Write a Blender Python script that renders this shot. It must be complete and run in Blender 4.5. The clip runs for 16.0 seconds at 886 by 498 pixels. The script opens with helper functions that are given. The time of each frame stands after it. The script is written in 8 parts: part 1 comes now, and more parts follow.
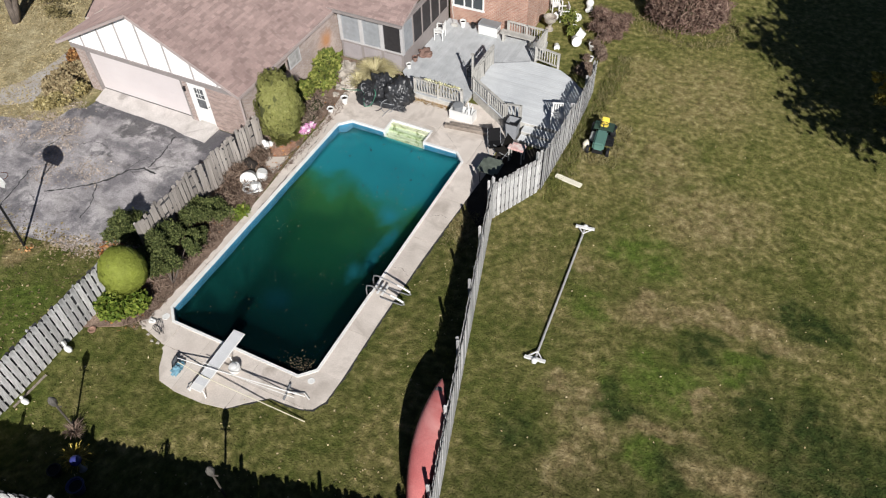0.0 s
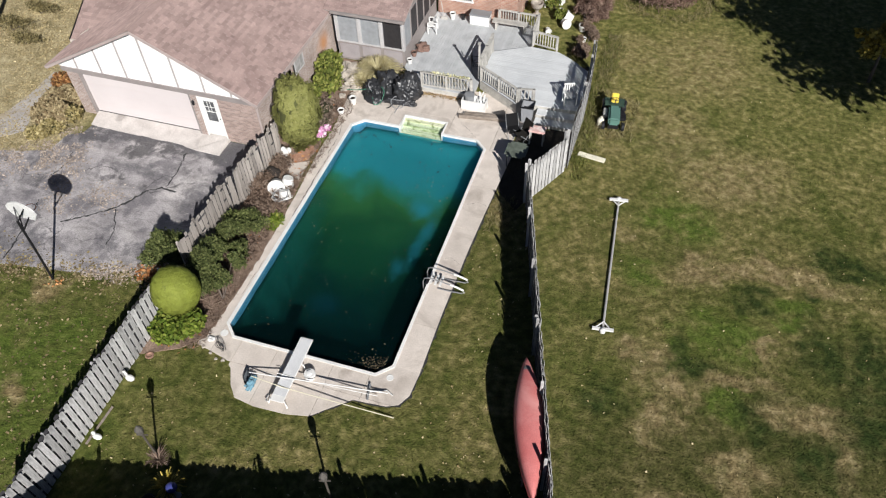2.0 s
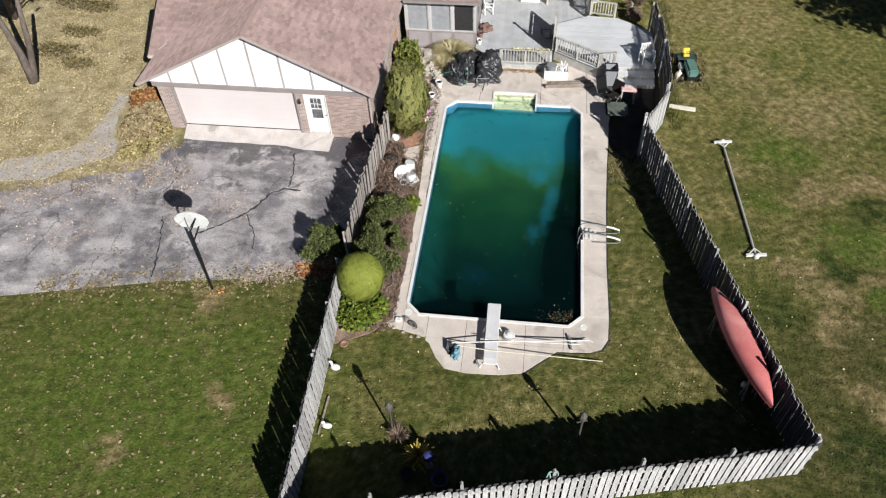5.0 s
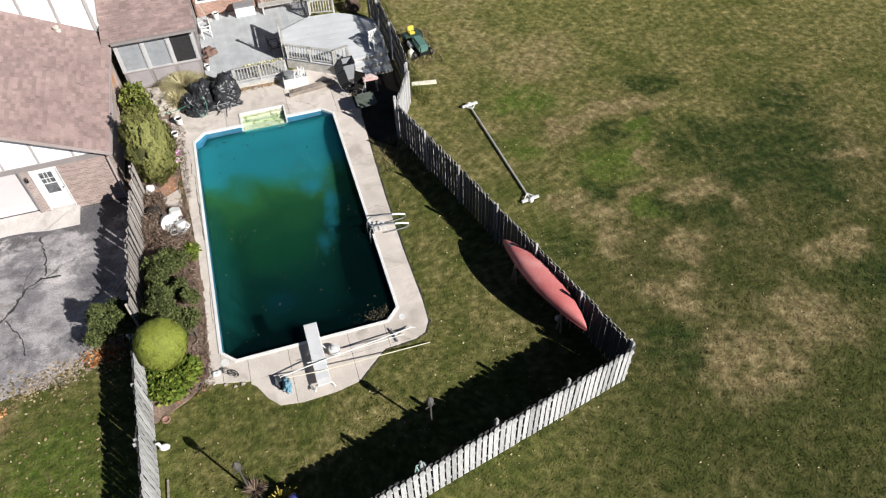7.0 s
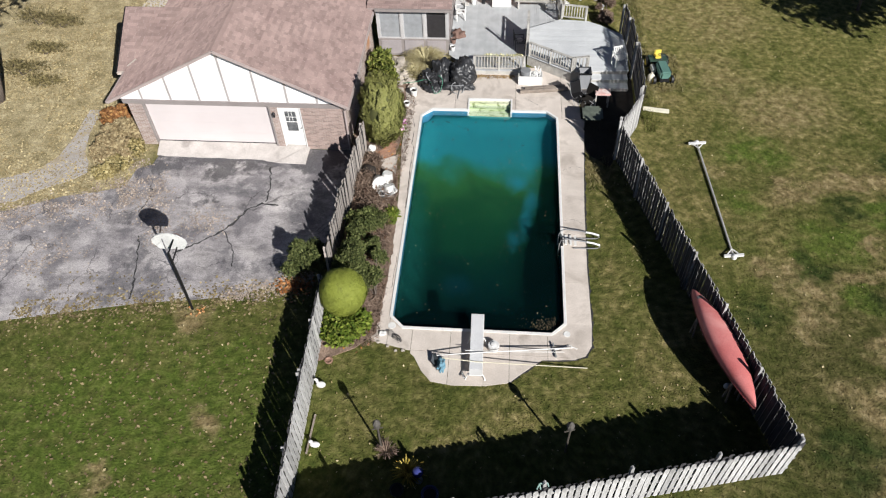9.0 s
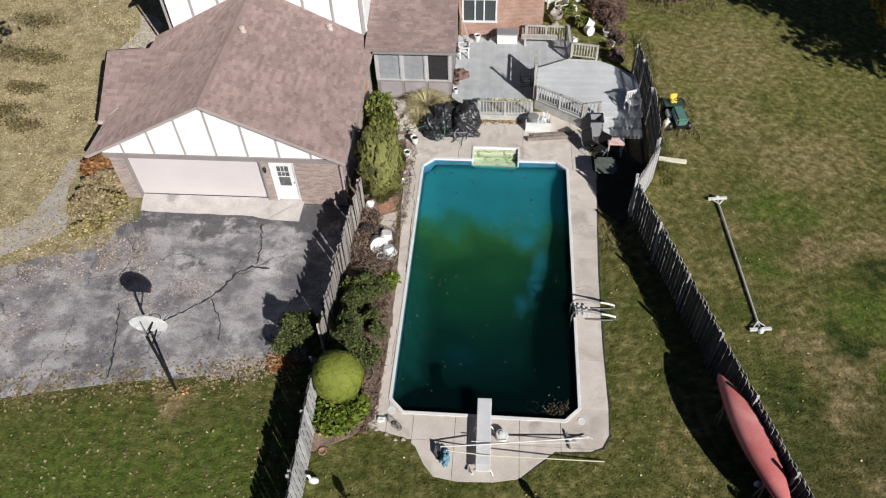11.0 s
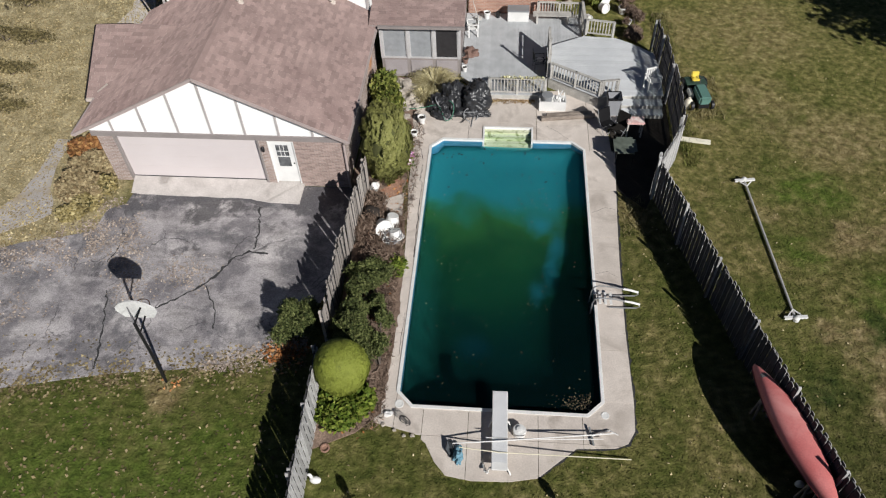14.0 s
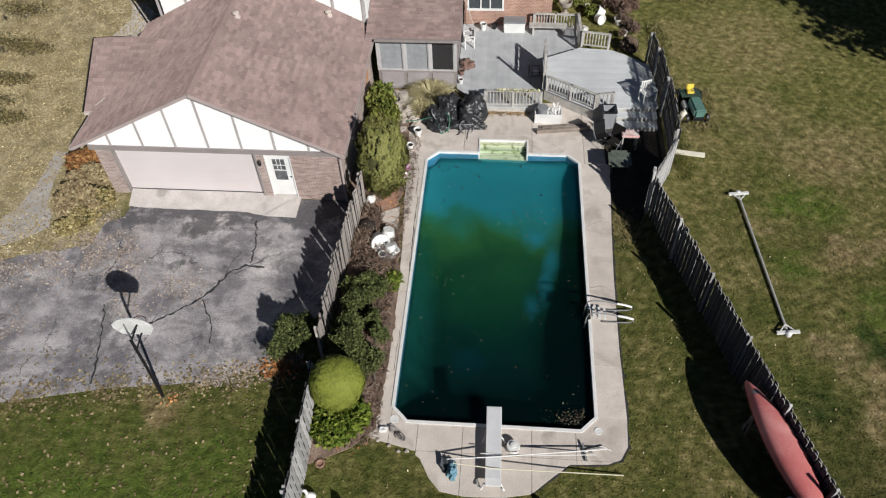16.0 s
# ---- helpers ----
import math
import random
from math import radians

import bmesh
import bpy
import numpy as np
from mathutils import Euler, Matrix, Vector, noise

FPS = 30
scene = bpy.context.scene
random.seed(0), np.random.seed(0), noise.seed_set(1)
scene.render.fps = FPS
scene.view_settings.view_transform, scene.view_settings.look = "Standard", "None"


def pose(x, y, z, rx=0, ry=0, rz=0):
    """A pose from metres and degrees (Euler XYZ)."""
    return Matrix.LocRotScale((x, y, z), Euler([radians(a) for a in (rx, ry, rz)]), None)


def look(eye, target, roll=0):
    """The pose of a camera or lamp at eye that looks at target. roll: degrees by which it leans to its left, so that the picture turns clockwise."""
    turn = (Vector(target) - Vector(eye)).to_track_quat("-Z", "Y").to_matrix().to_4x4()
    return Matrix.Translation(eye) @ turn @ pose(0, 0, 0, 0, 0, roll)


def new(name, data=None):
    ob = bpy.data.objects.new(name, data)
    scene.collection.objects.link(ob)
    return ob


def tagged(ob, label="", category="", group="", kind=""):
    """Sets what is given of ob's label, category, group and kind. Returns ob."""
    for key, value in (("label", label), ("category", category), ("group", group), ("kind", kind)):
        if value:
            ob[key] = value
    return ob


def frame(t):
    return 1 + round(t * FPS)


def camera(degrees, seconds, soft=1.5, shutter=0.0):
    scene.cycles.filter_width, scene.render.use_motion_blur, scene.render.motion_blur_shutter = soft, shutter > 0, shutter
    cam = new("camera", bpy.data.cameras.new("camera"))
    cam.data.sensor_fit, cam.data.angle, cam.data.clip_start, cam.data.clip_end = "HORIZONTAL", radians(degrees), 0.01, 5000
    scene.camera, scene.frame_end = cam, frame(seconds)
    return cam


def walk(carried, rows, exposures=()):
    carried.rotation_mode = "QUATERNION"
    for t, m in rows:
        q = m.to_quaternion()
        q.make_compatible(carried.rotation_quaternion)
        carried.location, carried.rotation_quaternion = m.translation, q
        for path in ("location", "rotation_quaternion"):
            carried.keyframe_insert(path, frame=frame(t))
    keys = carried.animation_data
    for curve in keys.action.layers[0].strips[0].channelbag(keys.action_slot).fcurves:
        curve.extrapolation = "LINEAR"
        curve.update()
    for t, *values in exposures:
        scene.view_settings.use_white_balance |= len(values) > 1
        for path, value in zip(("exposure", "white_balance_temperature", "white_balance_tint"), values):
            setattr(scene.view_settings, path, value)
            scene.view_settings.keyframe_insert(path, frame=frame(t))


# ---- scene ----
cam = camera(62.8, 16.0, soft=1.2)
PATH = [
    (0, (12.948, -9.114, 20.619), (12.334, -7.942, 19.12), -2.1),
    (0.5, (12.57, -9.34, 20.649), (11.959, -8.167, 19.149), -2.2),
    (1, (11.802, -9.751, 20.66), (11.191, -8.579, 19.158), -2.0),
    (1.5, (10.611, -10.453, 20.646), (10.031, -9.264, 19.145), -1.9),
    (2, (9.013, -11.264, 20.609), (8.581, -10.017, 19.107), -2.0),
    (2.5, (6.984, -12.277, 20.632), (6.683, -10.992, 19.129), -1.6),
    (3, (4.689, -13.12, 20.638), (4.422, -11.833, 19.131), -0.7),
    (3.5, (2.784, -13.933, 20.729), (2.55, -12.639, 19.222), -2.0),
    (5.8, (0.632, -14.946, 20.745), (0.459, -13.637, 19.243), -2.8),
    (6, (0.636, -14.92, 20.734), (0.538, -13.606, 19.23), -2.7),
    (6.5, (0.741, -14.731, 20.682), (0.949, -13.439, 19.17), -2.3),
    (7, (0.628, -14.569, 20.702), (0.978, -13.316, 19.183), -2.0),
    (7.5, (0.681, -14.742, 20.776), (0.621, -13.426, 19.272), -2.8),
    (8, (0.57, -14.644, 20.994), (0.427, -13.34, 19.484), -2.5),
    (8.5, (0.548, -14.661, 21.087), (0.405, -13.358, 19.577), -2.5),
    (9, (0.532, -14.513, 21.073), (0.388, -13.209, 19.563), -2.5),
    (9.5, (0.46, -14.031, 21.247), (0.316, -12.728, 19.736), -2.5),
    (10, (0.353, -13.026, 21.324), (0.209, -11.723, 19.814), -2.5),
    (10.2, (0.303, -12.553, 21.339), (0.16, -11.249, 19.829), -2.5),
    (12.5, (-0.071, -10.757, 20.323), (-0.215, -9.453, 18.813), -2.5),
    (13, (-0.194, -10.72, 19.876), (-0.337, -9.417, 18.365), -2.5),
    (13.5, (-0.274, -10.698, 19.576), (-0.417, -9.394, 18.066), -2.5),
    (14, (-0.3, -10.613, 19.521), (-0.444, -9.309, 18.011), -2.5),
    (14.5, (-0.265, -10.633, 19.66), (-0.409, -9.329, 18.15), -2.5),
    (15, (-0.237, -10.495, 19.68), (-0.38, -9.192, 18.17), -2.5),
    (15.5, (-0.197, -10.425, 19.782), (-0.34, -9.121, 18.272), -2.5),
    (16, (-0.142, -10.331, 19.965), (-0.286, -9.027, 18.455), -2.5),
]
walk(cam, [(t, look(eye, target, roll)) for t, eye, target, roll in PATH],
     [(0.0, 0.34), (2.0, 0.37), (3.5, 0.43), (6.5, 0.43), (7.0, 0.54), (7.5, 0.64), (8.0, 0.60), (8.5, 0.45), (9.5, 0.42), (10.0, 0.33), (12.5, 0.11), (16.0, 0.06)])

# ---- world and sun ----
SUN_WAY = Vector((-3.03, 4.0, -3.21)).normalized()
world = bpy.data.worlds.new("sky")
scene.world = world
world.use_nodes = True
wn = world.node_tree.nodes
sky = wn.new("ShaderNodeTexSky")
sky.sky_type = 'NISHITA'
sky.sun_disc = False
sky.sun_elevation = radians(32.6)
sky.sun_rotation = radians(142.9)
sky.air_density = 0.33
sky.dust_density = 0.1
wn["Background"].inputs[1].default_value = 0.05
world.node_tree.links.new(sky.outputs[0], wn["Background"].inputs[0])
sun = new("sun", bpy.data.lights.new("sun", 'SUN'))
sun.data.energy = 5.0
sun.data.angle = radians(0.5)
sun.data.color = (1.0, 0.97, 0.935)
sun.matrix_world = look(-SUN_WAY * 60, (0, 0, 0))


# ---- materials ----
def nodes_of(name, rough=0.8, metal=0.0, spec=0.3, matt=0.0):
    m = bpy.data.materials.new(name)
    m.use_nodes = True
    nt = m.node_tree
    b = nt.nodes["Principled BSDF"]
    b.inputs["Roughness"].default_value = rough
    b.inputs["Metallic"].default_value = metal
    b.inputs["Specular IOR Level"].default_value = spec
    b.inputs["Diffuse Roughness"].default_value = matt
    return m, nt, b


def tex_noise(nt, scale, detail=4.0, src=None, dist=0.0, stretch=None, rough=0.55):
    n = nt.nodes.new("ShaderNodeTexNoise")
    n.inputs["Scale"].default_value = scale
    n.inputs["Detail"].default_value = detail
    n.inputs["Distortion"].default_value = dist
    n.inputs["Roughness"].default_value = rough
    if src is None:
        src = nt.nodes.new("ShaderNodeTexCoord").outputs["Object"]
    if stretch:
        mp = nt.nodes.new("ShaderNodeMapping")
        mp.inputs["Scale"].default_value = stretch
        nt.links.new(src, mp.inputs["Vector"])
        src = mp.outputs["Vector"]
    nt.links.new(src, n.inputs["Vector"])
    return n.outputs["Fac"]


def tex_ramp(nt, fac, stops):
    r = nt.nodes.new("ShaderNodeValToRGB")
    els = r.color_ramp.elements
    while len(els) < len(stops):
        els.new(0.5)
    for e, (p, c) in zip(els, stops):
        e.position = p
        e.color = (*c, 1) if len(c) == 3 else c
    nt.links.new(fac, r.inputs["Fac"])
    return r.outputs["Color"]


def tex_mix(nt, fac, a, b, kind='MIX'):
    n = nt.nodes.new("ShaderNodeMix")
    n.data_type = 'RGBA'
    n.blend_type = kind
    for sock, v in ((0, fac), (6, a), (7, b)):
        if isinstance(v, (int, float)):
            n.inputs[sock].default_value = v
        elif isinstance(v, tuple):
            n.inputs[sock].default_value = (*v, 1)
        else:
            nt.links.new(v, n.inputs[sock])
    return n.outputs[2]


def tex_bump(nt, b, height, strength, dist=0.02):
    n = nt.nodes.new("ShaderNodeBump")
    n.inputs["Strength"].default_value = strength
    n.inputs["Distance"].default_value = dist
    nt.links.new(height, n.inputs["Height"])
    nt.links.new(n.outputs["Normal"], b.inputs["Normal"])


def grey(v):
    return (v, v, v)


def surface(name, a, b, scale=2.0, fine=30.0, rough=0.8, bump=0.3, metal=0.0, spec=0.3, vary=0.0, island=0.0,
            stain=None, stain_scale=0.6, stain_at=(0.5, 0.7), stretch=None, grain=0.25, matt=0.0):
    """Two-scale surface: broad tone a to b, fine grain, optional stains with their own shape, per-object or per-island tone."""
    m, nt, p = nodes_of(name, rough, metal, spec, matt)
    broad = tex_noise(nt, scale, 5, stretch=stretch)
    col = tex_ramp(nt, broad, [(0.3, a), (0.7, b)])
    f = tex_noise(nt, fine, 4, stretch=stretch)
    col = tex_mix(nt, 1.0, col, tex_ramp(nt, f, [(0.25, grey(1 - grain)), (0.75, grey(1 + grain))]), 'MULTIPLY')
    if stain:
        s = tex_noise(nt, stain_scale, 6, dist=0.6)
        k = tex_ramp(nt, s, [(stain_at[0], grey(0)), (stain_at[1], grey(1))])
        col = tex_mix(nt, k, col, stain)
    for amount, src in ((vary, "ShaderNodeObjectInfo"), (island, "ShaderNodeNewGeometry")):
        if amount:
            n = nt.nodes.new(src)
            out = n.outputs["Random"] if src == "ShaderNodeObjectInfo" else n.outputs["Random Per Island"]
            col = tex_mix(nt, 1.0, col, tex_ramp(nt, out, [(0, grey(1 - amount)), (1, grey(1 + amount))]), 'MULTIPLY')
    nt.links.new(col, p.inputs["Base Color"])
    if bump:
        tex_bump(nt, p, f, bump)
    return m


def fall(nt, value, near, far, top):
    n = nt.nodes.new("ShaderNodeMapRange")
    n.interpolation_type = 'SMOOTHSTEP'
    for k, v in ((1, near), (2, far), (3, top), (4, 0.0)):
        n.inputs[k].default_value = v
    nt.links.new(value, n.inputs[0])
    return n.outputs[0]


def brick_wall(name, c1, c2, mortar, width=0.215, height=0.075, rust=None):
    m, nt, p = nodes_of(name, 0.85)
    tc = nt.nodes.new("ShaderNodeTexCoord").outputs["Object"]
    sep = nt.nodes.new("ShaderNodeSeparateXYZ")
    nt.links.new(tc, sep.inputs[0])
    add = nt.nodes.new("ShaderNodeMath")
    nt.links.new(sep.outputs["X"], add.inputs[0])
    nt.links.new(sep.outputs["Y"], add.inputs[1])
    com = nt.nodes.new("ShaderNodeCombineXYZ")
    nt.links.new(add.outputs[0], com.inputs["X"])
    nt.links.new(sep.outputs["Z"], com.inputs["Y"])
    br = nt.nodes.new("ShaderNodeTexBrick")
    br.inputs["Scale"].default_value = 1.0
    br.inputs["Brick Width"].default_value = width
    br.inputs["Row Height"].default_value = height
    br.inputs["Mortar Size"].default_value = 0.009
    br.inputs["Color1"].default_value = (*c1, 1)
    br.inputs["Color2"].default_value = (*c2, 1)
    br.inputs["Mortar"].default_value = (*mortar, 1)
    nt.links.new(com.outputs[0], br.inputs["Vector"])
    f = tex_noise(nt, 1.2, 5)
    col = tex_mix(nt, 1.0, br.outputs["Color"], tex_ramp(nt, f, [(0.3, grey(0.8)), (0.7, grey(1.15))]), 'MULTIPLY')
    if rust:
        # a rust run down the wall, widening towards the foot
        mp = nt.nodes.new("ShaderNodeMapping")
        mp.inputs["Location"].default_value = (0, -rust[0] / 0.75, -rust[1] / 0.7)
        mp.inputs["Scale"].default_value = (0, 1 / 0.75, 1 / 0.7)
        nt.links.new(tc, mp.inputs["Vector"])
        far = nt.nodes.new("ShaderNodeVectorMath")
        far.operation = 'LENGTH'
        nt.links.new(mp.outputs[0], far.inputs[0])
        ragged = nt.nodes.new("ShaderNodeMath")
        ragged.operation = 'MULTIPLY_ADD'
        ragged.inputs[1].default_value = 1.1
        nt.links.new(tex_noise(nt, 2.2, 6), ragged.inputs[0])
        nt.links.new(far.outputs["Value"], ragged.inputs[2])
        col = tex_mix(nt, fall(nt, ragged.outputs[0], 0.55, 1.65, 0.85), col, (0.50, 0.23, 0.09))
    nt.links.new(col, p.inputs["Base Color"])
    inv = nt.nodes.new("ShaderNodeMath")
    inv.operation = 'SUBTRACT'
    inv.inputs[0].default_value = 1.0
    nt.links.new(br.outputs["Fac"], inv.inputs[1])
    tex_bump(nt, p, inv.outputs[0], 0.6, 0.008)
    return m


def peak(nt, a, b):
    n = nt.nodes.new("ShaderNodeMath")
    n.operation = 'MAXIMUM'
    nt.links.new(a, n.inputs[0])
    if isinstance(b, float):
        n.inputs[1].default_value = b
    else:
        nt.links.new(b, n.inputs[1])
    return n.outputs[0]


# lawn patches: centre and reach
LUSH = ((12.1, 3.5, 1.0, 0.9), (14.8, 1.7, 0.9, 0.8), (16.3, 0.8, 1.0, 1.0), (16.5, 5.3, 1.1, 1.1), (18.0, 5.0, 2.0, 1.7), (14.2, 6.7, 0.9, 0.5), (16.2, 7.0, 0.6, 0.5),
        (9.8, 1.3, 0.8, 1.0), (20.4, 3.4, 3.4, 2.8), (18.4, 3.2, 2.2, 2.2), (17.5, 9.3, 1.5, 1.2), (22.5, 6.0, 2.4, 1.6), (20.6, 1.0, 1.6, 1.2), (11.7, -4.2, 1.0, 0.9), (19.7, -3.3, 1.3, 1.0))
FRESH = ((13.8, 4.8, 1.6, 1.1), (10.3, 6.8, 0.9, 0.9), (11.3, 9.9, 1.8, 1.5), (15.4, 6.2, 1.4, 0.5), (13.9, 1.9, 0.8, 0.8), (11.9, 3.9, 0.7, 0.8), (-8.5, -1.5, 1.8, 1.2), (-11.5, -4.5, 7.5, 5.0))
WORN = ((14.6, 8.1, 1.9, 0.7), (16.0, 7.8, 1.4, 0.7), (11.0, 3.2, 0.9, 0.9), (11.6, 1.1, 1.0, 1.2), (16.3, 2.5, 1.4, 0.7), (13.7, 3.0, 1.3, 0.5), (12.3, 2.4, 0.9, 0.6), (12.4, 7.6, 1.4, 0.7), (14.9, 4.6, 0.35, 0.7),
        (17.3, 1.2, 0.7, 0.8), (14.0, -0.1, 1.1, 0.8), (9.4, 8.6, 0.6, 0.7), (13.6, -5.3, 1.9, 1.8), (12.7, -2.1, 1.2, 0.9), (16.6, -4.4, 1.8, 1.6), (19.4, -1.8, 1.6, 0.9), (23.1, 2.4, 1.8, 0.7), (13.2, 13.2, 2.8, 2.2), (-8.6, -4.2, 0.8, 0.7), (-11.4, -6.2, 0.6, 0.6),
        (8.0, 15.4, 1.5, 3.0), (8.2, 20.5, 1.5, 2.6), (-10.3, 0.0, 0.9, 0.6), (11.4, 20.5, 3.2, 3.4), (10.6, 15.4, 1.7, 2.4), (4.7, 8.4, 0.8, 1.0))


def lawn_material(name="lawn", island=0.0):
    m, nt, p = nodes_of(name, 0.95, spec=0.1)
    patch = tex_noise(nt, 0.24, 4, dist=1.1)
    mid = tex_noise(nt, 0.75, 5, dist=0.4)
    clump = tex_noise(nt, 3.2, 5)
    fine = tex_noise(nt, 17.0, 5)
    tc = nt.nodes.new("ShaderNodeTexCoord").outputs["Object"]
    sep = nt.nodes.new("ShaderNodeSeparateXYZ")
    nt.links.new(tc, sep.inputs[0])
    # drier towards the north, lusher towards the south
    drift = nt.nodes.new("ShaderNodeMath")
    drift.operation = 'MULTIPLY_ADD'
    drift.inputs[1].default_value = 0.011
    nt.links.new(sep.outputs["Y"], drift.inputs[0])
    nt.links.new(patch, drift.inputs[2])
    dry_at = tex_ramp(nt, mid, [(0.44, grey(0)), (0.56, grey(1))])
    dry_big = tex_ramp(nt, drift.outputs[0], [(0.48, grey(0)), (0.64, grey(1))])
    green = tex_ramp(nt, clump, [(0.30, (0.048, 0.062, 0.014)), (0.50, (0.085, 0.096, 0.024)), (0.70, (0.130, 0.131, 0.041))])
    tan = tex_ramp(nt, clump, [(0.30, (0.113, 0.101, 0.034)), (0.52, (0.205, 0.172, 0.070)), (0.72, (0.332, 0.273, 0.130))])
    k = tex_mix(nt, 1.0, tex_mix(nt, 0.62, dry_at, dry_big), tex_ramp(nt, clump, [(0.3, grey(0.45)), (0.7, grey(0.95))]), 'MULTIPLY')
    # lush and worn patches of the lawn, with ragged edges
    wob = nt.nodes.new("ShaderNodeTexNoise")
    wob.inputs["Scale"].default_value = 0.7
    wob.inputs["Detail"].default_value = 5.0
    nt.links.new(tc, wob.inputs["Vector"])
    push = nt.nodes.new("ShaderNodeVectorMath")
    push.operation = 'MULTIPLY_ADD'
    push.inputs[1].default_value = (3.4, 3.4, 0)
    nt.links.new(wob.outputs["Color"], push.inputs[0])
    nt.links.new(tc, push.inputs[2])
    # darker grass tone over the south-east
    lush = nt.nodes.new("ShaderNodeMapping")
    lush.inputs["Location"].default_value = (-21.7 / 14, 3.3 / 10, 0)
    lush.inputs["Scale"].default_value = (1 / 14, 1 / 10, 0)
    nt.links.new(push.outputs[0], lush.inputs["Vector"])
    span = nt.nodes.new("ShaderNodeVectorMath")
    span.operation = 'LENGTH'
    nt.links.new(lush.outputs[0], span.inputs[0])
    deep = fall(nt, span.outputs["Value"], 0.7, 1.15, 1.0)
    green = tex_mix(nt, deep, green, tex_mix(nt, 1.0, green, (0.65, 0.66, 0.68), 'MULTIPLY'))
    tan = tex_mix(nt, deep, tan, tex_mix(nt, 1.0, tan, (0.70, 0.71, 0.73), 'MULTIPLY'))
    k = tex_mix(nt, deep, k, tex_mix(nt, 1.0, k, grey(0.8), 'MULTIPLY'))
    # the shaded, better watered lawn west of the pool yard stays green
    west = nt.nodes.new("ShaderNodeMapRange")
    for slot, v in ((1, -5.2), (2, -6.4), (3, 1.0), (4, 0.82)):
        west.inputs[slot].default_value = v
    nt.links.new(sep.outputs["X"], west.inputs[0])
    k = tex_mix(nt, 1.0, k, west.outputs[0], 'MULTIPLY')
    masks = {0: 0.0, 1: 0.0, 2: 0.0}
    for worn, (cx, cy, rx, ry) in [(0, p_) for p_ in LUSH] + [(1, p_) for p_ in WORN] + [(2, p_) for p_ in FRESH]:
        mp = nt.nodes.new("ShaderNodeMapping")
        mp.inputs["Location"].default_value = (-(cx + 1.7) / rx, -(cy + 1.7) / ry, 0)
        mp.inputs["Scale"].default_value = (1 / rx, 1 / ry, 0)
        nt.links.new(push.outputs[0], mp.inputs["Vector"])
        far = nt.nodes.new("ShaderNodeVectorMath")
        far.operation = 'LENGTH'
        nt.links.new(mp.outputs[0], far.inputs[0])
        masks[worn] = peak(nt, fall(nt, far.outputs["Value"], 0.35, 1.2, 1.0), masks[worn])
    col = tex_mix(nt, k, green, tan)
    rich = tex_ramp(nt, clump, [(0.30, (0.016, 0.028, 0.007)), (0.52, (0.033, 0.049, 0.012)), (0.72, (0.064, 0.080, 0.023))])
    bald = tex_ramp(nt, clump, [(0.30, (0.118, 0.091, 0.040)), (0.52, (0.236, 0.186, 0.091)), (0.72, (0.367, 0.298, 0.163))])
    fresh = tex_ramp(nt, clump, [(0.30, (0.052, 0.078, 0.015)), (0.52, (0.087, 0.123, 0.022)), (0.72, (0.129, 0.160, 0.039))])
    broken = tex_ramp(nt, tex_noise(nt, 1.7, 6), [(0.34, grey(0.25)), (0.56, grey(1.0))])
    col = tex_mix(nt, tex_mix(nt, 1.0, broken, masks[2], 'MULTIPLY'), col, fresh)
    col = tex_mix(nt, tex_mix(nt, 1.0, broken, masks[0], 'MULTIPLY'), col, rich)
    col = tex_mix(nt, tex_mix(nt, 1.0, broken, masks[1], 'MULTIPLY'), col, bald)
    tuft_ = tex_noise(nt, 6.5, 4, dist=0.4)
    col = tex_mix(nt, 1.0, col, tex_ramp(nt, tuft_, [(0.30, grey(0.72)), (0.50, grey(1.0)), (0.70, grey(1.28))]), 'MULTIPLY')
    col = tex_mix(nt, 1.0, col, tex_ramp(nt, fine, [(0.30, grey(0.88)), (0.70, grey(1.12))]), 'MULTIPLY')
    # paler, yellower grass towards the north
    pale = nt.nodes.new("ShaderNodeMapRange")
    for slot, v in ((1, 8.0), (2, 17.0), (3, 0.0), (4, 1.0)):
        pale.inputs[slot].default_value = v
    nt.links.new(sep.outputs["Y"], pale.inputs[0])
    col = tex_mix(nt, pale.outputs[0], col, tex_mix(nt, 1.0, col, (1.03, 1.10, 0.98), 'MULTIPLY'))
    if island:
        g = nt.nodes.new("ShaderNodeNewGeometry")
        col = tex_mix(nt, 1.0, col, tex_ramp(nt, g.outputs["Random Per Island"], [(0, grey(1 - island)), (1, grey(1 + island))]), 'MULTIPLY')
    # the yard west of the drive is dry and strewn with leaf litter
    lit = nt.nodes.new("ShaderNodeMath")
    lit.operation = 'MULTIPLY_ADD'
    lit.inputs[1].default_value = -0.5
    lit.inputs[2].default_value = -7.0
    nt.links.new(sep.outputs["X"], lit.inputs[0])
    north = nt.nodes.new("ShaderNodeMath")
    north.operation = 'MULTIPLY_ADD'
    north.inputs[1].default_value = 0.6
    north.inputs[2].default_value = -2.2
    nt.links.new(sep.outputs["Y"], north.inputs[0])
    both = nt.nodes.new("ShaderNodeMath")
    both.operation = 'MINIMUM'
    both.use_clamp = True
    nt.links.new(lit.outputs[0], both.inputs[0])
    nt.links.new(north.outputs[0], both.inputs[1])
    dry = tex_ramp(nt, tex_noise(nt, 1.3, 6), [(0.3, (0.23, 0.195, 0.105)), (0.5, (0.37, 0.315, 0.185)), (0.7, (0.52, 0.45, 0.285))])
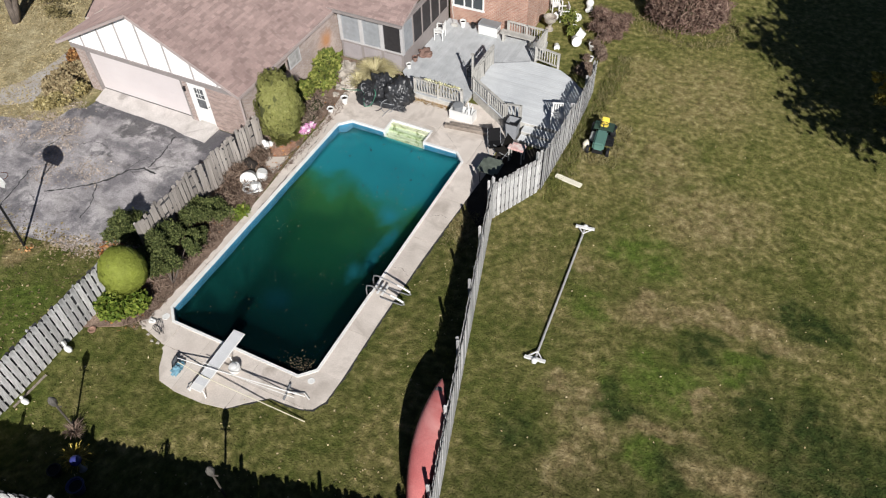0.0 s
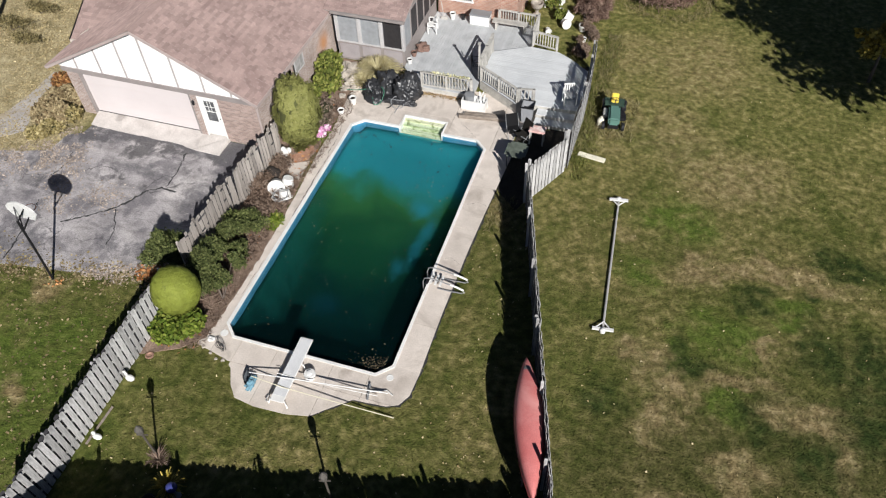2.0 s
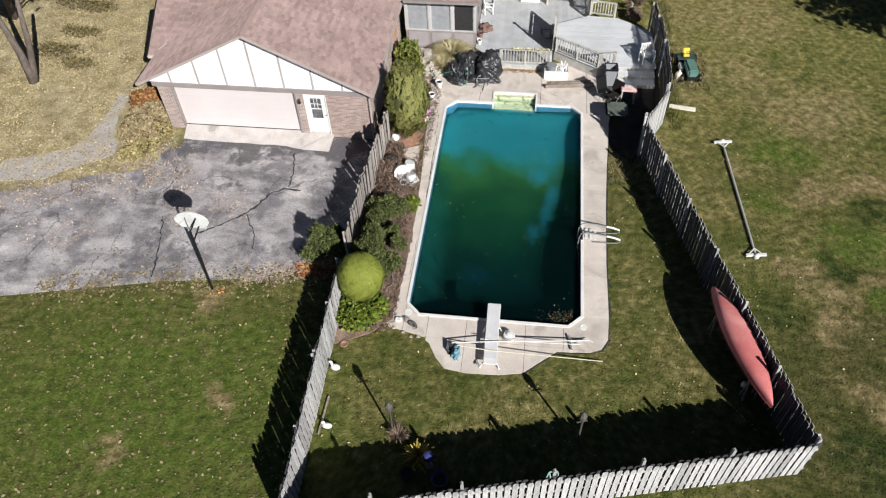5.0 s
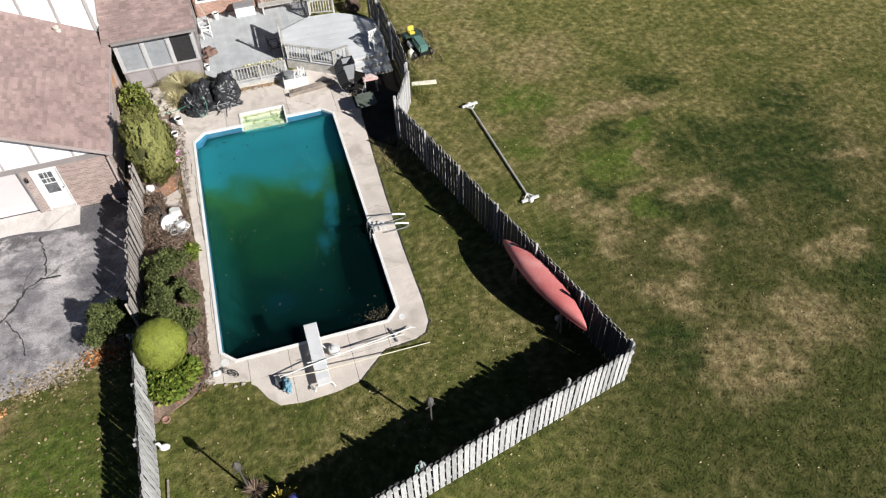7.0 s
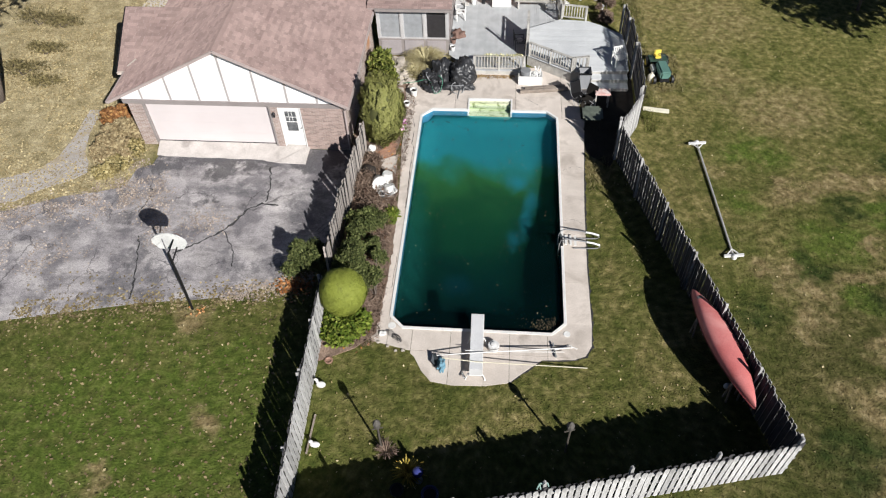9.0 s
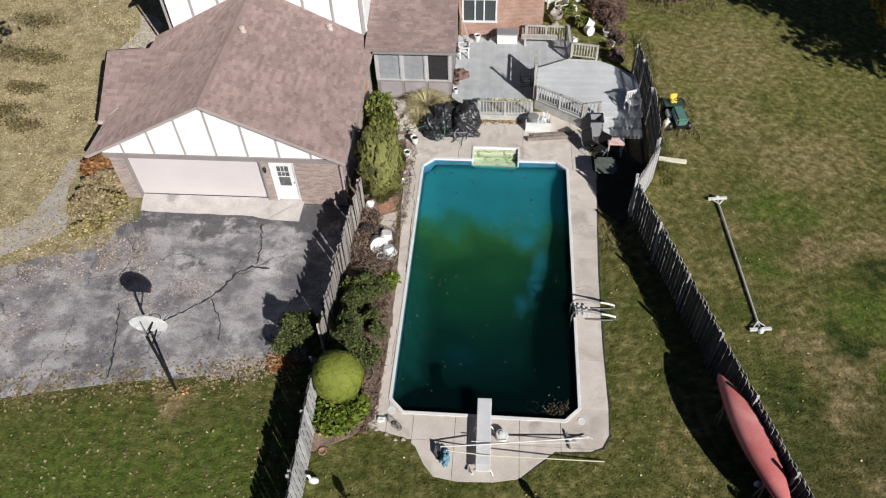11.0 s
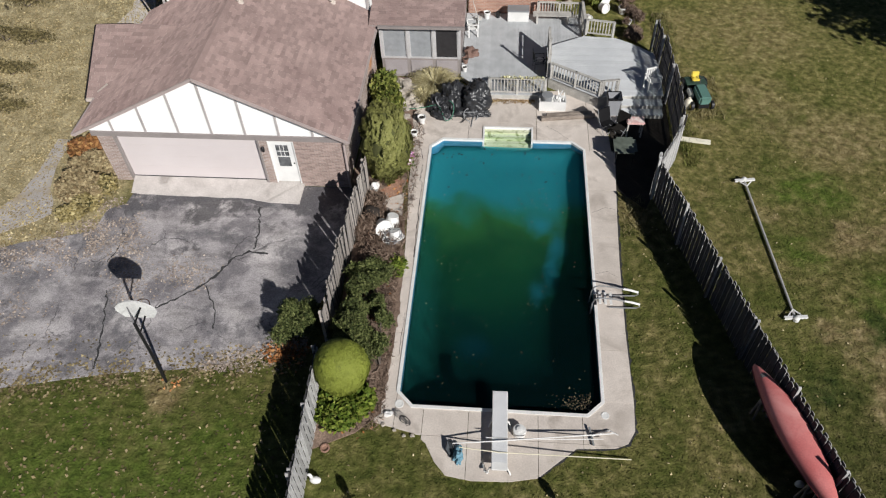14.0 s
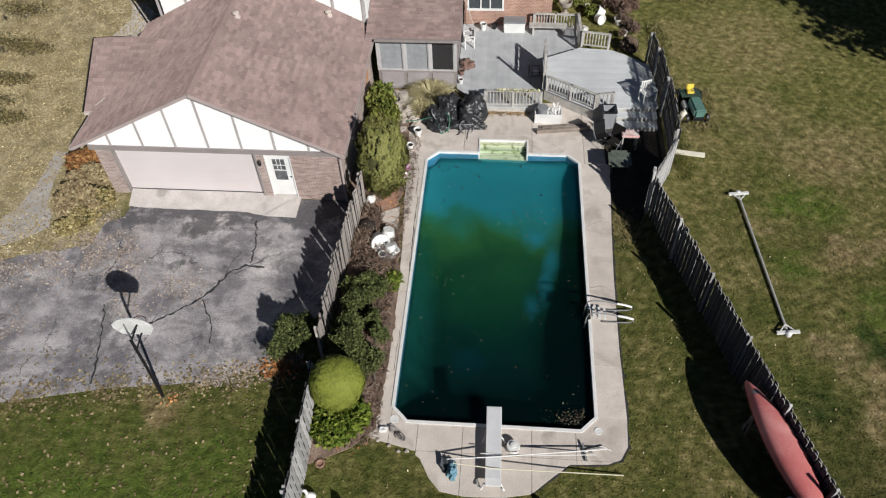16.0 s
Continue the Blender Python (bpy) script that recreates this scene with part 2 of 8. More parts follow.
    dry = tex_mix(nt, 1.0, dry, tex_ramp(nt, fine, [(0.28, grey(0.6)), (0.72, grey(1.35))]), 'MULTIPLY')
    col = tex_mix(nt, both.outputs[0], col, dry)
    nt.links.new(col, p.inputs["Base Color"])
    tex_bump(nt, p, fine, 0.9, 0.06)
    return m


# stains on the drive, and fence shade painted at (-7.2, 5.8): centre and reach
STAINS_AND_SHADE = ((-14.0, 7.9, 1.1, 0.7), (-12.4, 8.4, 1.4, 0.45), (-10.6, 8.5, 1.5, 0.35), (-8.6, 8.1, 0.9, 0.3), (-7.2, 8.2, 0.7, 1.0), (-15.3, 6.0, 0.55, 0.8), (-13.7, 1.5, 0.8, 1.1), (-13.4, 3.0, 0.32, 0.9), (-13.0, 1.3, 0.3, 0.8), (-8.1, 2.4, 0.8, 0.5),
          (-7.2, 5.8, 0.7, 1.8), (-9.6, 2.6, 0.5, 0.7), (-10.6, 6.6, 1.6, 0.5), (-16.6, 4.2, 0.9, 0.5), (-12.4, 1.8, 0.4, 1.2))


def asphalt_material():
    """Old asphalt: greyed and scoured, with worn streaks, dark patches and a darker sealed strip by the garage."""
    m, nt, p = nodes_of("asphalt", 0.9, spec=0.25)
    tc = nt.nodes.new("ShaderNodeTexCoord").outputs["Object"]
    sep = nt.nodes.new("ShaderNodeSeparateXYZ")
    nt.links.new(tc, sep.inputs[0])
    broad = tex_noise(nt, 0.55, 6, dist=0.6)
    streak = tex_noise(nt, 1.3, 7, stretch=(0.55, 1.3, 1), dist=0.15, rough=0.62)
    fine = tex_noise(nt, 22, 5)
    grit = tex_noise(nt, 70, 3)
    col = tex_ramp(nt, broad, [(0.32, (0.235, 0.221, 0.227)), (0.5, (0.357, 0.336, 0.34)), (0.68, (0.48, 0.453, 0.447))])
    col = tex_mix(nt, 1.0, col, tex_ramp(nt, streak, [(0.3, grey(0.55)), (0.5, grey(0.98)), (0.7, grey(1.25))]), 'MULTIPLY')
    band = nt.nodes.new("ShaderNodeMapRange")
    for k, v in ((1, 6.4), (2, 8.6), (3, 0.0), (4, 0.22)):
        band.inputs[k].default_value = v
    nt.links.new(sep.outputs["Y"], band.inputs[0])
    add = nt.nodes.new("ShaderNodeMath")
    nt.links.new(band.outputs[0], add.inputs[0])
    nt.links.new(tex_noise(nt, 0.75, 8, dist=0.3, rough=0.68), add.inputs[1])
    seal = tex_ramp(nt, add.outputs[0], [(0.60, grey(0)), (0.67, grey(0.82))])
    col = tex_mix(nt, seal, col, (0.075, 0.072, 0.076))
    # dark oil and sealer stains, and the painted fence shade, with ragged edges
    wob = nt.nodes.new("ShaderNodeTexNoise")
    wob.inputs["Scale"].default_value = 1.1
    wob.inputs["Detail"].default_value = 7.0
    wob.inputs["Roughness"].default_value = 0.65
    nt.links.new(tc, wob.inputs["Vector"])
    push = nt.nodes.new("ShaderNodeVectorMath")
    push.operation = 'MULTIPLY_ADD'
    push.inputs[1].default_value = (2.6, 2.6, 0)
    nt.links.new(wob.outputs["Color"], push.inputs[0])
    nt.links.new(tc, push.inputs[2])
    stains = 0.0
    for cx, cy, rx, ry in STAINS_AND_SHADE:
        mp = nt.nodes.new("ShaderNodeMapping")
        mp.inputs["Location"].default_value = (-(cx + 1.3) / rx, -(cy + 1.3) / ry, 0)
        mp.inputs["Scale"].default_value = (1 / rx, 1 / ry, 0)
        nt.links.new(push.outputs[0], mp.inputs["Vector"])
        far = nt.nodes.new("ShaderNodeVectorMath")
        far.operation = 'LENGTH'
        nt.links.new(mp.outputs[0], far.inputs[0])
        stains = peak(nt, fall(nt, far.outputs["Value"], 0.45, 1.15, 0.72), stains)
    blot = tex_ramp(nt, tex_noise(nt, 3.0, 6, rough=0.65), [(0.30, grey(0.35)), (0.58, grey(1.0))])
    col = tex_mix(nt, tex_mix(nt, 1.0, blot, stains, 'MULTIPLY'), col, (0.105, 0.103, 0.112))
    # worn dark tar patches and pale scuffs
    tar = tex_ramp(nt, tex_noise(nt, 0.9, 8, dist=0.25, rough=0.66), [(0.500, grey(0)), (0.60, grey(0.6))])
    col = tex_mix(nt, tar, col, (0.12, 0.113, 0.125))
    # a web of hairline cracks
    for size, amount, width in ((0.55, 0.75, 0.012), (1.7, 0.4, 0.014)):
        web = nt.nodes.new("ShaderNodeTexVoronoi")
        web.feature = 'DISTANCE_TO_EDGE'
        web.inputs["Scale"].default_value = size
        warp = nt.nodes.new("ShaderNodeTexNoise")
        warp.inputs["Scale"].default_value = 1.6
        warp.inputs["Detail"].default_value = 6.0
        nt.links.new(tc, warp.inputs["Vector"])
        bend = nt.nodes.new("ShaderNodeVectorMath")
        bend.operation = 'MULTIPLY_ADD'
        bend.inputs[1].default_value = (0.9, 0.9, 0)
        nt.links.new(warp.outputs["Color"], bend.inputs[0])
        nt.links.new(tc, bend.inputs[2])
        nt.links.new(bend.outputs[0], web.inputs["Vector"])
        line = fall(nt, web.outputs["Distance"], width * 0.3, width * 1.6, amount)
        gaps_ = tex_ramp(nt, tex_noise(nt, 0.7, 3), [(0.45, grey(0)), (0.6, grey(1))])
        col = tex_mix(nt, tex_mix(nt, 1.0, gaps_, line, 'MULTIPLY'), col, (0.075, 0.07, 0.075))
    scuff = tex_ramp(nt, tex_noise(nt, 2.6, 7, dist=0.2, stretch=(0.45, 1.4, 1), rough=0.7), [(0.60, grey(0)), (0.70, grey(0.55))])
    col = tex_mix(nt, scuff, col, (0.50, 0.475, 0.46))
    col = tex_mix(nt, 1.0, col, tex_ramp(nt, fine, [(0.28, grey(0.68)), (0.72, grey(1.3))]), 'MULTIPLY')
    col = tex_mix(nt, 1.0, col, tex_ramp(nt, grit, [(0.3, grey(0.8)), (0.7, grey(1.2))]), 'MULTIPLY')
    nt.links.new(col, p.inputs["Base Color"])
    tex_bump(nt, p, fine, 0.4)
    return m


def leaf_material(name, a, b, c, rough=0.7):
    m, nt, p = nodes_of(name, rough, spec=0.2)
    g = nt.nodes.new("ShaderNodeNewGeometry")
    col = tex_ramp(nt, g.outputs["Random Per Island"], [(0.0, a), (0.55, b), (1.0, c)])
    col = tex_mix(nt, 1.0, col, tex_ramp(nt, tex_noise(nt, 1.6, 4), [(0.3, grey(0.75)), (0.7, grey(1.25))]), 'MULTIPLY')
    nt.links.new(col, p.inputs["Base Color"])
    return m


def plain(name, c, rough=0.5, metal=0.0, spec=0.4, grain=0.12, fine=25.0):
    return surface(name, c, tuple(v * 0.82 for v in c), 1.5, fine, rough, 0.1, metal, spec, grain=grain)


M_LAWN = lawn_material()
M_BLADE = lawn_material("grass blades", 0.12)
M_CONC = surface("concrete", (0.51, 0.455, 0.405), (0.68, 0.615, 0.555), 0.9, 22, 0.9, 0.3, vary=0.06, stain=(0.30, 0.255, 0.215), stain_scale=0.9, stain_at=(0.52, 0.8), grain=0.13)
M_CONC_OLD = surface("apron concrete", (0.47, 0.435, 0.41), (0.62, 0.58, 0.55), 1.6, 20, 0.9, 0.2, stain=(0.26, 0.235, 0.215), stain_scale=1.1, stain_at=(0.56, 0.76), grain=0.15)
M_ASPHALT = asphalt_material()
M_CRACK = surface("crack filler", (0.03, 0.03, 0.032), (0.05, 0.05, 0.05), 2, 30, 0.9, 0.2)
M_MULCH = surface("mulch", (0.13, 0.09, 0.068), (0.27, 0.195, 0.15), 2.2, 18, 0.95, 0.8, stain=(0.28, 0.16, 0.11), stain_scale=0.8, stain_at=(0.55, 0.7), grain=0.5)
M_COPING = plain("white coping", (0.80, 0.80, 0.78), 0.4)
M_SHINGLE = surface("shingles", (0.212, 0.154, 0.142), (0.272, 0.200, 0.184), 0.9, 30, 0.95, 0.4, island=0.18, grain=0.2, stain=(0.185, 0.130, 0.122), stain_scale=0.7, stain_at=(0.52, 0.8), matt=1.0)
M_SHINGLE_PIECE = surface("single shingles", (0.212, 0.154, 0.142), (0.272, 0.200, 0.184), 0.9, 30, 0.95, 0.4, vary=0.18, grain=0.2, stain=(0.185, 0.130, 0.122), stain_scale=0.7, stain_at=(0.52, 0.8), matt=1.0)
M_BRICK = brick_wall("brick", (0.29, 0.215, 0.19), (0.41, 0.32, 0.285), (0.50, 0.455, 0.42))
M_BRICK_RUST = brick_wall("rust-stained brick", (0.34, 0.25, 0.22), (0.46, 0.36, 0.32), (0.50, 0.45, 0.41), rust=(15.7, 1.2))
M_BRICK_RED = brick_wall("red brick", (0.35, 0.18, 0.13), (0.46, 0.265, 0.195), (0.50, 0.42, 0.36))
M_STUCCO = surface("white stucco", (0.84, 0.84, 0.825), (0.86, 0.86, 0.845), 1.5, 60, 0.8, 0.15, grain=0.05)
M_TRIM = plain("taupe trim paint", (0.28, 0.25, 0.24), 0.6)
M_BATTEN = plain("pale grey batten paint", (0.43, 0.40, 0.39), 0.6)
M_GDOOR = surface("pale pink door paint", (0.57, 0.52, 0.513), (0.62, 0.57, 0.563), 0.5, 30, 0.5, 0.05, grain=0.03)
M_WHITE = plain("white paint", (0.80, 0.80, 0.78), 0.45, grain=0.06)
M_RAKE = plain("pinkish grey rake paint", (0.42, 0.35, 0.33), 0.6)
M_PORCH = plain("pale porch frame paint", (0.50, 0.49, 0.49), 0.6)
# pale tone with coarse mottling
M_GLASS_PALE = plain("pale mottled glass", (0.40, 0.39, 0.38), 0.15, grain=0.35, fine=6)
# fence wood in shade: the darkness is put into the colour
M_FENCE_SHADE = surface("fence wood with shade painted in", (0.035, 0.034, 0.038), (0.075, 0.073, 0.076), 3.0, 20, 0.95, 0.5, vary=0.3, stretch=(1, 1, 0.12), grain=0.3)
M_KICK = plain("mauve-grey kick panel", (0.36, 0.33, 0.335), 0.6)
M_GUTTER = plain("cream gutter", (0.62, 0.54, 0.48), 0.5)
M_DARKMETAL = plain("dark metal", (0.03, 0.03, 0.033), 0.45, 0.6)
M_BLACK = plain("black plastic", (0.018, 0.018, 0.02), 0.35)
# paler copy of the mesh: a reflection painted into its colour
M_SCREEN_SHEEN = plain("screen mesh", (0.30, 0.315, 0.33), 0.6, grain=0.15, fine=4)
M_SCREEN_DARK = plain("dark screen mesh", (0.03, 0.028, 0.03), 0.6, grain=0.3, fine=6)
M_FENCE = surface("weathered pale fence wood", (0.30, 0.295, 0.29), (0.56, 0.555, 0.545), 5.0, 26, 0.9, 0.6, vary=0.26, stretch=(1, 1, 0.16), grain=0.4)
M_FENCE_OLD = surface("weathered brown fence wood", (0.22, 0.192, 0.17), (0.48, 0.438, 0.40), 3.0, 20, 0.9, 0.6, vary=0.30, stretch=(1, 1, 0.12), grain=0.3)
M_DECK = surface("weathered grey deck boards", (0.39, 0.405, 0.415), (0.52, 0.535, 0.545), 1.5, 24, 0.85, 0.4, vary=0.06, grain=0.2, stain=(0.33, 0.34, 0.35), stain_scale=0.8, stain_at=(0.55, 0.8))
M_DECK_PALE = surface("pale painted deck boards", (0.51, 0.53, 0.545), (0.61, 0.63, 0.64), 1.0, 24, 0.8, 0.3, vary=0.05, grain=0.12)
M_RAIL = surface("weathered rail wood", (0.34, 0.33, 0.305), (0.50, 0.485, 0.45), 3, 22, 0.9, 0.4, vary=0.12, grain=0.25)
M_BARK = surface("bark", (0.07, 0.055, 0.045), (0.17, 0.14, 0.12), 4, 20, 0.95, 0.9, grain=0.4, stretch=(1, 1, 0.25))
M_GLASS_DARK, _nt, _p = nodes_of("window glass", 0.06, spec=0.6)
_p.inputs["Base Color"].default_value = (0.05, 0.06, 0.065, 1)


# ---- mesh helpers ----
def part(name, bm, material, parent=None, label="", smooth=False):
    me = bpy.data.meshes.new(name)
    bm.normal_update()
    bm.to_mesh(me)
    bm.free()
    if material:
        me.materials.append(material)
    if smooth:
        for f in me.polygons:
            f.use_smooth = True
    ob = new(name, me)
    if parent:
        ob.parent = parent
        ob.matrix_parent_inverse = parent.matrix_basis.inverted()
    if label:
        ob["label"] = label
    return ob


def piece(name, me, parent, m):
    """A further object on a shared mesh, at the world pose m."""
    ob = new(name, me)
    ob.parent = parent
    ob.matrix_parent_inverse = parent.matrix_basis.inverted()
    ob.matrix_basis = m
    return ob


def thing(name, label, category, at=(0, 0, 0), group="", kind=""):
    e = new(name)
    e.empty_display_size = 0.1
    e.matrix_basis = Matrix.Translation(at)
    return tagged(e, label, category, group, kind)


def mesh_from(name, verts, faces, material):
    me = bpy.data.meshes.new(name)
    me.from_pydata([tuple(v) for v in verts], [], faces)
    me.materials.append(material)
    return me


def box(bm, x0, x1, y0, y1, z0, z1, m=None):
    vs = [Vector((x, y, z)) for z in (z0, z1) for x, y in ((x0, y0), (x1, y0), (x1, y1), (x0, y1))]
    vs = [bm.verts.new(m @ v if m else v) for v in vs]
    for f in ((3, 2, 1, 0), (4, 5, 6, 7), (0, 1, 5, 4), (1, 2, 6, 5), (2, 3, 7, 6), (3, 0, 4, 7)):
        bm.faces.new([vs[i] for i in f])
    return vs


def boxes(*args, m=None):
    bm = bmesh.new()
    for a in args:
        box(bm, *a, m=m)
    return bm


def bar(bm, p, q, w, h=None):
    """A square bar from p to q, w wide and h high."""
    p, q = Vector(p), Vector(q)
    d = q - p
    up = Vector((0, 0, 1)) if abs(d.normalized().z) < 0.95 else Vector((0, 1, 0))
    side = d.cross(up).normalized()
    top = side.cross(d).normalized()
    h = h or w
    vs = [bm.verts.new(e + side * sx * w / 2 + top * sz * h / 2) for e in (p, q) for sx, sz in ((-1, -1), (1, -1), (1, 1), (-1, 1))]
    for f in ((0, 1, 2, 3), (7, 6, 5, 4), (0, 4, 5, 1), (1, 5, 6, 2), (2, 6, 7, 3), (3, 7, 4, 0)):
        bm.faces.new([vs[i] for i in f])


def tube(bm, pts, r, n=8, r_end=None):
    """A round tube along a run of points, tapering from r to r_end."""
    pts = [Vector(p) for p in pts]
    rings = []
    for i, p in enumerate(pts):
        d = (pts[min(i + 1, len(pts) - 1)] - pts[max(i - 1, 0)]).normalized()
        a = d.cross(Vector((0, 0, 1)) if abs(d.z) < 0.9 else Vector((0, 1, 0))).normalized()
        b = d.cross(a)
        rr = r + ((r_end if r_end is not None else r) - r) * i / max(1, len(pts) - 1)
        rings.append([bm.verts.new(p + (a * math.cos(2 * math.pi * k / n) + b * math.sin(2 * math.pi * k / n)) * rr) for k in range(n)])
    for u, v in zip(rings, rings[1:]):
        for k in range(n):
            bm.faces.new((u[k], u[(k + 1) % n], v[(k + 1) % n], v[k]))
    bm.faces.new(rings[0][::-1])
    bm.faces.new(rings[-1])


def lathe(bm, profile, n=20, at=(0, 0, 0), m=None):
    """Turns a profile of (radius, height) about the upright through at."""
    rings = []
    for r, z in profile:
        ring = []
        for k in range(n):
            v = Vector((at[0] + r * math.cos(2 * math.pi * k / n), at[1] + r * math.sin(2 * math.pi * k / n), at[2] + z))
            ring.append(bm.verts.new(m @ v if m else v))
        rings.append(ring)
    for u, v in zip(rings, rings[1:]):
        for k in range(n):
            bm.faces.new((u[k], u[(k + 1) % n], v[(k + 1) % n], v[k]))
    bm.faces.new(rings[0][::-1])
    bm.faces.new(rings[-1])


def blob(bm, c, r, sub=3, rough=0.1, freq=2.0, flat=None):
    """A rounded lump with an uneven skin."""
    made = bmesh.ops.create_icosphere(bm, subdivisions=sub, radius=1.0)["verts"]
    for v in made:
        k = 1 + rough * noise.noise(v.co * freq + Vector(c))
        p = Vector((v.co.x * r[0] * k, v.co.y * r[1] * k, v.co.z * r[2] * k))
        if flat is not None:
            p.z = max(p.z, flat)
        v.co = p + Vector(c)


def prism(bm, poly, z0, z1):
    """An upright prism on a plan polygon (counter-clockwise)."""
    lo = [bm.verts.new((x, y, z0)) for x, y in poly]
    hi = [bm.verts.new((x, y, z1)) for x, y in poly]
    n = len(poly)
    for k in range(n):
        bm.faces.new((lo[k], lo[(k + 1) % n], hi[(k + 1) % n], hi[k]))
    for loop in (lo[::-1], hi):
        es = [bm.edges.get((loop[k], loop[(k + 1) % n])) for k in range(n)]
        bmesh.ops.triangle_fill(bm, use_beauty=True, edges=es)


def clip(poly, x0, x1, y0, y1):
    """The part of a plan polygon inside a rectangle."""
    for axis, lim, sign in ((0, x0, 1), (0, x1, -1), (1, y0, 1), (1, y1, -1)):
        out = []
        for a, b in zip(poly, poly[1:] + poly[:1]):
            ia, ib = sign * (a[axis] - lim) >= 0, sign * (b[axis] - lim) >= 0
            if ia:
                out.append(a)
            if ia != ib:
                t = (lim - a[axis]) / (b[axis] - a[axis])
                out.append((a[0] + t * (b[0] - a[0]), a[1] + t * (b[1] - a[1])))
        poly = out
        if len(poly) < 3:
            return []
    return [p for p, q in zip(poly, poly[1:] + poly[:1]) if math.hypot(p[0] - q[0], p[1] - q[1]) > 1e-4]


def area_of(poly):
    return 0.5 * sum(a[0] * b[1] - b[0] * a[1] for a, b in zip(poly, poly[1:] + poly[:1]))


def inside(poly, x, y):
    hit = False
    for (ax, ay), (bx, by) in zip(poly, poly[1:] + poly[:1]):
        if (ay > y) != (by > y) and x < (bx - ax) * (y - ay) / (by - ay) + ax:
            hit = not hit
    return hit


def leaves(name, points, size, material, parent=None, up=0.0, kind="", rng=None, long=1.6, face=None):
    """Many small folded leaves at the given places, joined in one mesh."""
    rng = rng or np.random.default_rng(5)
    pts = np.asarray(points, float)
    n = len(pts)
    d = rng.normal(size=(n, 3))
    d[:, 2] += up
    if face is not None:
        d = d * 0.2 + face
    d /= np.linalg.norm(d, axis=1)[:, None]
    a = np.cross(d, rng.normal(size=(n, 3)))
    a /= np.linalg.norm(a, axis=1)[:, None]
    b = np.cross(d, a)
    s = (size * rng.uniform(0.6, 1.4, n))[:, None]
    quad = np.stack([pts - a * s * long / 2, pts + b * s / 2 + d * s * 0.12, pts + a * s * long / 2, pts - b * s / 2 + d * s * 0.12], 1)
    me = bpy.data.meshes.new(name)
    me.vertices.add(4 * n)
    me.vertices.foreach_set("co", quad.ravel())
    me.loops.add(4 * n)
    me.loops.foreach_set("vertex_index", np.arange(4 * n, dtype=np.int32))
    me.polygons.add(n)
    me.polygons.foreach_set("loop_start", np.arange(0, 4 * n, 4, dtype=np.int32))
    me.update(calc_edges=True)
    me.materials.append(material)
    ob = new(name, me)
    if parent:
        ob.parent = parent
        ob.matrix_parent_inverse = parent.matrix_basis.inverted()
    if kind:
        ob["kind"] = kind
    return ob


# ---- ground ----
POOL = [(-2.6, 0.0), (2.6, 0.0), (3.05, 0.45), (3.05, 11.74), (2.6, 12.19), (-2.6, 12.19), (-3.05, 11.74), (-3.05, 0.45)]
bm = bmesh.new()
outer = [bm.verts.new((x, y, -0.03)) for x, y in ((-600, -600), (600, -600), (600, 600), (-600, 600))]
hole = [bm.verts.new((x, y, -0.03)) for x, y in ((-3.16, -0.1), (3.16, -0.1), (3.16, 13.2), (-3.16, 13.2))]
edges = [bm.edges.new((v[k], v[(k + 1) % 4])) for v in (outer, hole) for k in range(4)]
bmesh.ops.triangle_fill(bm, use_beauty=True, edges=edges)
for f in bm.faces:
    if f.normal.z < 0:
        f.normal_flip()
bmesh.ops.recalc_face_normals(bm, faces=bm.faces)
tagged(part("ground", bm, M_LAWN), "patchy autumn lawn with dry tan areas and fallen leaves", "lawn", kind="structure")


def slab(name, poly, z0, z1, material, label, category, parent=None):
    if area_of(poly) < 0:
        poly = poly[::-1]
    b = bmesh.new()
    prism(b, poly, z0, z1)
    ob = part(name, b, material, parent)
    if label:
        tagged(ob, label, category, kind="structure")
    return ob


# ---- driveway and walks ----
DRIVE = [(-34, -2.6), (-22, -1.6), (-15.6, -0.2), (-12.2, 0.55), (-10.2, 0.8), (-8.67, 1.1), (-7.6, 1.7), (-7.0, 2.2), (-6.3, 3.0), (-5.9, 4.4), (-5.75, 9.2),
         (-14.3, 9.2), (-14.5, 7.9), (-15.1, 7.6), (-15.2, 6.5), (-16.3, 6.1), (-17.6, 5.8), (-19.5, 4.9), (-22, 4.2), (-34, 3.4)]
drive = slab("driveway", DRIVE, -0.12, -0.012, M_ASPHALT, "cracked grey asphalt driveway with dark seal patches", "driveway")


def ribbon(name, pts, w, z, material, parent, wob=0.0):
    b = bmesh.new()
    prev = None
    rnd = random.Random(7)
    for i, p in enumerate(pts):
        q = Vector(pts[min(i + 1, len(pts) - 1)]) - Vector(pts[max(i - 1, 0)])
        s = Vector((-q.y, q.x)).normalized() * w / 2 * (1 + wob * rnd.uniform(-1, 1))
        row = [b.verts.new((p[0] + s.x, p[1] + s.y, z)), b.verts.new((p[0] - s.x, p[1] - s.y, z))]
        if prev:
            b.faces.new((prev[1], row[1], row[0], prev[0]))
        prev = row
    return part(name, b, material, parent)


def wander(pts, step=0.12, amp=0.06, seed=3):
    out = []
    rnd = random.Random(seed)
    for a, b in zip(pts, pts[1:]):
        n = max(1, int(math.dist(a, b) / step))
        for k in range(n):
            t = k / n
            out.append((a[0] + (b[0] - a[0]) * t + rnd.uniform(-amp, amp), a[1] + (b[1] - a[1]) * t + rnd.uniform(-amp, amp)))
    return out + [pts[-1]]


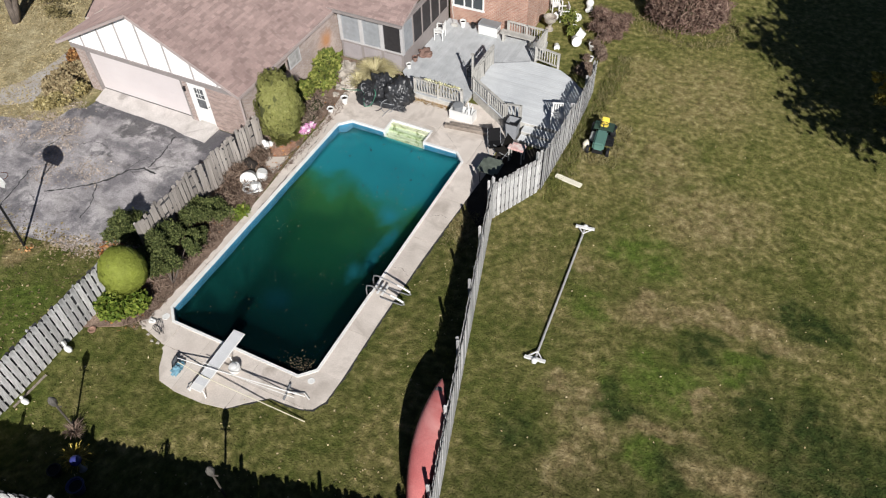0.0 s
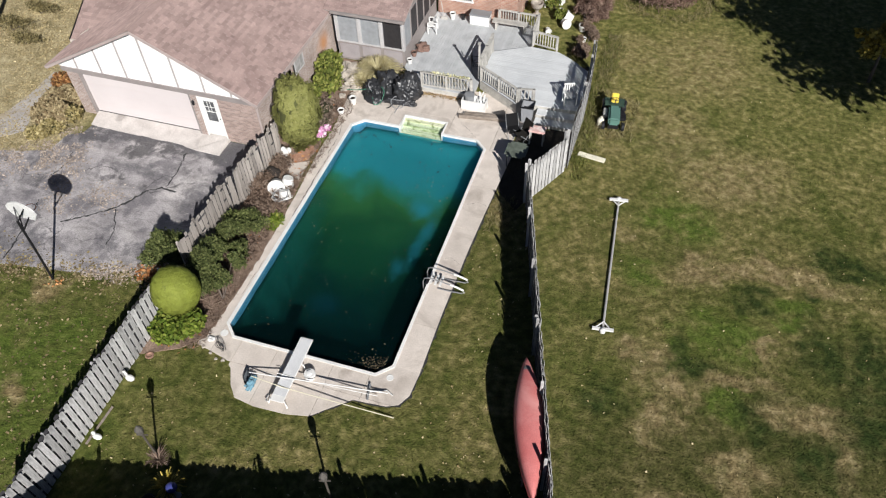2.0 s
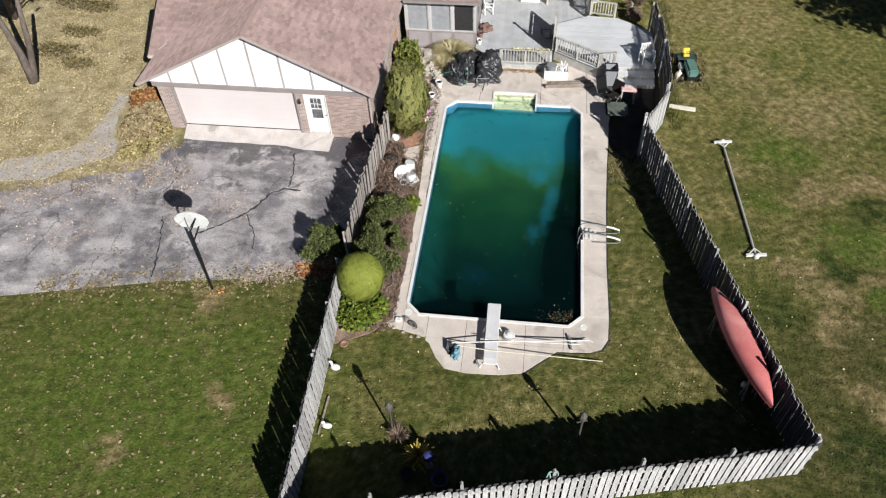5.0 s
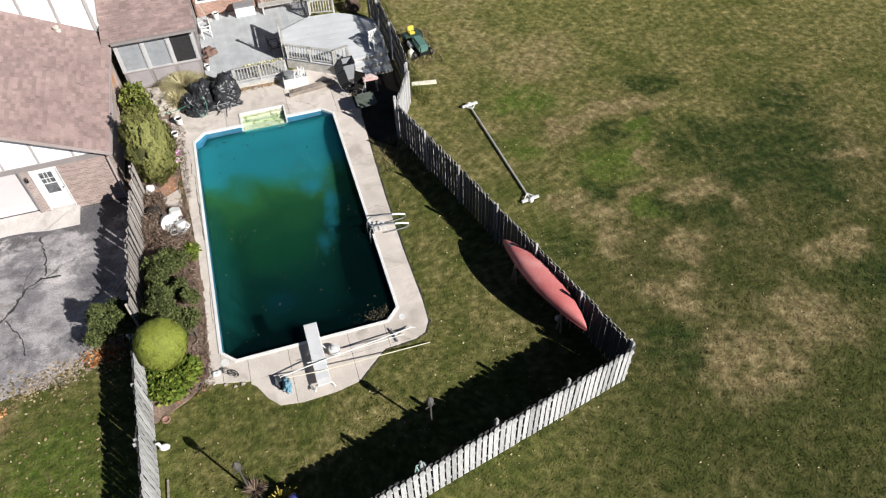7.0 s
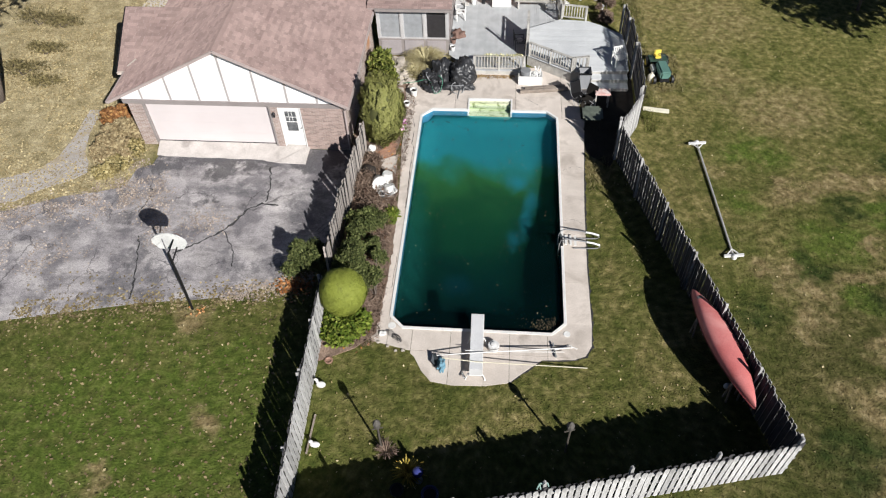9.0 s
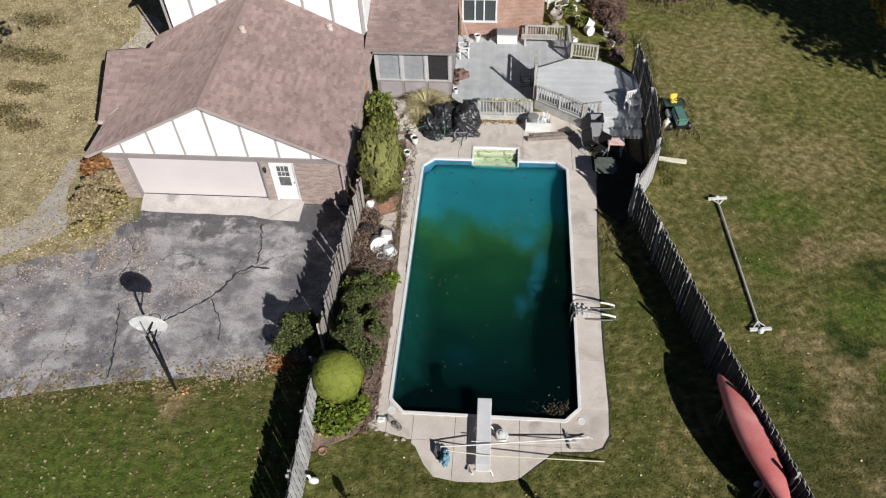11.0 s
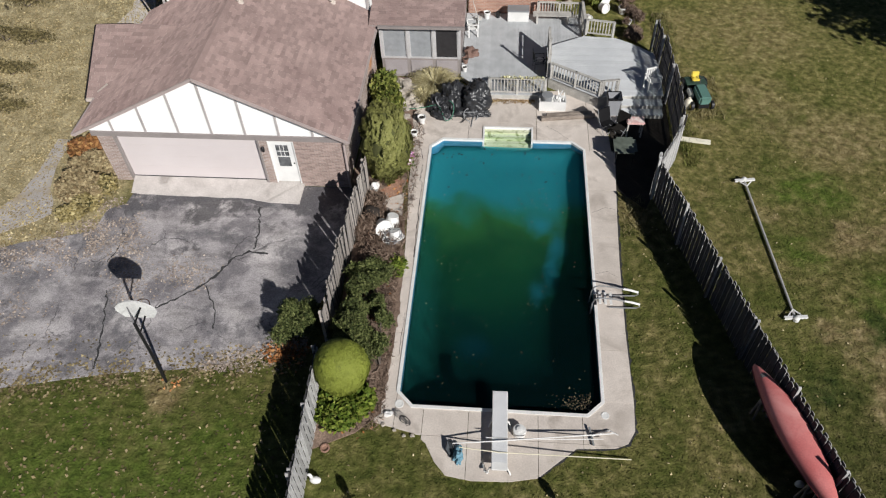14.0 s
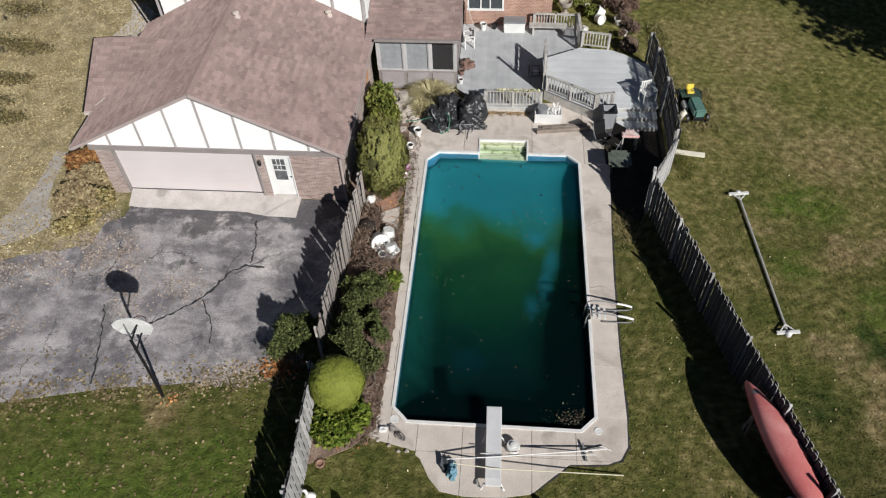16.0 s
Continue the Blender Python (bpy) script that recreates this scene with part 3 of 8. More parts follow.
for k, (run, w) in enumerate((([(-12.0, 2.9), (-11.0, 3.6), (-10.2, 4.3), (-9.6, 5.4), (-9.1, 5.75), (-8.4, 5.7)], 0.085), ([(-8.95, 5.85), (-9.0, 6.8), (-9.25, 8.0)], 0.07),
                              ([(-14.16, 6.6), (-13.85, 6.2), (-14.1, 5.0)], 0.055), ([(-10.2, 4.15), (-9.6, 3.1), (-9.45, 2.4)], 0.05),
                              ([(-13.6, 3.8), (-13.3, 2.7), (-13.05, 1.7), (-12.85, 0.65)], 0.06))):
    ribbon("crack", wander(run, 0.14, 0.05, k), w, -0.0075, M_CRACK, drive, 0.6)
slab("walk", [(-19.6, 5.4), (-18.79, 6.15), (-17.75, 6.75), (-17.2, 7.25), (-17.4, 7.9), (-17.85, 8.6), (-18.15, 9.9), (-18.2, 11.5), (-18.8, 11.5), (-18.75, 9.6), (-18.9, 8.3), (-19.4, 7.4), (-20.6, 6.8), (-22.0, 6.4), (-22.0, 5.0)], -0.12, -0.015, surface("old walk concrete", (0.36, 0.335, 0.32), (0.46, 0.435, 0.42), 1.5, 20, 0.9, 0.3, stain=(0.36, 0.29, 0.18), stain_scale=0.9, grain=0.15),
     "grey concrete garden walk curving from the drive", "walk")

slab("walk", [(-19.9, 19.4), (-18.3, 19.4), (-18.1, 21.4), (-18.3, 22.4), (-19.1, 23.2), (-20.0, 23.5), (-19.5, 22.5), (-19.3, 21.6), (-19.6, 20.4)], -0.12, -0.014, M_CONC_OLD, "pale concrete walk curving behind the garage", "walk")

# ---- pool deck ----
deck_slab = thing("pool_deck", "pale concrete pool surround cut into panels", "pool deck", kind="structure")
SOUTH = [(-3.7, -0.62), (-2.43, -0.92), (-2.1, -1.2), (-1.8, -1.75), (-1.46, -2.13), (-0.74, -2.24), (0.35, -2.2), (1.15, -2.04), (1.7, -1.55), (2.25, -1.1), (3.35, -1.02), (3.72, -0.86),
         (3.95, -0.45), (4.0, 0.45), (3.05, 0.45), (2.6, 0.0), (-2.6, 0.0), (-3.05, 0.45), (-3.55, 0.45)]
EAST = [(3.05, 0.45), (4.0, 0.45), (3.97, 3.0), (4.02, 6.0), (4.1, 8.0), (4.3, 11.74), (3.05, 11.74)]
WEST = [(-3.55, 0.45), (-3.05, 0.45), (-3.05, 11.74), (-3.8, 11.74), (-3.75, 9.5), (-3.55, 7.0), (-3.45, 4.5), (-3.42, 2.0)]
NORTH = [(-3.8, 11.74), (-3.05, 11.74), (-2.6, 12.19), (-1.0, 12.19), (-1.0, 13.05), (1.05, 13.05), (1.05, 12.19), (2.6, 12.19), (3.05, 11.74), (4.15, 11.74), (4.1, 13.2), (5.2, 13.7), (5.2, 15.6), (-3.3, 15.6), (-4.1, 13.6)]
for poly, xs, ys in ((SOUTH, (-4, -3.1, -2.25, -0.9, 1.15, 2.45, 4.2), (-3, -0.95, 0.6)), (EAST, (3, 5), (0.45, 2.3, 4.7, 7.1, 9.5, 11.74)),
                     (WEST, (-4, -3), (0.45, 2.6, 4.9, 7.2, 9.5, 11.74)), (NORTH, (-4.2, -1.6, 1.2, 3.3, 5.4), (11.74, 13.35, 15.6))):
    for x0, x1 in zip(xs, xs[1:]):
        for y0, y1 in zip(ys, ys[1:]):
            cell = clip(list(poly), x0 + 0.007, x1 - 0.007, y0 + 0.007 if y0 != 0.45 else y0, y1 - 0.007 if y1 != 0.6 else y1)
            if len(cell) >= 3 and abs(area_of(cell)) > 0.02:
                slab("panel", cell, -0.12, random.uniform(-0.004, 0.004), M_CONC, "", "", deck_slab)
for k, (run, w) in enumerate((([(-3.30, 10.6), (-3.33, 9.75), (-3.22, 9.6), (-3.24, 8.6), (-3.18, 7.1), (-3.17, 5.8)], 0.035), ([(-3.45, 11.5), (-3.32, 10.9)], 0.03), ([(-3.2, 3.4), (-3.22, 1.7)], 0.018),
                              ([(3.9, 5.3), (3.55, 5.5), (3.2, 5.4)], 0.014), ([(3.2, 8.3), (3.7, 8.6), (4.05, 8.5)], 0.014), ([(1.6, 13.2), (1.9, 13.0), (2.5, 12.4)], 0.014))):
    ribbon("crack", wander(run, 0.16, 0.018, 40 + k), w * 0.75, 0.0085, M_CRACK, deck_slab, 0.8)

# dark line for soil and for shade painted under the slab's edge
ribbon("soil_shade_line", wander([(1.15, -2.06), (1.7, -1.57), (2.25, -1.12), (3.35, -1.04), (3.74, -0.87), (3.97, -0.45), (4.02, 0.45), (3.99, 3.0), (4.04, 6.0), (4.12, 8.0), (4.2, 9.5)], 0.15, 0.02, 5), 0.09, -0.016, M_CRACK, deck_slab, 0.7)
# ---- pool ----
pool = thing("swimming_pool", "in-ground pool with blue liner and murky green water", "pool", (0, 6.1, 0))


def liner_material(name, floor):
    m, nt, p = nodes_of(name, 0.5)
    n1 = tex_noise(nt, 0.35, 5, dist=0.5)
    n2 = tex_noise(nt, 2.5, 5)
    if floor:
        col = tex_ramp(nt, n1, [(0.40, (0.05, 0.27, 0.37)), (0.50, (0.045, 0.20, 0.13)), (0.60, (0.05, 0.15, 0.035))])
    else:
        col = tex_ramp(nt, n1, [(0.35, (0.045, 0.20, 0.34)), (0.7, (0.045, 0.17, 0.27))])
    col = tex_mix(nt, 1.0, col, tex_ramp(nt, n2, [(0.3, grey(0.75)), (0.7, grey(1.2))]), 'MULTIPLY')
    nt.links.new(col, p.inputs["Base Color"])
    return m


M_LINER = liner_material("pool liner wall", False)
M_FLOOR = liner_material("algae-stained pool floor", True)


def ring(poly, grow):
    """A plan polygon pushed outward by grow."""
    c = []
    n = len(poly)
    for i in range(n):
        a, b, d = Vector(poly[i - 1]), Vector(poly[i]), Vector(poly[(i + 1) % n])
        u, v = (b - a).normalized(), (d - b).normalized()
        nu, nv = Vector((u.y, -u.x)), Vector((v.y, -v.x))
        k = (nu + nv) / (1 + nu.dot(nv))
        c.append((b.x + k.x * grow, b.y + k.y * grow))
    return c


def depth(y):
    return float(np.interp(y, [0, 1.4, 3.6, 5.0, 8.2, 12.19], [-1.5, -2.3, -2.5, -2.3, -1.25, -1.05]))


bm = bmesh.new()
INSET = ring(POOL, -0.006)
rim = INSET[:5] + [(1.05, INSET[4][1]), (-1.0, INSET[4][1])] + INSET[5:]
for (ax, ay), (bx, by) in zip(rim, rim[1:] + rim[:1]):
    if ax == 1.05 and bx == -1.0:
        top = -0.62
    else:
        top = 0.0
    n = max(1, int(math.hypot(bx - ax, by - ay) / 0.7))
    for k in range(n):
        p = [(ax + (bx - ax) * t, ay + (by - ay) * t) for t in (k / n, (k + 1) / n)]
        vs = [bm.verts.new((*p[0], top)), bm.verts.new((*p[1], top)), bm.verts.new((*p[1], depth(p[1][1]))), bm.verts.new((*p[0], depth(p[0][1])))]
        bm.faces.new(vs)
part("liner_wall", bm, M_LINER, pool)
bm = bmesh.new()
ys = [0.0, 0.45, 1.4, 2.4, 3.6, 5.0, 6.0, 7.0, 8.2, 9.5, 10.8, 11.74, 12.19]
prev = None
for y in ys:
    hw = 3.05 if 0.45 <= y <= 11.74 else 2.6
    row = [bm.verts.new((x, y, depth(y))) for x in np.linspace(-hw, hw, 9)]
    if prev:
        for k in range(8):
            bm.faces.new((prev[k], prev[k + 1], row[k + 1], row[k]))
    prev = row
part("pool_floor", bm, M_FLOOR, pool, smooth=True)
bm = bmesh.new()
out = ring(POOL, 0.085)
LIP = ring(POOL, -0.014)
for k in range(8):
    a, b = LIP[k], LIP[(k + 1) % 8]
    oa, ob_ = out[k], out[(k + 1) % 8]
    runs = [((a, oa), (b, ob_))]
    if k == 4:
        runs = [((a, oa), ((1.05, 12.176), (1.05, 12.275))), (((-1.0, 12.176), (-1.0, 12.275)), (b, ob_))]
    for (i0, o0), (i1, o1) in runs:
        lo = [bm.verts.new((*p, -0.07)) for p in (i0, i1, o1, o0)]
        hi = [bm.verts.new((*p, 0.028)) for p in (i0, i1, o1, o0)]
        bm.faces.new(hi)
        for e in range(4):
            bm.faces.new((lo[e], lo[(e + 1) % 4], hi[(e + 1) % 4], hi[e]))
bmesh.ops.recalc_face_normals(bm, faces=bm.faces)
part("coping", bm, M_COPING, pool, "white vinyl coping rim")


def water_material(name, tint, gloss):
    m = bpy.data.materials.new(name)
    m.use_nodes = True
    nt = m.node_tree
    nt.nodes.remove(nt.nodes["Principled BSDF"])
    outn = nt.nodes["Material Output"]
    tr = nt.nodes.new("ShaderNodeBsdfTransparent")
    n = tex_noise(nt, 0.5, 3)
    nt.links.new(tex_ramp(nt, n, [(0.3, tuple(v * 0.94 for v in tint)), (0.7, tint)]), tr.inputs["Color"])
    if not gloss:
        nt.links.new(tr.outputs[0], outn.inputs[0])
        return m
    gl = nt.nodes.new("ShaderNodeBsdfGlossy")
    gl.inputs["Roughness"].default_value = 0.03
    lw = nt.nodes.new("ShaderNodeLayerWeight")
    lw.inputs["Blend"].default_value = 0.5
    pw = nt.nodes.new("ShaderNodeMath")
    pw.operation = 'POWER'
    pw.inputs[1].default_value = 4.0
    nt.links.new(lw.outputs["Facing"], pw.inputs[0])
    fr = nt.nodes.new("ShaderNodeMath")
    fr.operation = 'MULTIPLY_ADD'
    fr.inputs[1].default_value = 0.9
    fr.inputs[2].default_value = 0.02
    nt.links.new(pw.outputs[0], fr.inputs[0])
    b = nt.nodes.new("ShaderNodeBump")
    b.inputs["Strength"].default_value = 0.05
    b.inputs["Distance"].default_value = 0.02
    nt.links.new(tex_noise(nt, 6, 3), b.inputs["Height"])
    nt.links.new(b.outputs[0], gl.inputs["Normal"])
    mx = nt.nodes.new("ShaderNodeMixShader")
    nt.links.new(fr.outputs[0], mx.inputs[0])
    nt.links.new(tr.outputs[0], mx.inputs[1])
    nt.links.new(gl.outputs[0], mx.inputs[2])
    nt.links.new(mx.outputs[0], outn.inputs[0])
    return m


surf = POOL[:5] + [(1.05, 12.19), (1.05, 12.95), (-1.0, 12.95), (-1.0, 12.19)] + POOL[5:]
bm = bmesh.new()
vs = [bm.verts.new((x, y, -0.13)) for x, y in surf]
bmesh.ops.triangle_fill(bm, use_beauty=True, edges=[bm.edges.new((vs[k], vs[(k + 1) % len(vs)])) for k in range(len(vs))])
for f in bm.faces:
    f.normal_update()
    if f.normal.z < 0:
        f.normal_flip()
part("water_surface", bm, water_material("water surface", (0.88, 0.97, 0.97), True), pool).visible_shadow = False


def murk_material(share):
    """Turbid water: clear blue over the shallow end, algae green in the middle, dark teal over the deep end. share: how much of the light one layer stops."""
    m, nt, p = nodes_of("murky water", 0.6, spec=0.0)
    tc = nt.nodes.new("ShaderNodeTexCoord").outputs["Object"]
    sep = nt.nodes.new("ShaderNodeSeparateXYZ")
    nt.links.new(tc, sep.inputs[0])
    drift = tex_noise(nt, 0.36, 3, dist=0.5)
    y = nt.nodes.new("ShaderNodeMath")
    y.operation = 'MULTIPLY_ADD'
    y.inputs[1].default_value = 4.2
    nt.links.new(drift, y.inputs[0])
    nt.links.new(sep.outputs["Y"], y.inputs[2])
    z = nt.nodes.new("ShaderNodeMath")
    z.operation = 'MULTIPLY_ADD'
    z.inputs[1].default_value = 1 / 14.3
    z.inputs[2].default_value = -1.65 / 14.3
    nt.links.new(y.outputs[0], z.inputs[0])
    col = tex_ramp(nt, z.outputs[0], [(0, (0.0014, 0.0115, 0.0130)), (0.22, (0.0018, 0.0150, 0.0132)), (0.38, (0.0038, 0.0290, 0.0155)), (0.47, (0.0064, 0.0450, 0.0180)), (0.54, (0.0125, 0.0680, 0.0235)), (0.605, (0.0250, 0.1100, 0.0330)), (0.655, (0.0230, 0.1550, 0.1000)), (0.71, (0.0185, 0.2050, 0.2450))])
    # cleaner blue patches; the eastern ones paint the bright rim beside the wall's shadow
    for (cx, cy), (rx, ry), tone, amount in (((1.4, 8.35), (0.95, 0.75), (0.018, 0.195, 0.26), 0.9), ((1.95, 7.4), (0.45, 1.0), (0.014, 0.14, 0.175), 0.85), ((1.75, 6.3), (0.38, 0.9), (0.012, 0.125, 0.16), 0.85), ((1.3, 5.5), (0.38, 0.6), (0.010, 0.095, 0.125), 0.8), ((-0.9, 3.3), (0.9, 0.7), (0.003, 0.026, 0.045), 0.5), ((-2.9, 4.5), (0.8, 4.5), (0.007, 0.065, 0.055), 0.5)):
        mp = nt.nodes.new("ShaderNodeMapping")
        mp.inputs["Location"].default_value = (-cx / rx, -cy / ry, 0)
        mp.inputs["Scale"].default_value = (1 / rx, 1 / ry, 0)
        nt.links.new(tc, mp.inputs["Vector"])
        warp = nt.nodes.new("ShaderNodeVectorMath")
        warp.operation = 'LENGTH'
        nt.links.new(mp.outputs[0], warp.inputs[0])
        far = nt.nodes.new("ShaderNodeMath")
        far.operation = 'MULTIPLY_ADD'
        far.inputs[1].default_value = 1.6
        nt.links.new(tex_noise(nt, 0.8, 4, dist=0.8), far.inputs[0])
        nt.links.new(warp.outputs["Value"], far.inputs[2])
        col = tex_mix(nt, fall(nt, far.outputs[0], 0.9, 1.9, amount), col, tone)
    if share < 1.0:
        # haze put into the colour near the surface, more even in tone, veiling the dark shade
        col = tex_mix(nt, 0.5, col, (0.013, 0.088, 0.082))
    nt.links.new(col, p.inputs["Base Color"])
    p.inputs["Alpha"].default_value = share
    if share == 1.0:
        p.inputs["Subsurface Weight"].default_value = 1.0
        p.inputs["Subsurface Radius"].default_value = (0.5, 0.8, 0.8)
        p.inputs["Subsurface Scale"].default_value = 1.5
    return m


# cloudy water in layers, the lowest one opaque; it thins towards the shallow end, its depth fitted to the camera's view
def murk_floor(y):
    return float(np.interp(y, [0, 3.6, 4.9, 5.7, 7.0, 8.7, 12.19], [-1.65, -1.7, -1.6, -1.3, -0.98, -0.8, -0.72]))


def murk_height(x, y, reach):
    """Height of a murk layer, banked up towards the walls to fit the camera's view."""
    z = murk_floor(y)
    bank = max(0.0, 1 - (x + 3.05) / 1.1) ** 2
    north = max(0.0, 1 - (12.19 - y) / 0.9) ** 2
    z += (-0.24 - z) * 0.8 * north if north > bank else (-0.42 - z) * bank
    # south and east slopes graze the sun, so the shape itself gives soft shade
    for slope in (-0.20 - 0.70 * y, -0.24 - 0.92 * (3.05 - x)):
        d = (slope - z) / 0.22
        z = slope if d > 8 else z if d < -8 else z + 0.22 * math.log(1 + math.exp(d))
    return -0.14 + reach * (0.14 + z) + 0.02 * math.sin(2.3 * y + 9 * reach) * math.cos(1.7 * x + 5 * reach)


for reach, share in ((0.1, 0.06), (0.3, 0.06), (1.0, 1.0)):
    bm = bmesh.new()
    prev = None
    for y in [0.0, 0.2] + [0.45 + 0.2509 * k for k in range(46)] + [11.95, 12.19]:
        hw = 3.048 - max(0.0, 0.45 - y, y - 11.74)
        row = [bm.verts.new((x, y, murk_height(x, y, reach))) for x in np.linspace(-hw, hw, 41)]
        if prev:
            for k in range(40):
                bm.faces.new((prev[k], prev[k + 1], row[k + 1], row[k]))
        prev = row
    if share == 1.0:
        # the dense lower body of water, closed so that light spreads inside it
        edge = [e for e in bm.edges if e.is_boundary]
        skirt = [g for g in bmesh.ops.extrude_edge_only(bm, edges=edge)["geom"]]
        for v in [g for g in skirt if isinstance(g, bmesh.types.BMVert)]:
            v.co.z = -2.6
        bmesh.ops.contextual_create(bm, geom=[g for g in skirt if isinstance(g, bmesh.types.BMEdge)])
        bmesh.ops.recalc_face_normals(bm, faces=bm.faces)
    part("murky_water", bm, murk_material(share), pool, "layer of murky green water", smooth=True)

M_STEP = surface("algae-stained step plastic", (0.40, 0.47, 0.25), (0.70, 0.70, 0.56), 1.6, 25, 0.5, 0.1, stain=(0.15, 0.19, 0.06), stain_scale=3.2, stain_at=(0.52, 0.66), stretch=(0.35, 4, 4), grain=0.1)
steps = thing("pool_steps", "white moulded entry steps stained green with algae", "pool steps", (0, 12.6, -0.6))
for y0, y1, z in ((12.78, 12.98, -0.06), (12.56, 12.78, -0.17), (12.34, 12.56, -0.28), (12.12, 12.34, -0.40)):
    part("step_tread", boxes((-0.93, 0.98, y0, y1 - 0.004, -0.95, z)), M_STEP, steps)
part("step_rim", boxes((-1.0, -0.93, 12.2, 13.05, -0.95, 0.04), (0.98, 1.05, 12.2, 13.05, -0.95, 0.04), (-1.0, 1.05, 12.98, 13.05, -0.95, 0.042)), M_COPING, steps)

# ---- planting bed along the fence ----
bm = bmesh.new()
BED = [(-5.4, -1.6), (-4.2, -1.0)] + wander([(-3.5, -0.3), (-3.42, 2.0), (-3.4, 4.1), (-3.53, 5.8), (-3.62, 7.0), (-3.95, 9.0), (-3.85, 10.5), (-3.9, 12.0)], 0.17, 0.06, 9) + [(-4.0, 13.6), (-3.2, 15.7), (-2.2, 16.3), (-5.7, 16.4), (-6.0, 9.3), (-5.4, 8.8)]
prism(bm, BED if area_of(BED) > 0 else BED[::-1], -0.1, 0.012)
tagged(part("planting_bed", bm, M_MULCH), "brown mulch planting bed beside the pool", "planting bed", kind="structure")

STEPPING = [(-3.80, 7.75), (-3.86, 8.95), (-4.25, 8.75), (-4.7, 8.55), (-4.6, 8.2), (-4.2, 7.95)]
BARE = wander([(-4.95, 8.75), (-4.5, 9.45), (-4.1, 10.0), (-3.93, 9.6), (-3.98, 8.95), (-4.45, 8.65), (-4.95, 8.75)], 0.12, 0.05, 12)[:-1]
bm = bmesh.new()
prism(bm, BARE if area_of(BARE) > 0 else BARE[::-1], -0.05, 0.019)
tagged(part("bare_soil", bm, surface("reddish bare soil", (0.28, 0.150, 0.10), (0.44, 0.27, 0.19), 2.5, 18, 0.95, 0.7, grain=0.45)), "reddish bare soil patch in the planting bed", "soil", kind="structure")
# near-black strip that paints the fence's shade onto the ground
SHADE_STRIP = [(4.16, 9.6), (4.18, 13.15), (5.45, 13.75), (5.5, 18.4), (6.3, 19.0), (6.55, 17.3), (6.66, 15.0), (6.58, 11.5), (5.5, 9.35), (5.2, 8.6)]
bm = bmesh.new()
prism(bm, SHADE_STRIP if area_of(SHADE_STRIP) > 0 else SHADE_STRIP[::-1], -0.1, -0.008)
tagged(part("shade_strip", bm, surface("dark ground with shade painted in", (0.018, 0.015, 0.012), (0.05, 0.042, 0.033), 1.5, 20, 0.95, 0.8, grain=0.4)), "dark ground strip along the fence, its shade painted in", "soil", kind="structure")


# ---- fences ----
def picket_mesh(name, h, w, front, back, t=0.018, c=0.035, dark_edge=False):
    """A dog-eared board; its face towards +y has shade painted in by the second material."""
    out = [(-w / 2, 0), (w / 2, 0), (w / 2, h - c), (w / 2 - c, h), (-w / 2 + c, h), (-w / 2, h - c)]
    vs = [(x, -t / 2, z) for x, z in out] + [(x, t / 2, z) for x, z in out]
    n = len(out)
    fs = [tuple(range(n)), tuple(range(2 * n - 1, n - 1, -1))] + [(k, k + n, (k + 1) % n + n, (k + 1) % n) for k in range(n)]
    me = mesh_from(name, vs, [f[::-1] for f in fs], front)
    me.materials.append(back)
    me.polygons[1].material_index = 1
    # the board's edges take the painted shade as well
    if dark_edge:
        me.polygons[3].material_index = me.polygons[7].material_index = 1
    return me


def fence(label, pts, front, back, h=1.81, pitch=0.21, lean=0.0, rag=1.0, seed=1, width=0.168, both=True, deep=0.034, missing=0.0, post_up=0.28, jag=0.0, dark_edge=False, rear_dark=False):
    """A shadowbox fence: boards in turn on both sides of the rails; the side to the left of the run has its shade
    painted in.
    """
    rnd = random.Random(seed)
    f = thing("fence", label, "fence", (pts[0][0], pts[0][1], 0), "board fences round the pool yard")
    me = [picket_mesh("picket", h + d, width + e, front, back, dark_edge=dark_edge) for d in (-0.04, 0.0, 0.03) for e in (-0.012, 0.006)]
    # rear boards with the painted shade on both faces
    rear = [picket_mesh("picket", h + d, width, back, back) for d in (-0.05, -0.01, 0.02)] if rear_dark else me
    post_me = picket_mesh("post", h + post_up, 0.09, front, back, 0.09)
    for (ax, ay), (bx, by) in zip(pts, pts[1:]):
        L = math.hypot(bx - ax, by - ay)
        ang = math.atan2(by - ay, bx - ax)
        ux, uy = (bx - ax) / L, (by - ay) / L
        nx, ny = -uy, ux
        for z in (0.3, 0.95, 1.5):
            b = bmesh.new()
            bar(b, (ax, ay, z), (bx, by, z), 2 * deep - 0.024, 0.085)
            part("rail", b, front if rear_dark else back, f)
        n = max(1, round(L / 2.44))
        for k in range(n + 1):
            s = min(max(L * k / n, 0.07), L - 0.07)
            piece("post", post_me, f, pose(ax + ux * s + nx * (deep + 0.056), ay + uy * s + ny * (deep + 0.056), -0.05, rnd.uniform(-1, 1) * rag, rnd.uniform(-1, 1) * rag, math.degrees(ang)))
        m = int(L / (pitch / 2 if both else pitch))
        for k in range(m):
            s = (k + 0.5) * L / m
            if rnd.random() < missing:
                continue
            side = deep if k % 2 and both else -deep
            x, y = ax + ux * s + nx * side, ay + uy * s + ny * side
            tip = rnd.gauss(0, 0.5) + (rnd.choice((-2.4, 2.4)) if rnd.random() < 0.04 and jag else 0)
            piece("picket", rnd.choice(rear if side > 0 else me), f, pose(x, y, rnd.uniform(-0.04, 0.02) * rag - abs(rnd.gauss(0, jag)), rnd.gauss(0, 0.4) * rag + lean, tip * rag, math.degrees(ang) + rnd.gauss(0, 0.8) * rag))
    return f


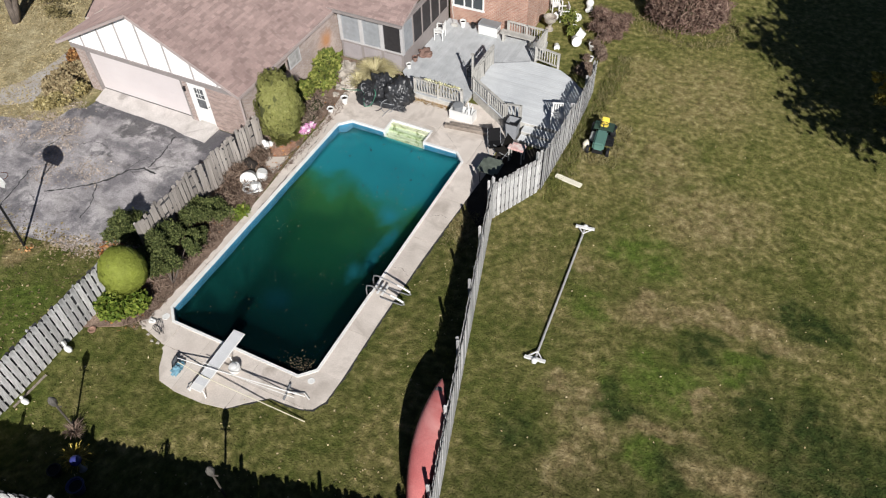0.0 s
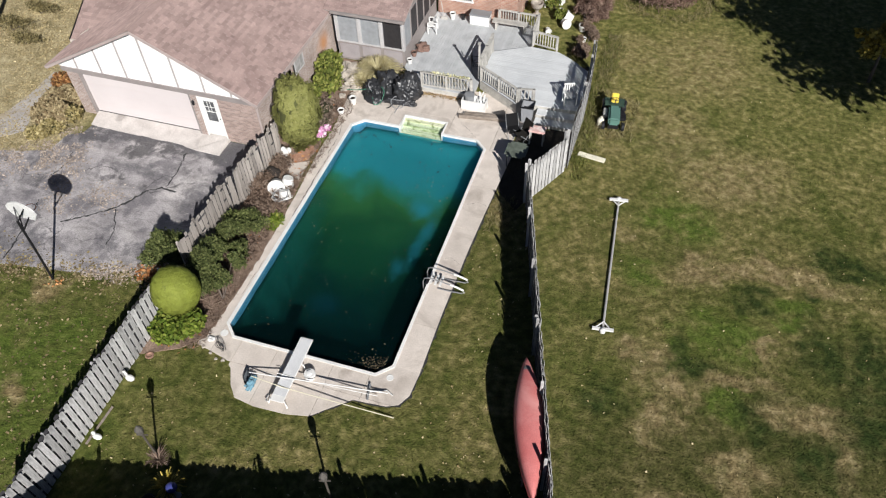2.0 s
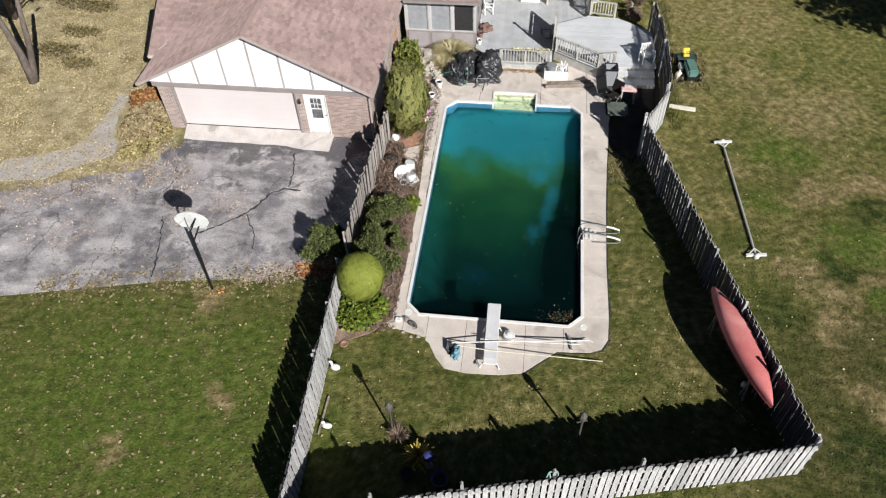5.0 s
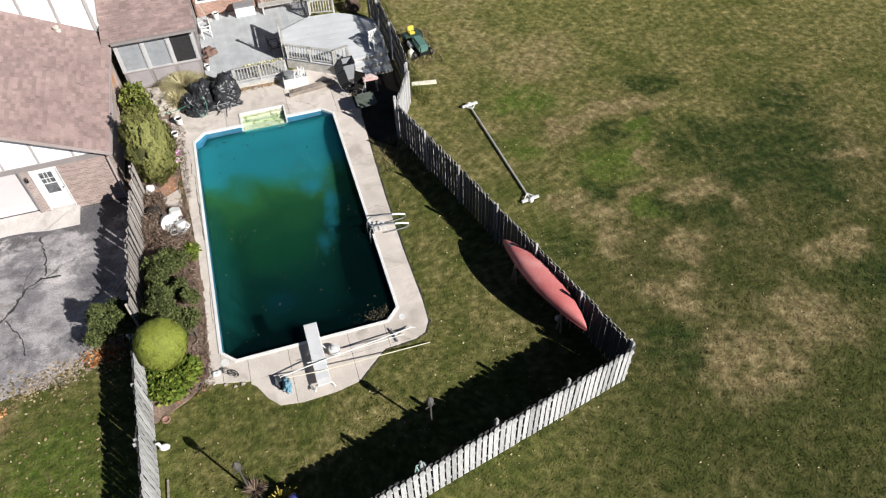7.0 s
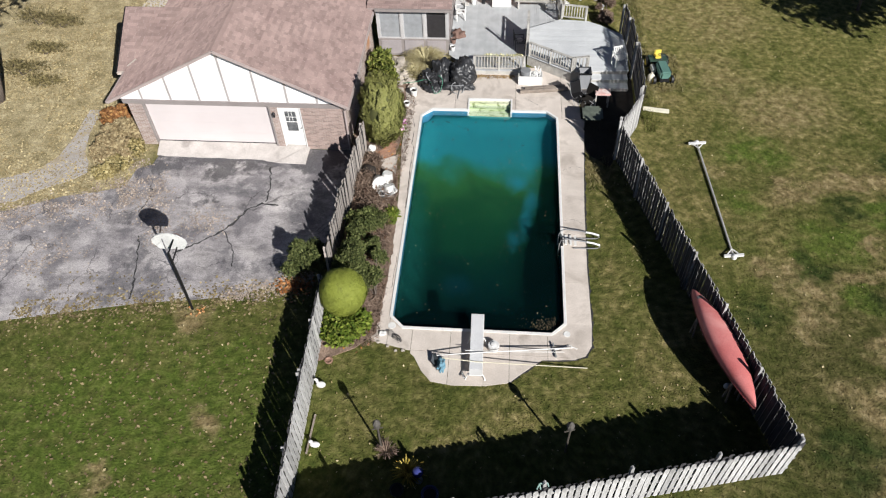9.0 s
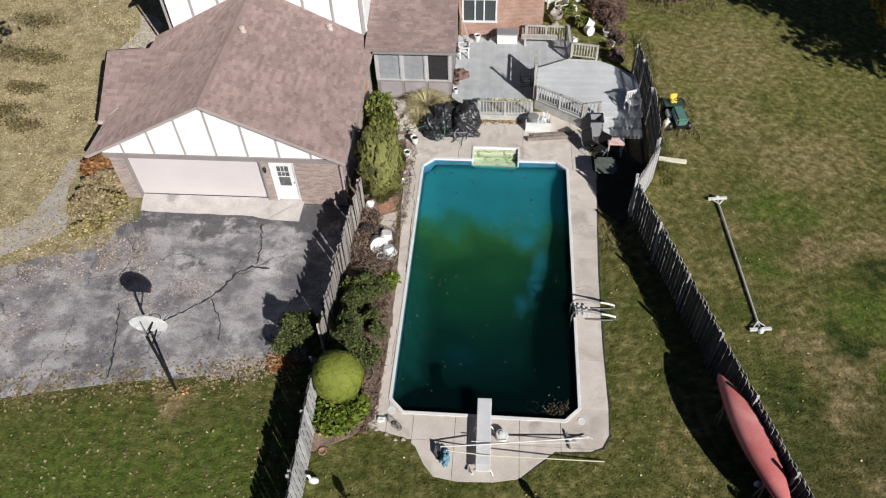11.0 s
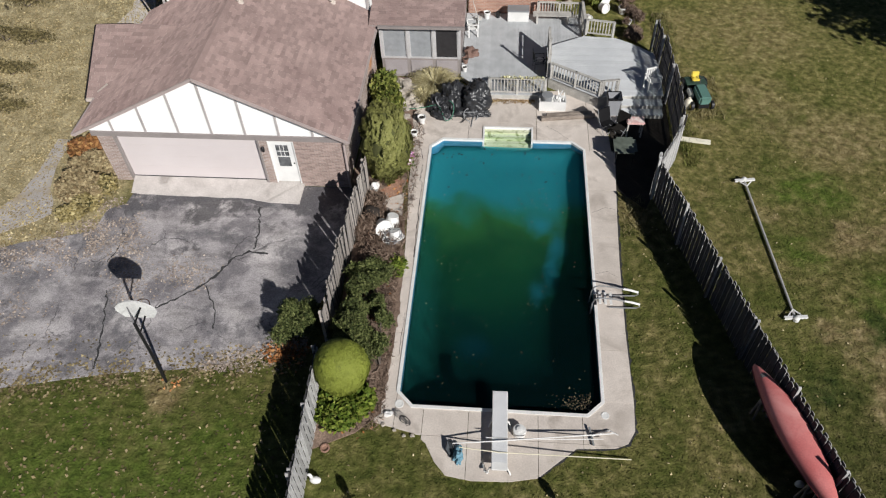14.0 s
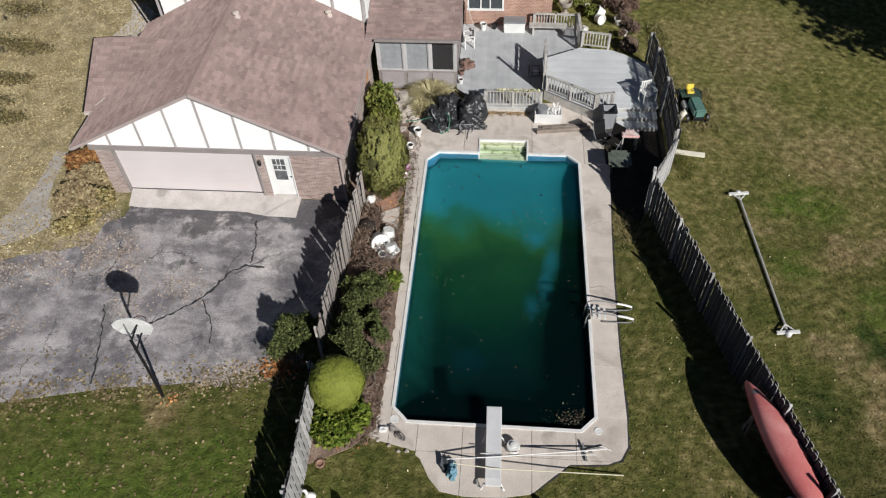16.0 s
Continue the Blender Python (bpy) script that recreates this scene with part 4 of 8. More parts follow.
fence("weathered grey shadowbox board fence, shade painted on its yard side", [(9.39, -4.48), (7.45, 2.35), (5.5, 9.25)], M_FENCE, M_FENCE_SHADE, seed=2, rag=0.9)
fence("short pale grey board fence return at the raised deck", [(5.52, 9.31), (6.6, 11.45)], M_FENCE, M_FENCE_SHADE, seed=8, rag=0.6)
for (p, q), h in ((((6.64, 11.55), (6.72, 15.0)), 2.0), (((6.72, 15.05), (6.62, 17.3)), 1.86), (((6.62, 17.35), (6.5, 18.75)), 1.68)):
    fence("pale grey picket fence panel beside the raised deck", [p, q], M_FENCE, M_FENCE_SHADE, h=h, pitch=0.205, width=0.166, both=False, seed=6, deep=0.03, rag=0.7, post_up=0.04, dark_edge=True)
fence("sunlit pale grey shadowbox board fence closing the yard", [(-5.15, -8.15), (9.41, -4.58)], M_FENCE, M_FENCE_SHADE, seed=3, rag=0.7, pitch=0.205, width=0.150, deep=0.036, rear_dark=True)
fence("sunlit pale grey shadowbox fence between west lawn and pool", [(-5.2, -8.05), (-5.35, -3.0), (-5.45, 0.9)], M_FENCE, M_FENCE_SHADE, h=1.71, seed=4, rag=0.8, pitch=0.24, width=0.180, deep=0.027, post_up=0.03, rear_dark=True)
fence("ragged brown board fence with loose pickets", [(-5.5, 2.0), (-5.5, 5.0), (-5.2, 9.1)], M_FENCE_OLD, M_FENCE_SHADE, h=1.80, seed=5, rag=2.0, pitch=0.195, width=0.160, missing=0.025, deep=0.022, post_up=-0.05, jag=0.10, dark_edge=True)

# ---- house ----
house = thing("house", "brick ranch house with attached garage and mauve shingle roof", "house", (-10.8, 12, 0))


def roof_plane(name, a, b, c, d, parent, thick=0.1, exposure=0.15, tab=0.30, seed=1, near=None):
    """Shingled slope: a-b along the eave, d-c along the top. Courses of separate tabs lie over a deck."""
    a, b, c, d = (Vector(v) for v in (a, b, c, d))
    nrm = (b - a).cross(d - a).normalized()
    if nrm.z < 0:
        nrm = -nrm
    bm = bmesh.new()
    lo = [bm.verts.new(v - nrm * thick) for v in (a, b, c, d)]
    hi = [bm.verts.new(v) for v in (a, b, c, d)]
    bm.faces.new(hi)
    bm.faces.new(lo[::-1])
    for k in range(4):
        bm.faces.new((lo[k], lo[(k + 1) % 4], hi[(k + 1) % 4], hi[k]))
    bmesh.ops.recalc_face_normals(bm, faces=bm.faces)
    base = part(name, bm, M_RAKE, parent)
    rnd = random.Random(seed)
    vs, fs = [], []
    n = max(1, int((d - a).length / exposure))
    for r in range(n):
        t0, t1 = r / n, min(1.0, (r + 1.25) / n)
        s0, e0 = a.lerp(d, t0), b.lerp(c, t0)
        s1, e1 = a.lerp(d, t1), b.lerp(c, t1)
        L = (e0 - s0).length
        x = -rnd.uniform(0, tab)
        while x < L:
            w = tab * rnd.choice((0.6, 1.0, 1.0, 1.5))
            u0, u1 = max(0, x) / L, min(L, x + w - 0.008) / L
            if u1 > u0:
                lift = rnd.uniform(0.012, 0.02)
                q = [s0.lerp(e0, u0) + nrm * lift, s0.lerp(e0, u1) + nrm * lift, s1.lerp(e1, u1) + nrm * 0.004, s1.lerp(e1, u0) + nrm * 0.004]
                if near and max(v.y for v in q) < near:
                    six = q + [q[0] - nrm * 0.012, q[1] - nrm * 0.012]
                    one = new("shingle", mesh_from("shingle", six, [(0, 1, 2, 3), (4, 5, 1, 0)], M_SHINGLE_PIECE))
                    one.parent = base
                    x += w
                    continue
                i = len(vs)
                vs += q + [q[0] - nrm * 0.012, q[1] - nrm * 0.012]
                fs += [(i, i + 1, i + 2, i + 3), (i + 4, i + 5, i + 1, i)]
            x += w
    me = mesh_from("shingles", vs, fs, M_SHINGLE)
    sh = new("shingles", me)
    sh.parent = base
    sh["kind"] = "stuff"
    return base


E_X, W_X, EZ, RX, RZ = -5.72, -15.92, 2.59, -10.74, 5.16
GY0, GY1 = 8.90, 17.2
roof_plane("roof", (E_X, GY0, EZ), (E_X, GY1, EZ), (RX, GY1, RZ), (RX, GY0, RZ), house, seed=1, near=10.1)
roof_plane("roof", (W_X, GY1, EZ), (W_X, GY0, EZ), (RX, GY0, RZ), (RX, GY1, RZ), house, seed=2, near=10.1)
# ridge caps
for k in range(27):
    y = GY0 + k * 0.305
    bm = bmesh.new()
    r0, r1 = [[bm.verts.new((RX + d * 0.16, yy, RZ + h)) for d, h in ((-1, -0.045), (0, 0.034), (1, -0.045))] for yy in (y, y + 0.3)]
    for j in range(2):
        bm.faces.new((r0[j], r0[j + 1], r1[j + 1], r1[j]))
    part("ridge_cap", bm, M_SHINGLE, house)
# brick walls of the garage, with openings
part("wall", boxes((-15.3, -14.68, 9.24, 9.46, -0.1, 2.3), (-9.14, -8.83, 9.24, 9.46, -0.1, 2.3), (-7.85, -6.02, 9.24, 9.46, -0.1, 2.3), (-14.68, -9.14, 9.24, 9.46, 2.27, 2.3), (-8.83, -7.85, 9.24, 9.46, 2.2, 2.3)), M_BRICK, house)
part("wall", boxes((-6.24, -6.02, 9.46, 11.9, -0.1, 2.55), (-6.24, -6.02, 12.75, 14.4, -0.1, 2.55), (-6.24, -6.02, 11.9, 12.75, -0.1, 1.3), (-6.24, -6.02, 11.9, 12.75, 1.95, 2.55)), M_BRICK, house)
part("wall", boxes((-6.24, -6.02, 14.4, 17.2, -0.1, 2.55)), M_BRICK_RUST, house)
part("wall", boxes((-15.3, -15.08, 9.46, 17.2, -0.1, 2.55)), M_BRICK, house)
# gable: stucco panels between battens over a trim beam
bm = bmesh.new()
gx0, gx1 = -15.55, -6.05
def gable_z(x):
    return EZ - 0.1 + (RZ - EZ) * (1 - abs(x - RX) / ((E_X if x > RX else 2 * RX - W_X) - RX))
poly = [(gx0, 2.47), (gx1, 2.47), (gx1, gable_z(gx1)), (RX, gable_z(RX)), (gx0, gable_z(gx0))]
lo = [bm.verts.new((x, 9.30, z)) for x, z in poly]
hi = [bm.verts.new((x, 9.24, z)) for x, z in poly]
bm.faces.new(lo[::-1])
bm.faces.new(hi)
for k in range(5):
    bm.faces.new((lo[k], lo[(k + 1) % 5], hi[(k + 1) % 5], hi[k]))
bmesh.ops.recalc_face_normals(bm, faces=bm.faces)
gable = part("gable_panel", bm, M_STUCCO, house, "white stucco gable with grey battens")
for k in range(-3, 4):
    x = -10.80 + 1.25 * k
    part("batten", boxes((x - 0.042, x + 0.042, 9.21, 9.24, 2.47, gable_z(x) - 0.02)), M_BATTEN, gable)
part("beam", boxes((-15.45, -6.02, 9.17, 9.30, 2.27, 2.47)), M_TRIM, house)
# rake boards and gutters
for x0, s in ((E_X, 1), (W_X, -1)):
    bm = bmesh.new()
    bar(bm, (x0, GY0 - 0.02, EZ - 0.07), (RX, GY0 - 0.02, RZ - 0.07), 0.03, 0.11)
    part("rake_board", bm, M_RAKE, house)
    bm = bmesh.new()
    box(bm, x0 - 0.02, x0 + 0.07, GY0, GY1, EZ - 0.13, EZ - 0.03) if s > 0 else box(bm, x0 - 0.1, x0 + 0.02, GY0, 11.0, EZ - 0.13, EZ - 0.02)
    part("gutter", bm, M_RAKE, house)
bm = bmesh.new()
tube(bm, [(-5.72, 9.05, 2.45), (-5.95, 9.16, 2.2), (-5.95, 9.16, 0.05)], 0.05, 8)
part("downspout", bm, M_RAKE, house)
# garage door
gd = part("garage_door", boxes((-14.62, -9.2, 9.40, 9.44, 0.13, 2.27)), M_GDOOR, house, "pale pink sectional garage door, closed")
for k in range(4):
    part("door_section", boxes((-14.6, -9.22, 9.37, 9.40, 0.13 + k * 0.535, 0.13 + (k + 1) * 0.535 - 0.005)), M_GDOOR, gd)
part("seal", boxes((-14.6, -9.2, 9.355, 9.37, 0.115, 0.15)), M_BLACK, gd)
for x in (-14.64, -9.18):
    part("door_jamb", boxes((x - 0.04, x + 0.04, 9.22, 9.45, 0.1, 2.27)), M_TRIM, house)
# side door with a glazed upper half
sd = part("entry_door", boxes((-8.79, -7.89, 9.28, 9.33, 0.16, 2.16)), M_WHITE, house, "white entry door with a divided window")
part("door_frame", boxes((-8.83, -8.79, 9.22, 9.4, 0.12, 2.2), (-7.89, -7.85, 9.22, 9.4, 0.12, 2.2), (-8.79, -7.89, 9.22, 9.4, 2.16, 2.2)), M_WHITE, sd)
part("window_pane", boxes((-8.57, -8.11, 9.268, 9.28, 0.95, 1.98)), plain("dim door glass", (0.13, 0.135, 0.14), 0.15, grain=0.5, fine=5), sd, "dim grey door glass")
part("muntin", boxes((-8.42, -8.40, 9.258, 9.268, 1.45, 1.98), (-8.28, -8.26, 9.258, 9.268, 1.45, 1.98), (-8.57, -8.11, 9.256, 9.268, 1.43, 1.47), (-8.57, -8.11, 9.256, 9.268, 1.69, 1.715)), M_WHITE, sd)
bm = bmesh.new()
lathe(bm, [(0.005, 0), (0.03, 0.01), (0.03, 0.035), (0.005, 0.05)], 10, m=pose(-7.98, 9.28, 1.12, 90, 0, 0))
part("door_knob", bm, M_DARKMETAL, sd)
wl = thing("wall_lamp", "dark metal lantern on the garage wall", "lamp", (-9.0, 9.2, 1.75))
bm = bmesh.new()
lathe(bm, [(0.02, 0.06), (0.05, 0.08), (0.065, 0.24), (0.03, 0.30), (0.01, 0.33)], 8, (-9.0, 9.13, 1.7))
bar(bm, (-9.0, 9.24, 1.95), (-9.0, 9.13, 2.0), 0.02)
part("lantern", bm, M_DARKMETAL, wl)
# small window in the east garage wall
gw = part("window", boxes((-6.1, -5.99, 12.75, 13.65, 1.4, 1.46), (-6.1, -5.99, 12.75, 13.65, 2.06, 2.12), (-6.1, -5.99, 12.75, 12.81, 1.46, 2.06), (-6.1, -5.99, 13.59, 13.65, 1.46, 2.06)), M_PORCH, house)
part("pane", boxes((-6.08, -5.995, 12.81, 13.59, 1.46, 2.06)), M_GLASS_PALE, gw)
# apron, running on before the side door
bm = bmesh.new()
front = [(-14.5, 8.52)] + wander([(-14.1, 8.45), (-12.0, 8.44), (-9.7, 8.4), (-8.95, 8.24)], 0.25, 0.025, 21) + [(-7.78, 8.2)]
back = [(-7.78, 9.36), (-14.62, 9.36)]
top = [bm.verts.new((x, y, 0.03 if x > -9 else -0.008)) for x, y in front] + [bm.verts.new((x, y, 0.115)) for x, y in back]
low = [bm.verts.new((v.co.x, v.co.y, -0.12)) for v in top]
bm.faces.new(top)
bm.faces.new(low[::-1])
for k in range(len(top)):
    n_ = (k + 1) % len(top)
    bm.faces.new((low[k], low[n_], top[n_], top[k]))
bmesh.ops.triangulate(bm, faces=[f for f in bm.faces if len(f.verts) > 4])
tagged(part("garage_apron", bm, M_CONC_OLD), "stained pale concrete apron before the garage and side door", "apron", kind="structure")
# west porch wing
wy, wz = 13.85, 4.0
roof_plane("roof", (-16.45, 11.25, 2.4), (-14.9, 11.25, 2.4), (-12.9, wy, wz), (-16.45, wy, wz), house, seed=3)
roof_plane("roof", (-14.9, 16.45, 2.4), (-16.45, 16.45, 2.4), (-16.45, wy, wz), (-12.9, wy, wz), house, seed=4)
bm = bmesh.new()
poly = [(11.5, -0.1), (16.2, -0.1), (16.2, 2.35), (wy, 3.8), (11.5, 2.35)]
lo = [bm.verts.new((-16.25, y, z)) for y, z in poly]
hi = [bm.verts.new((-16.05, y, z)) for y, z in poly]
bm.faces.new(lo)
bm.faces.new(hi[::-1])
for k in range(5):
    bm.faces.new((lo[k], lo[(k + 1) % 5], hi[(k + 1) % 5], hi[k]))
bmesh.ops.recalc_face_normals(bm, faces=bm.faces)
part("wall", bm, M_BRICK, house)
part("wall", boxes((-16.05, -15.3, 11.5, 11.7, -0.1, 2.3), (-16.05, -15.3, 16.0, 16.2, -0.1, 2.3)), M_BRICK, house)
bm = bmesh.new()
bar(bm, (-16.48, 11.22, 2.34), (-16.48, wy, wz - 0.06), 0.04, 0.16)
bar(bm, (-16.48, wy, wz - 0.06), (-16.48, 16.48, 2.34), 0.04, 0.16)
# dark tone here paints the shade along the wing's west edge
part("rake_board", bm, M_DARKMETAL, house)
bm = bmesh.new()
box(bm, -16.45, -15.95, 11.15, 11.25, 2.28, 2.4)
part("gutter", bm, M_GUTTER, house)
# flashing strip where the two roofs meet
bm = bmesh.new()
bar(bm, (-15.95, 11.35, 2.58), (-15.6, 11.65, 2.77), 0.14, 0.02)
part("flashing", bm, M_GUTTER, house)
# upper storey over the main block
up = part("upper_wall", boxes((-14.98, -6.0, 17.2, 17.4, 2.3, 5.9)), M_STUCCO, house, "white stucco upper wall with grey battens")
for k in range(-3, 5):
    x = -10.97 + 1.28 * k - 0.3
    part("batten", boxes((x - 0.055, x + 0.055, 17.16, 17.2, 2.6, 5.9)), M_BATTEN, up)
part("corner_board", boxes((-6.05, -5.95, 17.15, 17.2, 2.3, 5.9)), M_WHITE, up)
part("upper_wall", boxes((-6.2, -6.0, 17.4, 25.0, 2.3, 5.9), (-14.98, -14.78, 17.4, 25.0, 0, 5.9), (-14.78, -6.2, 24.8, 25.0, 0, 5.9)), M_STUCCO, house)
roof_plane("roof", (-5.6, 16.8, 5.75), (-5.6, 25.4, 5.75), (-10.5, 25.4, 7.9), (-10.5, 16.8, 7.9), house, seed=5)
roof_plane("roof", (-15.4, 25.4, 5.75), (-15.4, 16.8, 5.75), (-10.5, 16.8, 7.9), (-10.5, 25.4, 7.9), house, seed=6)
# vents on the garage roof
for x, y, z in ((-10.42, 14.0, 5.0), (-7.52, 16.6, 3.52)):
    bm = bmesh.new()
    lathe(bm, [(0.16, -0.12), (0.15, 0.0), (0.06, 0.04), (0.06, 0.10), (0.13, 0.11), (0.13, 0.17), (0.03, 0.2)], 14, (x, y, z))
    part("roof_vent", bm, M_GUTTER, house)
# screened porch
porch = part("porch_wall", boxes((-5.62, -2.16, 16.44, 16.56, 0.0, 0.95), (-2.28, -2.16, 16.56, 21.3, 0.0, 0.95)), M_TRIM, house, "taupe porch wall with screens above")
for x in (-5.58, -4.42, -3.3, -2.2):
    part("porch_post", boxes((x - 0.06, x + 0.06, 16.42, 16.58, 0.95, 2.5)), M_PORCH, porch)
for k, (x0, x1) in enumerate(((-5.53, -4.47), (-4.37, -3.35), (-3.25, -2.25))):
    # the first two screens have the pale reflection painted in
    part("screen", boxes((x0, x1, 16.49, 16.51, 0.95, 2.5)), M_SCREEN_DARK if k == 2 else M_SCREEN_SHEEN, porch)
    part("screen_frame", boxes((x0, x0 + 0.05, 16.44, 16.49, 0.95, 2.5), (x1 - 0.05, x1, 16.44, 16.49, 0.95, 2.5), (x0 + 0.05, x1 - 0.05, 16.44, 16.49, 2.42, 2.5), (x0 + 0.05, x1 - 0.05, 16.44, 16.49, 0.95, 1.01)), M_PORCH, porch)
    part("kick_panel", boxes((x0 + 0.04, x1 - 0.04, 16.405, 16.44, 0.12, 0.86)), M_KICK, porch)
for k in range(5):
    y0 = 16.6 + k * 0.94
    part("porch_post", boxes((-2.27, -2.17, y0 + 0.9, y0 + 0.98, 0.95, 2.5)), M_TRIM, porch)
    part("screen", boxes((-2.23, -2.21, y0, y0 + 0.9, 0.95, 2.5)), M_SCREEN_SHEEN if k == 0 else M_SCREEN_DARK, porch)
part("porch_header", boxes((-5.62, -2.14, 16.4, 16.58, 2.5, 2.66), (-2.3, -2.14, 16.58, 21.3, 2.5, 2.66)), M_TRIM, porch)
roof_plane("roof", (-5.98, 16.12, 2.76), (-1.95, 16.12, 2.76), (-1.95, 21.6, 4.4), (-5.98, 21.6, 4.4), house, seed=7)
part("gutter", boxes((-5.6, -1.93, 16.02, 16.12, 2.64, 2.76)), M_TRIM, house)
# house wall behind the wooden deck
part("wall", boxes((-2.1, -1.95, 21.4, 21.62, -0.1, 2.9), (-0.2, 2.1, 21.4, 21.62, -0.1, 2.9), (-1.95, -0.2, 21.4, 21.62, -0.1, 1.03), (-1.95, -0.2, 21.4, 21.62, 2.3, 2.9), (1.88, 2.1, 21.62, 28, -0.1, 2.9)), M_BRICK_RED, house)
hw_ = part("window", boxes((-1.95, -1.87, 21.36, 21.5, 1.03, 2.3), (-0.28, -0.2, 21.36, 21.5, 1.03, 2.3), (-1.87, -0.28, 21.36, 21.5, 2.22, 2.3), (-1.98, -0.17, 21.33, 21.5, 1.0, 1.08), (-1.33, -1.27, 21.37, 21.5, 1.08, 2.22), (-0.88, -0.82, 21.37, 21.5, 1.08, 2.22)), M_WHITE, house)
part("pane", boxes((-1.87, -0.28, 21.42, 21.44, 1.08, 2.22)), M_GLASS_DARK, hw_)
roof_plane("roof", (-1.95, 20.9, 2.9), (2.5, 20.9, 2.9), (2.5, 26.5, 5.3), (-5.9, 26.5, 5.3), house, seed=8)


# ---- bricks of the garage front, laid one by one ----
M_BRICK_PIECE = surface("laid brick", (0.27, 0.20, 0.178), (0.40, 0.31, 0.275), 3.0, 30, 0.85, 0.3, vary=0.22, grain=0.2)
def brick_mesh(w):
    vs = [(x, y, z) for y, s in ((0.0, 0.0), (-0.012, 0.004)) for x, z in ((s, s), (w - s, s), (w - s, 0.064 - s), (s, 0.064 - s))]
    return mesh_from("brick", vs, [(4, 5, 6, 7), (0, 1, 5, 4), (1, 2, 6, 5), (2, 3, 7, 6), (3, 0, 4, 7)], M_BRICK_PIECE)


whole, half = brick_mesh(0.206), brick_mesh(0.098)
front = part("brick_face", boxes((-7.848, -6.02, 9.232, 9.239, -0.02, 2.26)), plain("mortar", (0.46, 0.42, 0.385), 0.9), house)
for row in range(30):
    z = 0.0 + row * 0.0755
    x, first = -7.846, row % 2
    while x + 0.098 < -6.012:
        short = first or x + 0.206 > -6.012
        me = half if short else whole
        w = 0.098 if short else 0.206
        first = False
        piece("brick", me, front, Matrix.Translation((x, 9.232, z)))
        x += w + 0.0095


# ---- wooden deck ----
def planks(name, poly, z, material, parent, across, w=0.14, gap=0.0045, thick=0.035):
    """Boards laid over a plan polygon; across 'x': boards run north and lie side by side along x."""
    lo = min(p[0 if across == "x" else 1] for p in poly)
    hi = max(p[0 if across == "x" else 1] for p in poly)
    k = lo
    while k < hi:
        cell = clip(list(poly), k, k + w - gap, -50, 50) if across == "x" else clip(list(poly), -50, 50, k, k + w - gap)
        if len(cell) >= 3 and abs(area_of(cell)) > 0.004:
            bm = bmesh.new()
            prism(bm, cell if area_of(cell) > 0 else cell[::-1], z - thick, z + random.uniform(-0.002, 0.002))
            part(name, bm, material, parent)
        k += w


def skirt(poly, z, material, parent):
    bm = bmesh.new()
    p = ring(poly if area_of(poly) > 0 else poly[::-1], -0.05)
    prism(bm, p, -0.02, z - 0.037)
    return part("frame", bm, material, parent)


LOWER = [(-2.14, 16.2), (-1.9, 15.95), (-0.85, 14.95), (1.64, 14.95), (1.64, 18.15), (3.3, 19.05), (3.4, 20.9), (3.3, 21.35), (-2.14, 21.35)]
UPPER = [(1.66, 15.85), (3.75, 14.5), (4.1, 14.62), (6.45, 14.74), (6.5, 16.4), (6.4, 17.75), (5.5, 18.5), (4.8, 18.92), (3.36, 19.04), (1.66, 18.12)]
deck_low = thing("wooden_deck", "weathered grey plank deck beside the screened porch", "deck", (0.5, 18, 0))
skirt(LOWER, 0.25, M_RAIL, deck_low)
planks("plank", LOWER, 0.25, M_DECK, deck_low, "x")
deck_up = thing("raised_deck", "pale grey octagonal raised plank deck", "deck", (3.5, 16.8, 0))
skirt(UPPER, 0.55, M_RAIL, deck_up)
planks("plank", UPPER, 0.55, M_DECK_PALE, deck_up, "y")
stair = thing("deck_stairs", "short pale wooden steps down to the patio", "stairs", (5.5, 14.0, 0))
for k, (y0, y1, z) in enumerate(((14.28, 14.7, 0.37), (13.86, 14.28, 0.19))):
    for j in range(3):
        part("tread", boxes((4.72, 6.4, y0 + j * 0.14, y0 + j * 0.14 + 0.132, z - 0.04, z)), M_DECK_PALE, stair)
    part("riser", boxes((4.74, 6.38, y0 + 0.01, y0 + 0.03, 0, z - 0.04)), M_RAIL, stair)
for x in (4.73, 6.39):
    bm = bmesh.new()
    box(bm, x - 0.02, x + 0.02, 13.9, 14.68, 0, 0.15)
    box(bm, x - 0.02, x + 0.02, 14.3, 14.68, 0.15, 0.33)
    part("stringer", bm, M_RAIL, stair)


